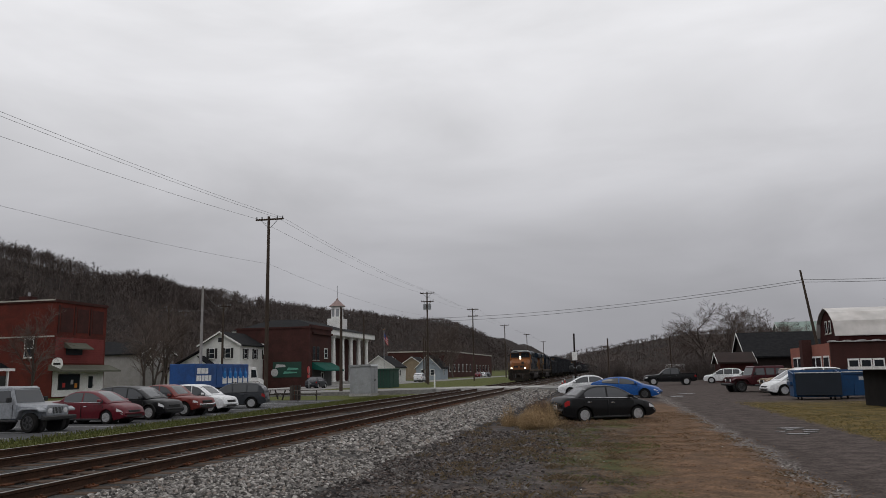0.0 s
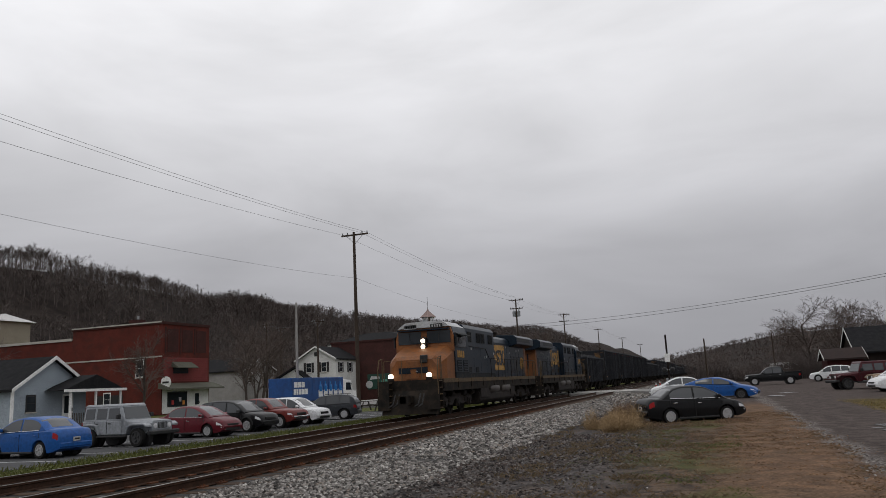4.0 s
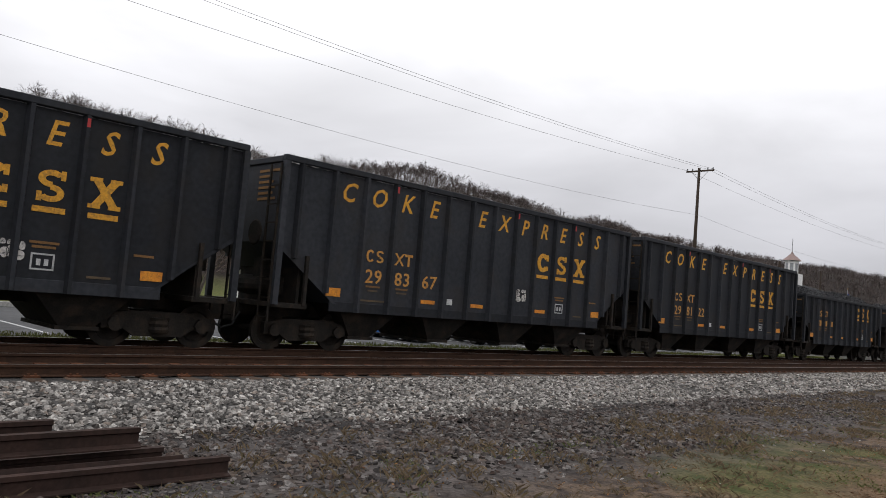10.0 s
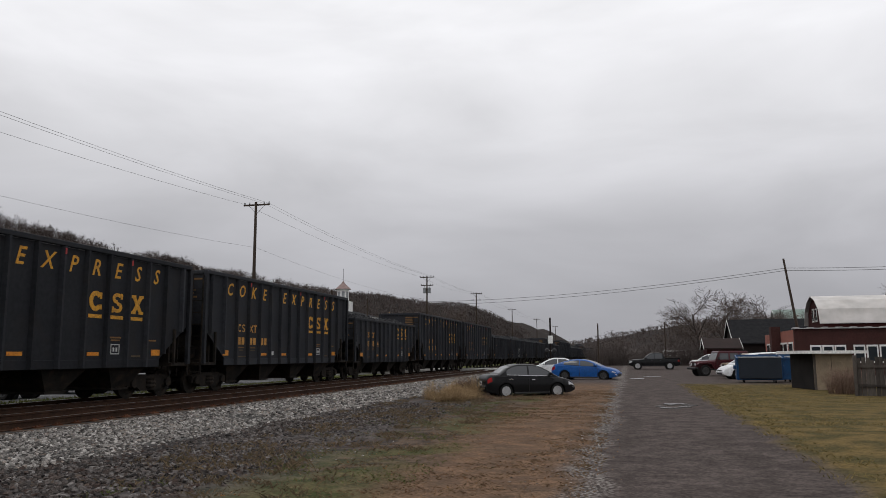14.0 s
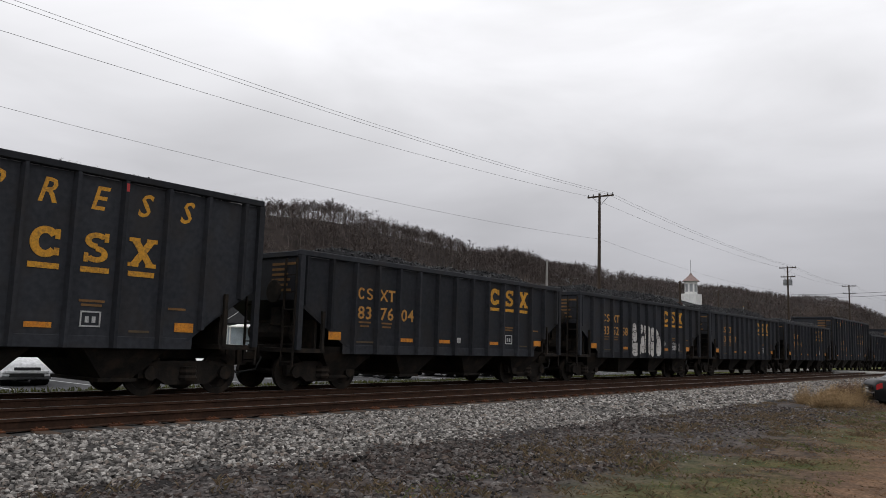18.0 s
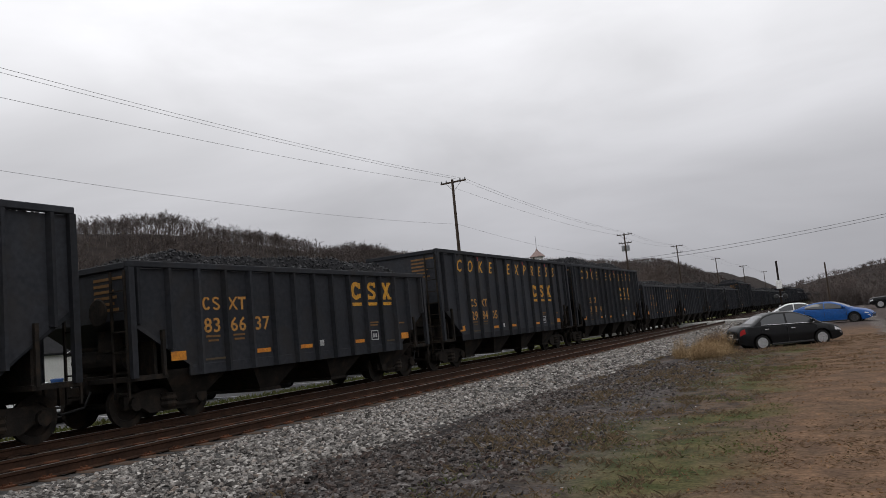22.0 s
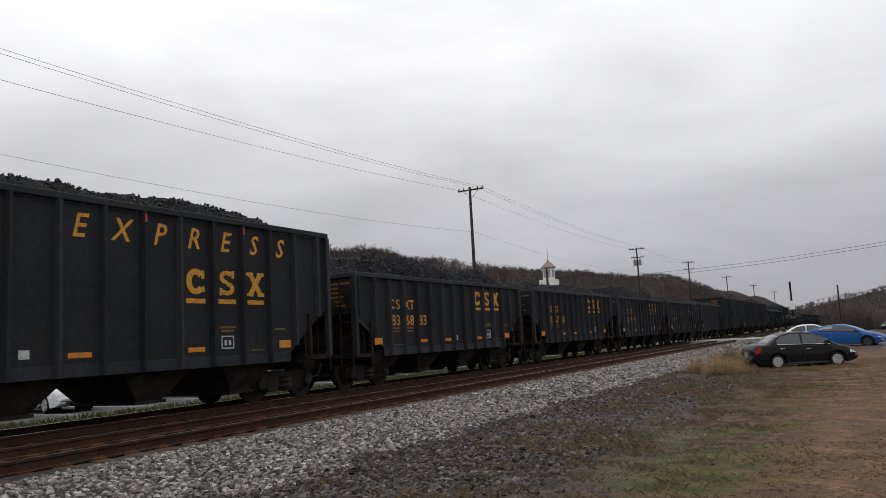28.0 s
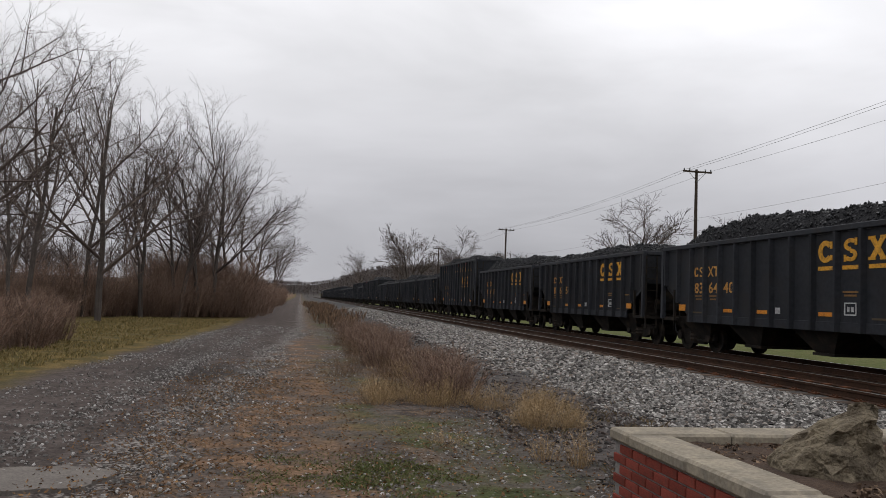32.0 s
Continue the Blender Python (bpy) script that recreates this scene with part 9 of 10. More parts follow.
part("sign_bracket", Shape().box(-0.05, 0.05, -0.07, 0.0, 2.7, 3.05), GALV, sig)
part("flasher_arm", Shape().box(-0.35, 0.35, -0.06, 0.06, 1.91, 1.99), GALV, sig)
part("control_box", Shape().box(-0.25, 0.25, 0.1, 0.5, 0.25, 1.3), GALV, sig, bevel=0.02)
for px, py, ph in ((-6.9, 66.2, 0.9), (-7.4, 79.0, 0.9), (-4.1, 80.5, 0.9)):
    mp_ = thing("marker_post", "red and white marker post by the crossing", "marker post", pose(px, py, 0), "marker posts")
    part("post", Shape().cyl((0, 0, -0.1), (0, 0, ph), 0.05, 8), WHITE_PAINT, mp_)
    part("red_band", Shape().cyl((0, 0, ph * 0.55), (0, 0, ph * 0.85), 0.054, 8), SIGN_RED, mp_)
wb_ = thing("bollard", "white upright marker beside the far track", "bollard", pose(-21.1, 80, 0))
part("post", Shape().cyl((0, 0, -0.1), (0, 0, 1.55), 0.08, 10).lathe([(0.08, 1.55), (0.06, 1.6), (0.01, 1.62)], 10), WHITE_PAINT, wb_, smooth=True)
for px, py, ph in ((6.0, 118, 6.5), (-3.0, 96, 5.5)):
    dp = thing("pole", "bare wooden pole beside the yard", "pole", pose(px, py, 0), "poles")
    part("shaft", Shape().cyl((0, 0, -0.2), (0, 0, ph), 0.11, 8, 0.08), WOOD_POLE, dp)

# ---------------------------------------------------------------- old rails and sleepers in the cinders
pile = thing("rail_pile", "pile of rusty old rails and split sleepers", "scrap pile", pose(-0.28, 0.05, 0))
RUSTY = surface("dark_old_rail", (0.024, 0.016, 0.014), (0.044, 0.026, 0.021), 0.5, 0.75, 0.1, 0.004, (0.02, 0.015, 0.013), 0.2, 0.5)
OLD_WOOD = surface("split_old_sleeper", (0.06, 0.043, 0.034), (0.025, 0.019, 0.017), 0.35, 0.95, 0.0, 0.012, (0.14, 0.09, 0.06), 0.12, 0.4, stretch=(1, 0.2, 1))
for x0, y0, z0, ang, ln, tip in ((-5.12, 2.35, 0.02, 1.0, 5.6, 0), (-5.36, 2.05, 0.10, 0.0, 5.4, 90), (-5.62, 1.98, 0.03, 2.0, 5.6, 0), (-5.9, 1.9, 0.12, -1.0, 5.0, 80), (-6.1, 1.2, 0.22, 1.5, 5.0, 0), (-5.5, 1.7, 0.235, 1.5, 5.0, 0)):
    part("old_rail", Shape().prism(RAIL_PROFILE, -ln, 0, "y"), RUSTY, pile, at=pose(x0, y0, z0, 0, tip, ang))
for x0, y0, z0, ang, ln in ((-6.35, 1.5, 0.0, 2, 2.6), (-6.75, 1.1, 0.0, 8, 2.6), (-7.15, 0.3, 0.0, 3, 2.5), (-6.5, 0.6, 0.17, -4, 2.6), (-7.5, 0.0, 0.0, -3, 2.6), (-6.9, -0.6, 0.18, 5, 2.6), (-7.8, -0.8, 0.02, 1, 2.6), (-6.2, -1.5, 0.16, 3, 2.6)):
    part("old_sleeper", Shape().hexa([(-0.11, -ln, 0), (0.12, -ln, 0), (0.11, -0.06, 0), (-0.1, 0, 0)], [(-0.1, -ln, 0.15), (0.11, -ln, 0.16), (0.1, 0.02, 0.14), (-0.11, -0.08, 0.16)]), OLD_WOOD, pile, at=pose(x0, y0, z0, 0, 0, ang), bevel=0.012)
part("splinter", Shape().hexa([(-0.04, -1.5, 0), (0.05, -1.5, 0), (0.02, 0, 0), (-0.01, 0, 0)], [(-0.04, -1.5, 0.05), (0.05, -1.5, 0.05), (0.02, 0, 0.02), (-0.01, 0, 0.02)]), OLD_WOOD, pile, at=pose(-6.3, 1.75, 0.17, 6, 0, 8))

# ---------------------------------------------------------------- brick planter with a boulder, crossing notice
COPING = surface("rough_stone_coping", (0.27, 0.235, 0.18), (0.19, 0.165, 0.13), 0.35, 0.95, 0.0, 0.012, (0.11, 0.10, 0.09), 0.15, 0.5)
PLANTER_BRICK = surface("planter_brick", (0.20, 0.045, 0.032), (0.15, 0.035, 0.026), 0.12, 0.9, 0.0, 0.003, (0.09, 0.04, 0.03), 0.05, 0.4, rand=0.25)
MORTAR = surface("grey_mortar", (0.2, 0.19, 0.18), (0.15, 0.145, 0.14), 0.2, 0.95)
SOIL = surface("brown_mulch", (0.075, 0.05, 0.036), (0.035, 0.025, 0.02), 0.25, 0.98, 0.0, 0.03, fine=0.02)
PX0, PX1, PY0, PY1, PT = -6.35, -3.97, -6.72, -2.9, 0.69
planter = thing("planter", "red brick planter with a pale stone coping", "planter")
for x0, x1, y0, y1 in ((PX1 - 0.22, PX1 - 0.012, PY0 + 0.012, PY1), (PX0 + 0.012, PX0 + 0.22, PY0 + 0.012, PY1), (PX0 + 0.22, PX1 - 0.22, PY0 + 0.012, PY0 + 0.22), (PX0 + 0.22, PX1 - 0.22, PY1 - 0.22, PY1 - 0.012)):
    part("core", Shape().box(x0, x1, y0, y1, -0.1, PT - 0.09), MORTAR, planter)
EB = shaped("brick", Shape().box(-0.1, 0.1, -0.01, 0.01, -0.03, 0.03), PLANTER_BRICK, bevel=0.004)
for row in range(8):
    zz = 0.04 + 0.0735 * row
    for k in range(int((PY1 - PY0) / 0.214)):
        yy = PY0 + 0.11 + 0.214 * k + (0.107 if row % 2 else 0)
        if yy < PY1 - 0.1:
            part("brick", EB, None, planter, at=pose(PX1 - 0.006, yy, zz, 0, 0, 90))
    for k in range(int((PX1 - PX0) / 0.214)):
        xx = PX0 + 0.11 + 0.214 * k + (0.107 if row % 2 else 0)
        if xx < PX1 - 0.1:
            part("brick", EB, None, planter, at=pose(xx, PY0 + 0.006, zz, 0, 0, 0))
rnd = random.Random(8)
for a, b, horizontal in [(PX1 - 0.30, None, False), (PX0 - 0.03, None, False), (None, PY0 - 0.03, True), (None, PY1 - 0.27, True)]:
    if not horizontal:
        n = 4
        for k in range(n):
            q = PY0 + 0.3 + (PY1 - PY0 - 0.6) / n * k
            part("coping_stone", Shape().box(a, a + 0.33, q + 0.004, q + (PY1 - PY0 - 0.6) / n - 0.004, PT - 0.09, PT + rnd.uniform(-0.006, 0.004)), COPING, planter, bevel=0.018)
    else:
        n = 3
        for k in range(n):
            q = PX0 - 0.03 + (PX1 - PX0 + 0.06) / n * k
            part("coping_stone", Shape().box(q + 0.004, q + (PX1 - PX0 + 0.06) / n - 0.004, b, b + 0.32, PT - 0.088, PT + rnd.uniform(-0.006, 0.006)), COPING, planter, bevel=0.018)
soil = Shape()
soil.grid(14, 20, lambda i, j: (PX0 + 0.2 + (PX1 - PX0 - 0.4) * i / 13, PY0 + 0.2 + (PY1 - PY0 - 0.4) * j / 19, 0.625 + 0.05 * noise.noise((i * 0.5, j * 0.5, 3))))
tagged(part("planter_soil", soil, SOIL, smooth=True), "dark brown mulch filling the planter", "soil")


def boulder(x, y, z, turn, long, deep, high, label):
    """A split rock: long low back, steep face under a peak at one end, a crease down its front."""
    s = Shape()
    n = 30
    rings = []
    for v, lo, hi, d in ((-0.12, 0.02, 1.0, 1.0), (0.08, 0.0, 1.0, 1.0), (0.2, 0.08, 0.99, 0.92), (0.34, 0.16, 0.98, 0.8), (0.46, 0.25, 0.965, 0.72), (0.56, 0.34, 0.96, 0.62), (0.66, 0.44, 0.96, 0.56), (0.75, 0.55, 0.955, 0.46), (0.85, 0.66, 0.95, 0.36), (0.95, 0.72, 0.94, 0.25), (1.0, 0.76, 0.92, 0.14)):
        ring = []
        for k in range(n):
            q = 2 * math.pi * k / n
            c, g = math.cos(q), math.sin(q)
            w = (abs(c) ** 2.6 + abs(g) ** 1.5) ** (-1 / 2.2)
            u = (lo + hi) / 2 + (hi - lo) / 2 * c * w
            e = deep / 2 * d * g * w * (1.12 if g < 0 and 0.45 < u < 0.72 else 0.94)
            j = Vector((u * 3.2, e * 7, v * 3.0))
            r = 0.034 * noise.noise(j * 1.7) + 0.034 * noise.noise(j * 4.1) + 0.018 * noise.noise(j * 10)
            ring.append(((u - 0.5) * long + r * c, e + r * g * 1.6, v * high + 0.03 * noise.noise((u * 6, e * 12, v * 5 + 2))))
        rings.append(ring)
    s.loft(rings)
    return tagged(part("boulder", s, ROCK, at=pose(x, y, z, 0, 0, turn)), label, "boulder")


ROCK = surface("brown_grey_rock", (0.2, 0.165, 0.115), (0.07, 0.056, 0.042), 0.16, 0.92, 0.0, 0.05, (0.3, 0.25, 0.18), 0.09, 0.5, fine=0.03)
boulder(-4.8, -5.52, 0.64, 143.5, 0.64, 0.5, 0.42, "rough brown-grey pointed boulder standing in the planter")
note = thing("crossing_notice", "small white and blue crossing notice on a post", "sign", pose(-4.12, -2.0, 0, 0, 0, 118))
part("post", Shape().box(-0.03, 0.03, 0.01, 0.05, -0.2, 2.02), GALV, note)
board = part("white_board", Shape().box(-0.14, 0.14, -0.008, 0.008, 1.68, 2.03), WHITE_PAINT, note, bevel=0.003)
for s in (-1, 1):
    part("cross_stroke", Shape().box(-0.085, 0.085, -0.004, 0.0, -0.016, 0.016), BLACK_TRIM, board, at=pose(0, -0.01, 1.9, 0, s * 45, 0))
for k in range(2):
    part("text_bar", Shape().box(-0.1, 0.1, -0.013, -0.009, 1.765 - 0.04 * k, 1.785 - 0.04 * k), BLACK_TRIM, board)
blue = part("blue_board", Shape().box(-0.1, 0.1, -0.008, 0.008, 1.5, 1.655), SIGN_BLUE, note, "blue emergency board")
for k in range(2):
    part("text_bar", Shape().box(-0.08, 0.08, -0.013, -0.009, 1.6 - 0.05 * k, 1.62 - 0.05 * k), WHITE_PAINT, blue)

# ---------------------------------------------------------------- trees, shrubs, weeds, grass
BARK = surface("grey_brown_bark", (0.088, 0.074, 0.066), (0.052, 0.043, 0.039), 0.4, 0.95, 0.0, 0.01, (0.14, 0.125, 0.112), 0.2, 0.4, rand=0.15)
TWIG = island("brown_twigs", ((0.06, 0.048, 0.044), (0.10, 0.079, 0.07), (0.14, 0.112, 0.097)), 0.95)
SHRUB = island("russet_shrub_twigs", ((0.16, 0.105, 0.08), (0.23, 0.15, 0.112), (0.11, 0.08, 0.066), (0.3, 0.21, 0.155)), 0.95)
WOODLAND = island("winter_woods", ((0.06, 0.049, 0.046), (0.092, 0.076, 0.071), (0.138, 0.117, 0.108), (0.072, 0.056, 0.05)), 0.95)
STRAW = island("dry_straw", ((0.24, 0.165, 0.085), (0.36, 0.255, 0.14), (0.16, 0.105, 0.055), (0.45, 0.33, 0.195)), 0.95)
TUFT = island("faded_tufts", ((0.2, 0.148, 0.094), (0.1, 0.072, 0.047), (0.15, 0.112, 0.068), (0.07, 0.058, 0.034)), 0.95)
DEAD_WEED = island("dark_dead_weeds", ((0.15, 0.095, 0.06), (0.09, 0.06, 0.042), (0.23, 0.152, 0.095), (0.065, 0.045, 0.035)), 0.95)
TURF = island("winter_turf", ((0.18, 0.114, 0.069), (0.12, 0.078, 0.048), (0.25, 0.169, 0.107), (0.144, 0.09, 0.055), (0.106, 0.087, 0.048)), 0.95)
LAWN_TURF = island("lawn_turf", ((0.2, 0.15, 0.062), (0.085, 0.076, 0.029), (0.27, 0.205, 0.095), (0.12, 0.098, 0.04)), 0.95)
GREEN_TURF = island("green_weeds", ((0.075, 0.09, 0.03), (0.11, 0.125, 0.045), (0.065, 0.072, 0.026), (0.14, 0.13, 0.06)), 0.9)


def side_way(d, r, angle):
    """A direction that leaves d by an angle, to a random side."""
    q = d.cross(Vector((r.uniform(-1, 1), r.uniform(-1, 1), r.uniform(-1, 1)))).normalized()
    return (d * math.cos(angle) + q * math.sin(angle)).normalized()


def grow(out, r, p, d, length, rad, level, last, kids, bend, least=0.007):
    pts, rads = [p.copy()], [rad]
    seg = (5, 4, 3, 2, 1)[level]
    tip = rad * (0.35 if level < last else 0.25)
    q, e = p.copy(), d.copy()
    for i in range(seg):
        e = (e + Vector((r.uniform(-1, 1), r.uniform(-1, 1), r.uniform(-0.6, 1.0))) * bend).normalized()
        q = q + e * (length / seg)
        pts.append(q.copy())
        rads.append(rad + (tip - rad) * (i + 1) / seg)
    out[0 if level == 0 else 1].tube([tuple(v) for v in pts], rads, (8, 6, 4, 3, 3)[level], caps=False)
    if level >= last:
        return
    for k in range(kids[level]):
        u = (0.22 if level == 0 else 0.15) + (0.78 if level == 0 else 0.85) * (k + r.random()) / kids[level]
        f = min(u, 0.999) * seg
        i = int(f)
        at = pts[i].lerp(pts[i + 1], f - i)
        rr = (rads[i] + (rads[i + 1] - rads[i]) * (f - i)) * r.uniform(0.5, 0.75)
        grow(out, r, at, side_way((pts[i + 1] - pts[i]).normalized(), r, math.radians(r.uniform(22, 52))), length * r.uniform(0.42, 0.68) * (1.15 - 0.45 * u), max(rr, least), level + 1, last, kids, bend, least)


def tree_meshes(seed, h, kids=(8, 7, 6, 4), last=4, stems=1, rad=0.15, least=0.007):
    r = random.Random(seed)
    trunk, crown = Shape(), Shape()
    for s in range(stems):
        a = r.uniform(0, 6.28)
        lean = 0.08 if stems == 1 else 0.28
        d = Vector((math.cos(a) * lean * r.random(), math.sin(a) * lean * r.random(), 1)).normalized()
        off = Vector((math.cos(a), math.sin(a), 0)) * (0.0 if stems == 1 else 0.22)
        grow((trunk, crown), r, off + Vector((0, 0, -0.15)), d, h * (0.86 if s == 0 else r.uniform(0.6, 0.85)), rad * (1 if s == 0 else 0.75), 0, last, kids, 0.10, least)
    return shaped("trunk", trunk, BARK, True), shaped("crown", crown, TWIG)


TREES = [tree_meshes(1, 12.0, least=0.0045), tree_meshes(2, 12.0, stems=2, least=0.0045), tree_meshes(3, 10.0, (9, 7, 5, 4), least=0.0045), tree_meshes(4, 10.0, (8, 7, 6, 3), stems=2, rad=0.12, least=0.0045), tree_meshes(5, 9.0, (9, 8, 6, 4), rad=0.13, least=0.0045), tree_meshes(6, 10.0, (9, 7, 6), 3), tree_meshes(9, 10.0, (10, 8, 5), 3, 2), tree_meshes(12, 10.0, (11, 8, 6, 3), 4, 1, 0.2, 0.016), tree_meshes(14, 10.0, (12, 8, 6, 3), 4, 2, 0.17, 0.016)]


def bare_tree(x, y, h, k, turn, label="leafless winter tree with dark spreading branches", z=0.0, wide=1.0):
    base = (12.0, 12.0, 10.0, 10.0, 9.0, 10.0, 10.0, 10.0, 10.0)[k]
    t = thing("tree", label, "tree", pose(x, y, z, 0, 0, turn), "bare trees")
    s = h / base
    for name, me in zip(("trunk", "crown"), TREES[k]):
        part(name, me, None, t, at=Matrix.Diagonal((s * wide, s * wide, s, 1)))
    return t


rnd = random.Random(77)
for x, y, h, k in ((7.9, -23.5, 7.6, 2), (9.8, -28, 10.2, 2), (8.9, -33, 10.2, 3), (7.4, -38.5, 11, 4), (9.5, -44, 11, 0), (6.9, -45, 10.5, 3), (5.4, -47, 11, 1), (4.4, -48.5, 10, 2), (3.5, -49.5, 10.5, 4), (3.2, -54, 9.5, 0), (5.0, -53, 10, 3), (2.9, -62, 9, 4), (2.5, -73, 9, 2), (1.4, -95, 9, 3), (14.5, -47, 11, 1)):
    bare_tree(x, y, h, k, rnd.uniform(0, 360), "leafless roadside tree with dark forked branches")
for x, y, h, k in ((-58, 84, 9, 2), (-61, 92, 10, 0), (-63, 76, 9, 4), (-66, 98, 10, 3), (-56, 63, 7, 2), (-45, 190, 12, 1), (-50, 232, 13, 0), (-70, 120, 10, 2), (-75, 60, 10, 4), (-82, 40, 11, 1)):
    bare_tree(x, y, h, 7 + k % 2, rnd.uniform(0, 360), "leafless tree behind the town houses")
for x, y, h, k in ((11.5, 122, 13.5, 0), (15.5, 126, 14, 1), (20.5, 124, 12.5, 2), (24, 128, 11, 3), (8.5, 131, 9, 4), (40, 108, 12, 1), (44, 112, 12, 2), (38, 120, 13, 0), (-1.5, 190, 9, 4)):
    bare_tree(x, y, h * 0.68, 7 + k % 2, rnd.uniform(0, 360), "leafless wide-crowned tree beyond the yard", wide=1.45)
for x, y, h, k, wide in ((-65.5, -104, 13.6, 8, 1.2), (-50, -109, 15.4, 7, 1.25), (-26, -168, 14.6, 8, 1.15), (-36.5, -160, 13.6, 7, 1.15), (-20.5, -249, 14.5, 4, 1.2), (-22.5, -262, 14, 2, 1.2), (-60, -150, 9, 4, 1.4), (-64, -175, 10, 5, 1.4), (-58, -205, 10, 6, 1.4), (-62, -240, 11, 2, 1.4), (-55, -290, 11, 5, 1.4)):
    bare_tree(x, y, h, k, rnd.uniform(0, 360), "leafless tree beyond the railway line", wide=wide)


def shrub_mesh(seed, w, h, stems, twigs, material):
    r = random.Random(seed)
    s = Shape()
    for k in range(stems):
        a, q = r.uniform(0, 6.28), r.random() ** 0.6 * w * 0.6
        p = Vector((math.cos(a) * q, math.sin(a) * q, -0.05))
        d = Vector((math.cos(a) * r.uniform(0, 0.5), math.sin(a) * r.uniform(0, 0.5), 1)).normalized()
        ln = h * r.uniform(0.6, 1.05) * (1 - 0.35 * (q / w))
        e = (d + Vector((r.uniform(-1, 1), r.uniform(-1, 1), 0)) * 0.3).normalized()
        mid, tip = p + d * ln * 0.55, p + d * ln * 0.55 + e * ln * 0.5
        s.tube([p, mid, tip], [0.013, 0.009, 0.004], 3, False)
        for j in range(twigs):
            u = r.uniform(0.15, 1)
            b = p.lerp(mid, u / 0.55) if u < 0.55 else mid.lerp(tip, (u - 0.55) / 0.45)
            g = side_way(e, r, r.uniform(0.4, 1.0)) * ln * r.uniform(0.15, 0.32)
            m = side_way(g.normalized(), r, 1.57) * 0.006
            s.add([b - m, b + m, b + g], [(0, 1, 2)])
            s.add([b + g * 0.4 - m * 0.7, b + g * 0.4 + m * 0.7, b + g * 0.4 + side_way(g.normalized(), r, 0.7) * g.length * 0.6], [(0, 1, 2)])
    return shaped("stems", s, material)


THICKET = [shrub_mesh(31 + k, 1.8, 2.8, 140, 15, SHRUB) for k in range(3)]
DARK_BRUSH = shrub_mesh(37, 1.8, 2.8, 140, 15, WOODLAND)
BUSHES = [shrub_mesh(41 + k, 1.0, 1.35, 150, 12, SHRUB) for k in range(2)]
for k in range(36):
    u = (k % 24) / 23
    x, y = 2.6 + 9.5 * u + rnd.uniform(-0.4, 0.4), -52 + 9 * u + rnd.uniform(-1.2, 1.2) - 3.0 * (k > 23)
    t = thing("shrub", "tangled brown leafless thicket under the trees", "shrub", pose(x, y, 0, 0, 0, rnd.uniform(0, 360)), "thicket")
    part("brushwood", THICKET[k % 3], None, t, at=Matrix.Diagonal((1.2, 1.2, rnd.uniform(0.5, 1.35) + 0.35 * (k > 23), 1)))
for k in range(14):
    t = thing("shrub", "tangled brown leafless thicket beside the lane", "shrub", pose(1.9 + rnd.uniform(-0.3, 0.9) - 0.02 * k, -56 - 5.5 * k, 0, 0, 0, rnd.uniform(0, 360)), "thicket")
    part("brushwood", THICKET[k % 3], None, t)
for k in range(16):
    x, y = 4.8 + (k % 4) * 1.25 + rnd.uniform(-0.4, 0.4), -19.5 - (k // 4) * 1.9 + rnd.uniform(-0.6, 0.6) - 0.7 * (k % 4)
    t = thing("shrub", "low russet brown dead bush on the verge", "shrub", pose(x + 0.6, y, 0, 0, 0, rnd.uniform(0, 360)), "low bushes")
    part("brushwood", BUSHES[k % 2], None, t, at=Matrix.Diagonal((1.2, 1.2, rnd.uniform(0.8, 1.15), 1)))
for k in range(12):
    t = thing("shrub", "brown leafless undergrowth behind the trees", "shrub", pose(12 + 1.9 * k, -30 - 1.2 * k + rnd.uniform(-2, 2), 0, 0, 0, rnd.uniform(0, 360)), "undergrowth")
    part("brushwood", THICKET[k % 3], None, t, at=Matrix.Diagonal((1.3, 1.3, 1.0, 1)))
for k in range(16):
    t = thing("shrub", "dark brown leafless brush at the far edge of the yard", "shrub", pose(-4 + 1.5 * k + rnd.uniform(-0.6, 0.6), 118 + rnd.uniform(-3, 6), 0, 0, 0, rnd.uniform(0, 360)), "brush behind the yard")
    part("brushwood", DARK_BRUSH, None, t, at=Matrix.Diagonal((1.5, 1.5, rnd.uniform(0.8, 1.5), 1)))
for k in range(11):
    t = thing("shrub", "dark brown dead weed bush along the track", "shrub", pose(-3.9 + rnd.uniform(-0.5, 0.4), -13.2 - 2.0 * k + rnd.uniform(-0.5, 0.5), 0, 0, 0, rnd.uniform(0, 360)), "weed bushes")
    part("brushwood", BUSHES[k % 2], None, t, at=Matrix.Diagonal((0.75, 0.75, rnd.uniform(0.42, 0.62), 1)))
for x, y in ((8.75, 31.9), (9.3, 32.4)):
    t = thing("shrub", "grey-brown leafless bush by the fence corner", "shrub", pose(x, y, 0, 0, 0, x * 70), "bushes by the fence")
    part("brushwood", BUSHES[0], None, t, at=Matrix.Diagonal((0.8, 0.8, 0.8, 1)))

MULCH = island("mulch_chips", ((0.12, 0.075, 0.05), (0.07, 0.045, 0.032), (0.2, 0.14, 0.095), (0.045, 0.03, 0.022)), 0.95)
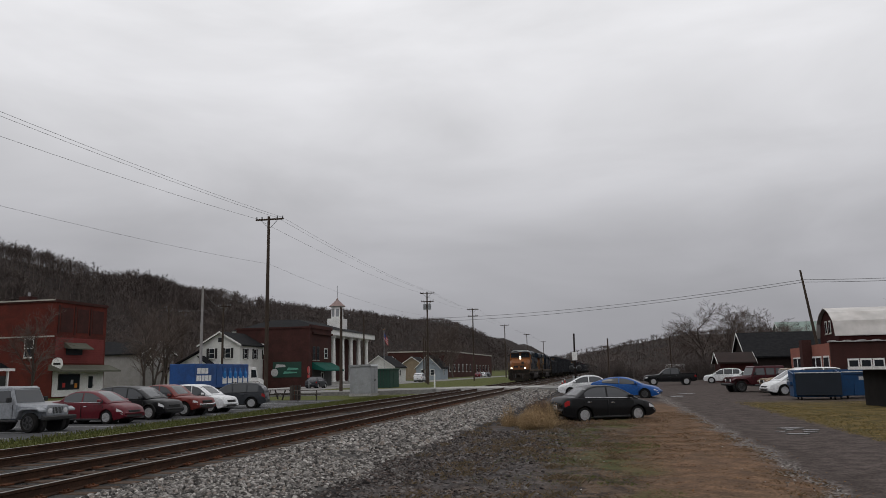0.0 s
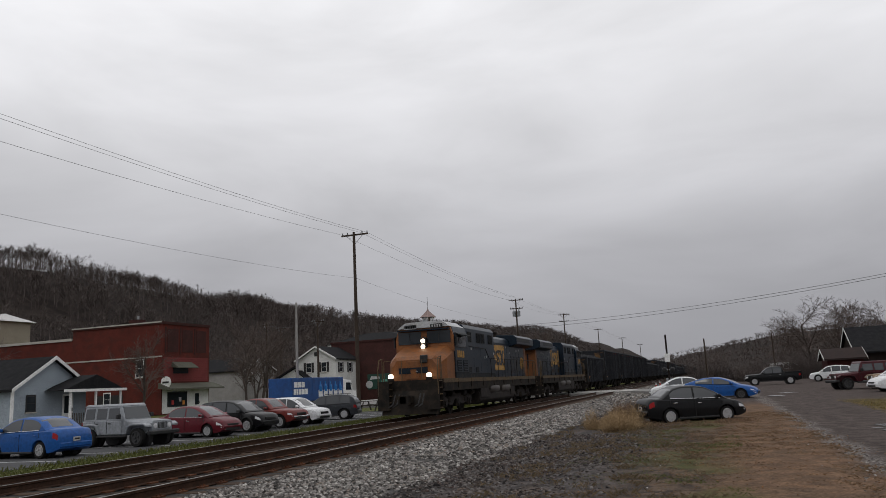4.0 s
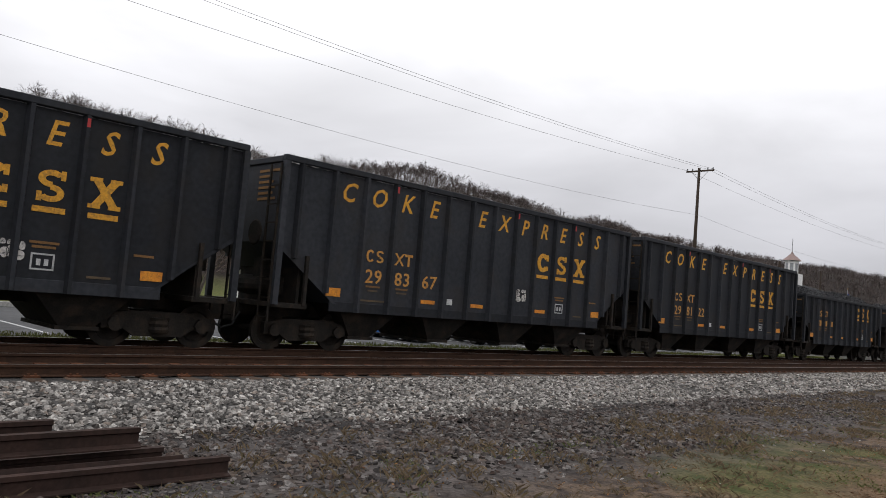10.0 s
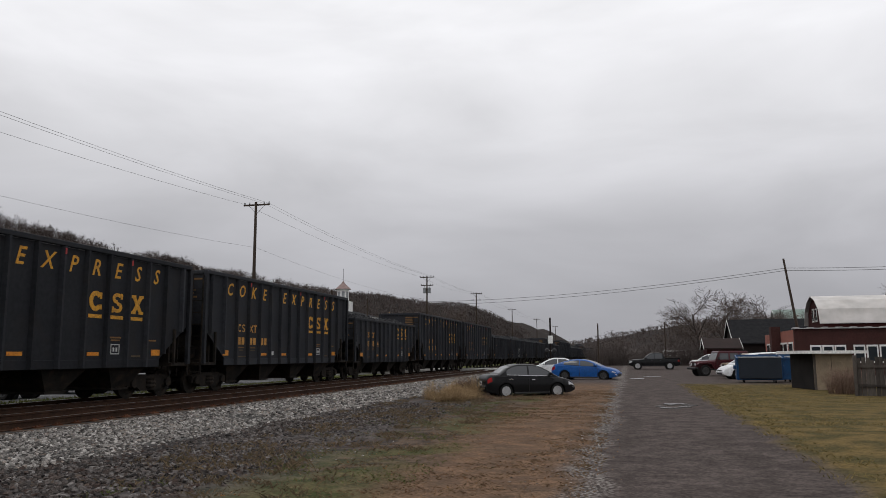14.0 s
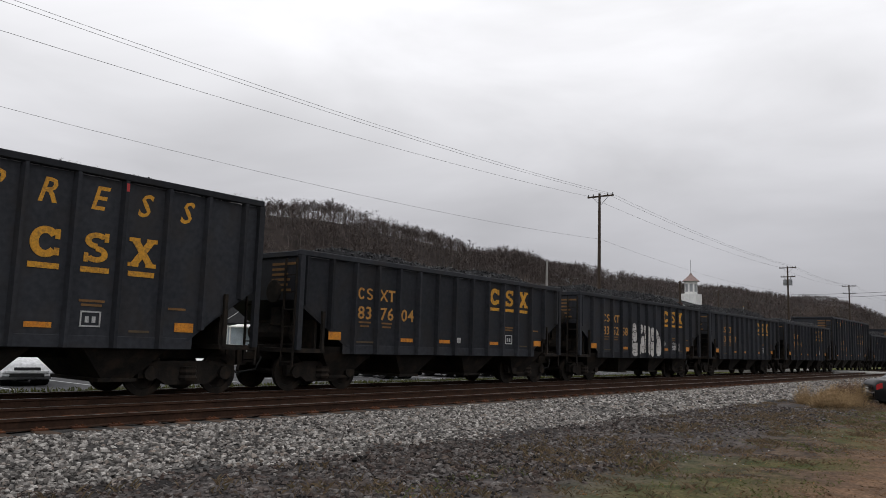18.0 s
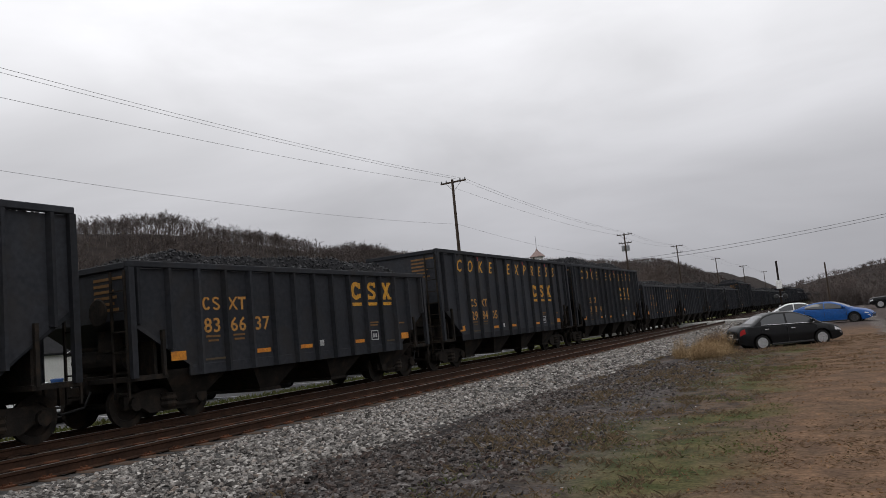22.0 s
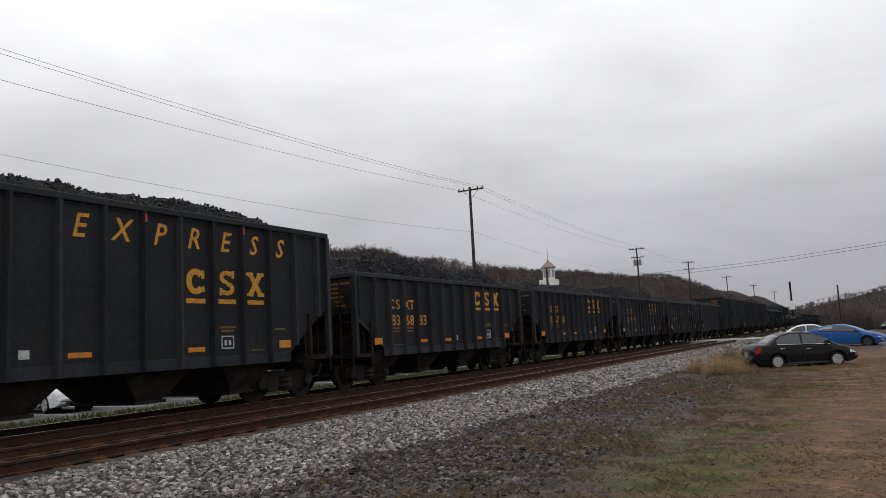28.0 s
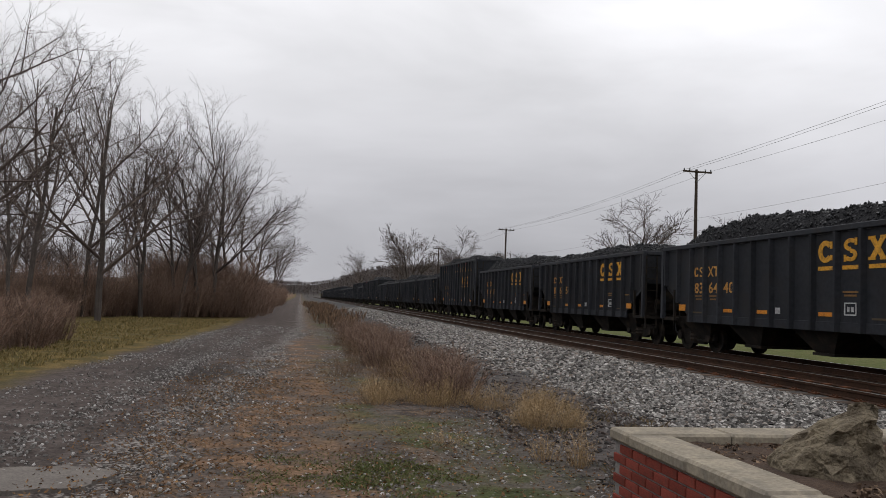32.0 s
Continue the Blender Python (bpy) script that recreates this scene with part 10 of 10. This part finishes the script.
# wooded hills: thousands of leafless trees, joined
def far_tree_form(seed, twigs, tall):
    """A far tree of unit height as thin triangles: trunk, rising limbs and a haze of twigs that fills a domed crown."""
    r = np.random.default_rng(seed)
    rows = [((0, 0, 0), (r.uniform(-0.03, 0.03), r.uniform(-0.03, 0.03), 0.8), 0.011)]
    tips = []
    for k in range(9):
        a, u = r.uniform(0, 6.28), r.uniform(0.28, 0.6)
        reach, rise = r.uniform(0.12, 0.24) * (1.0 if tall else 1.35), r.uniform(0.18, 0.34)
        e = (math.cos(a) * reach, math.sin(a) * reach, min(u + rise, 0.92))
        rows.append(((0, 0, u), e, 0.0055))
        tips.append(((0, 0, u), e))
    tips.append(((0, 0, 0.5), (0, 0, 0.86)))
    for k in range(twigs):
        b, e = tips[r.integers(len(tips))]
        v = r.uniform(0.3, 1.0)
        g = [b[i] + (e[i] - b[i]) * v for i in range(3)]
        a = math.atan2(g[1], g[0]) + r.normal(0, 1.0)
        ln = r.uniform(0.08, 0.17)
        c = r.uniform(-0.15, 1.0)
        f = math.sqrt(max(0.0, 1 - c * c))
        rows.append((g, (g[0] + math.cos(a) * f * ln, g[1] + math.sin(a) * f * ln, min(g[2] + c * ln, 1.0)), 0.0042))
    out = []
    for k, (b, e, w) in enumerate(rows):
        c, q = math.cos(k * 2.4) * w, math.sin(k * 2.4) * w
        out.append(((b[0] - c, b[1] - q, b[2]), (b[0] + c, b[1] + q, b[2]), e))
    return np.array(out)


def woods():
    r = np.random.default_rng(5)
    forms = [far_tree_form(60 + k, 112, k % 3) for k in range(8)]
    light = [far_tree_form(80 + k, 46, k % 3) for k in range(6)]
    chunks = []

    def tree(x, y, h, wide=1.0, thick=1.0, few=False):
        z = ridge(x, y) - 0.3
        f = (light if few else forms)[r.integers(6)]
        a = r.uniform(0, 6.28)
        c, q = math.cos(a), math.sin(a)
        base, tip = f[:, :2], f[:, 2:]
        mid = base.mean(1, keepdims=True)
        v = np.concatenate([mid + (base - mid) * thick, tip], 1) * h
        out = np.empty_like(v)
        out[..., 0] = (v[..., 0] * c - v[..., 1] * q) * wide + x
        out[..., 1] = (v[..., 0] * q + v[..., 1] * c) * wide + y
        out[..., 2] = v[..., 2] + z
        chunks.append(out.reshape(-1, 3))

    def stand(x, y):
        """Taller and lower groups, so that the skyline rolls."""
        return (6.6 if -300 < x < 0 and y < 180 else 7.8) + 3.6 * noise.noise((x / 34.0, y / 34.0, 8.0)) + 2.2 * noise.noise((x / 11.0, y / 11.0, 3.0))

    for k in range(6200):
        x, y = r.uniform(-285, -112), r.uniform(-40, 430)
        if ridge(x, y) > 2.0:
            knoll = 3.5 * math.exp(-(((x + 235) / 45) ** 2 + ((y - 350) / 45) ** 2))
            tree(x, y, max(4.0, stand(x, y) + r.uniform(-1.2, 1.2) + knoll), r.uniform(0.9, 1.5), 1.0 + max(y, 0) / 500)
    for k in range(6400):
        x, y = r.uniform(-330, -112), 430 + 900 * r.random() ** 1.2
        if ridge(x, y) > 2.0:
            tree(x, y, stand(x, y) + r.uniform(-1.5, 1.5), r.uniform(1.3, 2.0), 1.6 + y / 1000, True)
    for k in range(3600):
        x, y = r.uniform(0, 420), r.uniform(140, 800)
        if ridge(x, y) > 1.5:
            tree(x, y, stand(x, y) + 1.5, r.uniform(1.0, 1.5), 1.4 + y / 600, True)
    for k in range(2600):
        x, y = r.uniform(-220, 380), r.uniform(950, 1560)
        if ridge(x, y) > 5:
            tree(x, y, stand(x, y) + r.uniform(1, 3), r.uniform(1.5, 2.3), 2.6, True)
    for k in range(4200):
        x, y = r.uniform(-270, 90), -230 - 900 * r.random() ** 1.5
        if ridge(x, y) > 1.5:
            tree(x, y, stand(x, y) - 1.0 + r.uniform(-0.8, 0.8), r.uniform(1.4, 2.3), 1.5 - y / 700, True)
    for k in range(320):
        tree(r.uniform(16, 90), r.uniform(-140, -46), r.uniform(7, 11), 1.2)
    v = np.concatenate(chunks)
    me = bpy.data.meshes.new("woods")
    me.from_pydata(v.tolist(), [], np.arange(len(v)).reshape(-1, 3).tolist())
    me.materials.append(WOODLAND)
    return tagged(new("woods", me), "leafless brown winter woods on the hills", "woods", kind="stuff")


woods()


def blades(name, label, x, y, z, h, w, material, lean=0.5, category="grass"):
    """Bent blades as two joined triangles each."""
    n = len(x)
    a, b = GEN.uniform(0, 6.28, n), GEN.uniform(0, 6.28, n)
    bx0, by0 = np.cos(a) * w / 2, np.sin(a) * w / 2
    lx, ly = np.cos(b) * h * lean * GEN.uniform(0.1, 1, n), np.sin(b) * h * lean * GEN.uniform(0.1, 1, n)
    v = np.stack([np.stack([x - bx0, y - by0, z], -1), np.stack([x + bx0, y + by0, z], -1), np.stack([x + lx * 0.35 + bx0 * 0.7, y + ly * 0.35 + by0 * 0.7, z + h * 0.6], -1), np.stack([x + lx, y + ly, z + h * GEN.uniform(0.75, 1.0, n)], -1)], 1)
    f = np.array([(0, 1, 2), (0, 2, 3)])[None] + 4 * np.arange(n)[:, None, None]
    me = bpy.data.meshes.new(name)
    me.from_pydata(v.reshape(-1, 3).tolist(), [], f.reshape(-1, 3).tolist())
    me.materials.append(material)
    return tagged(new(name, me), label, category, kind="stuff")


def weed_clumps(name, label, spots, per, material, thick=1.0):
    """Bushy clumps: stalks that fan out from a root, each with feathery side sprays."""
    c = np.repeat(np.array(spots), per, axis=0)
    n = len(c)
    a, q = GEN.uniform(0, 6.28, n), np.sqrt(GEN.uniform(0, 1, n))
    root = np.stack([c[:, 0] + np.cos(a) * q * c[:, 3] * 0.6, c[:, 1] + np.sin(a) * q * c[:, 3] * 0.6, np.full(n, -0.04)], -1)
    h = c[:, 2] * GEN.uniform(0.35, 1.0, n) * (1.1 - 0.45 * q * q)
    way = np.stack([np.cos(a) * q * c[:, 3] * 0.8, np.sin(a) * q * c[:, 3] * 0.8, np.zeros(n)], -1) + GEN.normal(0, 0.07, (n, 3)) * c[:, 2:3]
    tip = root + way + np.stack([np.zeros(n), np.zeros(n), h], -1)
    b = GEN.uniform(0, 6.28, n)
    w = np.stack([np.cos(b), np.sin(b), np.zeros(n)], -1) * GEN.uniform(0.0015, 0.003, n)[:, None] * thick
    tris = [np.stack([root - w, root + w, tip], 1)]
    for k in range(4):
        u = GEN.uniform(0.45, 1.0, n)[:, None]
        base = root + (tip - root) * u
        side = np.stack([GEN.normal(0, 1, n), GEN.normal(0, 1, n), GEN.uniform(0.2, 1.2, n)], -1) * (h * 0.11)[:, None]
        tris.append(np.stack([base - w * 1.3, base + w * 1.3, base + side], 1))
    v = np.concatenate(tris).reshape(-1, 3)
    me = bpy.data.meshes.new(name)
    me.from_pydata(v.tolist(), [], np.arange(len(v)).reshape(-1, 3).tolist())
    me.materials.append(material)
    return tagged(new(name, me), label, "weeds", kind="stuff")


def patchy(x, y, size, cut, off=0.0):
    q = np.array([noise.noise((px / size + off, py / size, off)) for px, py in zip(x, y)])
    return q > cut


def field(x0, x1, y0, y1, n):
    return GEN.uniform(x0, x1, n), GEN.uniform(y0, y1, n)


def clumps(centres, per, spread_m):
    c = np.repeat(np.array(centres), per, axis=0) + GEN.normal(0, spread_m, (len(centres) * per, 2))
    return c[:, 0], c[:, 1]


x, y = field(-4.9, 0.3, -20, 34, 105000)
keep = patchy(x, y, 0.55, -0.12) & patchy(x, y, 2.1, -0.32, 3.0) & (GEN.uniform(0, 1, len(x)) < np.clip((x + 4.6) / 2.0, 0, 1) * np.clip((0.35 - x) / 0.5, 0, 1) * np.where(y < -3, 0.4, 1.0))
x, y = x[keep], y[keep]
blades("dry_grass", "short matted dry brown grass beside the lane", x, y, np.zeros(len(x)) - 0.03, GEN.uniform(0.038, 0.06, len(x)), GEN.uniform(0.005, 0.012, len(x)), TURF, 2.4)
x, y = field(-5.4, -1.9, -8, 34, 70000)
keep = patchy(x, y, 1.6, 0.12, 4.0) & patchy(x, y, 0.4, -0.15, 2.0)
x, y = x[keep], y[keep]
blades("green_weeds", "low green weeds between the dry grass", x, y, np.zeros(len(x)) - 0.03, GEN.uniform(0.035, 0.075, len(x)), GEN.uniform(0.008, 0.02, len(x)), GREEN_TURF, 1.2)
x, y = field(3.1, 14, 2, 42, 60000)
keep = patchy(x, y, 0.8, -0.15, 9.0) & (GEN.uniform(0, 1, len(x)) < np.clip((x - 3.0) / 0.7, 0, 1))
x, y = x[keep], y[keep]
blades("lawn_grass", "short yellow-green winter lawn", x, y, np.zeros(len(x)) - 0.03, GEN.uniform(0.04, 0.07, len(x)), GEN.uniform(0.008, 0.02, len(x)), LAWN_TURF, 1.8)
x, y = field(2.0, 7.5, -45, -8, 26000)
keep = (x > 3.4 + 0.05 * y + 1.2 - 0.6) & patchy(x, y, 0.9, -0.2, 2.0)
x, y = x[keep], y[keep]
blades("verge_grass", "short green and straw verge grass", x, y, np.zeros(len(x)) - 0.03, GEN.uniform(0.06, 0.16, len(x)), GEN.uniform(0.015, 0.03, len(x)), LAWN_TURF, 0.8)
x, y = field(-21.4, -17.5, -20, 60, 26000)
blades("trackside_grass", "green grass strip beyond the tracks", x, y, np.zeros(len(x)) - 0.06, GEN.uniform(0.07, 0.15, len(x)), GEN.uniform(0.02, 0.04, len(x)), surface("strip_turf", (0.062, 0.08, 0.022), (0.095, 0.09, 0.032), 1.0, 0.95), 0.8)

x, y = field(-7.2, -4.2, -14, 30, 30000)
keep = patchy(x, y, 1.3, 0.12, 6.0) & patchy(x, y, 0.35, -0.05, 1.0)
x, y = x[keep], y[keep]
blades("cinder_weeds", "sparse brown weeds growing in the cinders", x, y, np.zeros(len(x)) - 0.02, GEN.uniform(0.04, 0.13, len(x)), GEN.uniform(0.004, 0.009, len(x)), TUFT, 1.2, "weeds")
rnd = random.Random(31)
spots = [(rnd.uniform(-6.0, -2.6), rnd.uniform(-2, 27)) for k in range(240)]
x, y = clumps(spots, 42, 0.13)
blades("matted_tufts", "matted pale straw tufts lying among the weeds", x, y, np.zeros(len(x)) - 0.02, np.repeat(GEN.uniform(0.4, 1.0, 240), 42) * GEN.uniform(0.05, 0.14, len(x)), GEN.uniform(0.003, 0.007, len(x)), TUFT, 1.7)
# tall straw by the black car, dark weeds along the track behind
rnd = random.Random(12)
spots = [(rnd.gauss(-5.55, 0.33), rnd.uniform(24.8, 28.2), rnd.uniform(0.3, 0.8), rnd.uniform(0.22, 0.38)) for k in range(32)]
weed_clumps("tall_straw", "tall pale straw grass beside the parked car", spots, 260, STRAW, 1.9)
spots = [(rnd.uniform(-5.9, -5.1), rnd.uniform(28.0, 30.8), rnd.uniform(0.5, 0.9), rnd.uniform(0.25, 0.4)) for k in range(18)]
weed_clumps("russet_weeds", "russet dead weeds behind the parked car", spots, 200, DEAD_WEED, 1.7)
x, y = clumps([(rnd.uniform(-5.5, -1.4), rnd.uniform(26.6, 29.3)) for k in range(40)], 40, 0.16)
blades("low_straw", "straw and weeds round the parked car's wheels", x, y, np.zeros(len(x)) - 0.03, GEN.uniform(0.05, 0.16, len(x)), GEN.uniform(0.006, 0.012, len(x)), DEAD_WEED, 0.7)
spots = [(-3.55 - 0.018 * (-13 - q) + rnd.gauss(0, 0.5), q, rnd.uniform(0.3, 0.7), rnd.uniform(0.25, 0.5)) for q in [-14.2 - 26.0 * (k / 95) ** 1.1 + 0.9 * math.sin(k * 0.55) for k in range(95)]]
weed_clumps("dead_weeds", "bushy dark russet dead weeds along the track", spots, 150, DEAD_WEED)
spots = [(rnd.uniform(-4.3, -2.8), rnd.uniform(-13.8, -12.5), rnd.uniform(0.3, 0.55), rnd.uniform(0.2, 0.36)) for k in range(22)] + [(rnd.uniform(-5.5, -4.3), rnd.uniform(-12.6, -10.6), rnd.uniform(0.25, 0.6), rnd.uniform(0.16, 0.32)) for k in range(20)] + [(rnd.uniform(-4.6, -3.6), rnd.uniform(-19, -14.5), rnd.uniform(0.35, 0.6), rnd.uniform(0.2, 0.35)) for k in range(14)] + [(-4.4, -8.5, 0.5, 0.14), (-4.15, -8.8, 0.36, 0.16), (-3.3, -9.7, 0.22, 0.25), (-2.9, -10.4, 0.14, 0.3)]
weed_clumps("pale_weeds", "pale straw-coloured feathery weeds beside the ballast", spots, 130, STRAW)
spots = [(rnd.uniform(-5.0, -1.2), rnd.uniform(-12.5, -7.6), rnd.uniform(0.04, 0.12), rnd.uniform(0.1, 0.25)) for k in range(210)]
weed_clumps("low_dead_weeds", "low brown dead weeds among gravel", spots, 45, TUFT)
spots = [(-4.0 + rnd.gauss(0, 0.9), -40 - 1.6 * k) for k in range(60)]
x, y = clumps(spots, 40, 0.25)
x2, y2 = clumps([(rnd.gauss(-2.15, 0.42), rnd.gauss(-8.4, 0.38)) for k in range(34)], 240, 0.11)
blades("moss", "low green moss and clover beside the planter", x2, y2, np.zeros(len(x2)) - 0.02, GEN.uniform(0.02, 0.05, len(x2)), GEN.uniform(0.01, 0.022, len(x2)), GREEN_TURF, 1.2)
blades("far_weeds", "dead weeds far along the track", x, y, np.zeros(len(x)) - 0.03, GEN.uniform(0.3, 0.9, len(x)), GEN.uniform(0.02, 0.04, len(x)), DEAD_WEED, 0.45, "weeds")
LEAF = island("fallen_leaves", ((0.16, 0.075, 0.03), (0.22, 0.13, 0.06), (0.09, 0.045, 0.024), (0.12, 0.08, 0.05)), 0.9)
x, y = field(-5.2, 0.6, -8, 24, 5200)
keep = patchy(x, y, 0.9, 0.0, 7.0)
x, y = x[keep], y[keep]
x2, y2 = field(-5.0, 0.5, -16, -5, 9000)
x, y = np.concatenate([x, x2]), np.concatenate([y, y2])
blades("fallen_leaves", "brown fallen leaves lying in the grass", x, y, np.zeros(len(x)) + 0.01, GEN.uniform(0.01, 0.022, len(x)), GEN.uniform(0.012, 0.035, len(x)), LEAF, 2.5, "leaves")
x, y = field(PX0 + 0.25, PX1 - 0.3, PY0 + 0.3, PY1 - 0.3, 5000)
blades("mulch_chips", "brown bark mulch chips in the planter", x, y, np.zeros(len(x)) + 0.62, GEN.uniform(0.01, 0.03, len(x)), GEN.uniform(0.015, 0.04, len(x)), MULCH, 2.5, "mulch")


def motions():
    """The train rolls past at about 18 m/s."""
    joint = [(0, 152.45), (4, 75.95), (7, 18.92), (8, 0.62), (9, -17.69), (10, -36.6), (11, -55.0), (13, -91.15), (14, -109.3), (15, -127.4), (18, -180.8), (19, -198.88), (20, -217.29), (21, -234.85), (23, -270.28), (24, -288.37), (25, -306.2), (26, -323.96), (28.7, -372.7), (29, -378.12), (30, -395.3), (31, -413.2), (32, -430.5)]
    for car, behind in VEHICLES:
        walk(car, [(t, pose(TRAIN_X, y + behind, TRAIN_Z)) for t, y in joint])


motions()
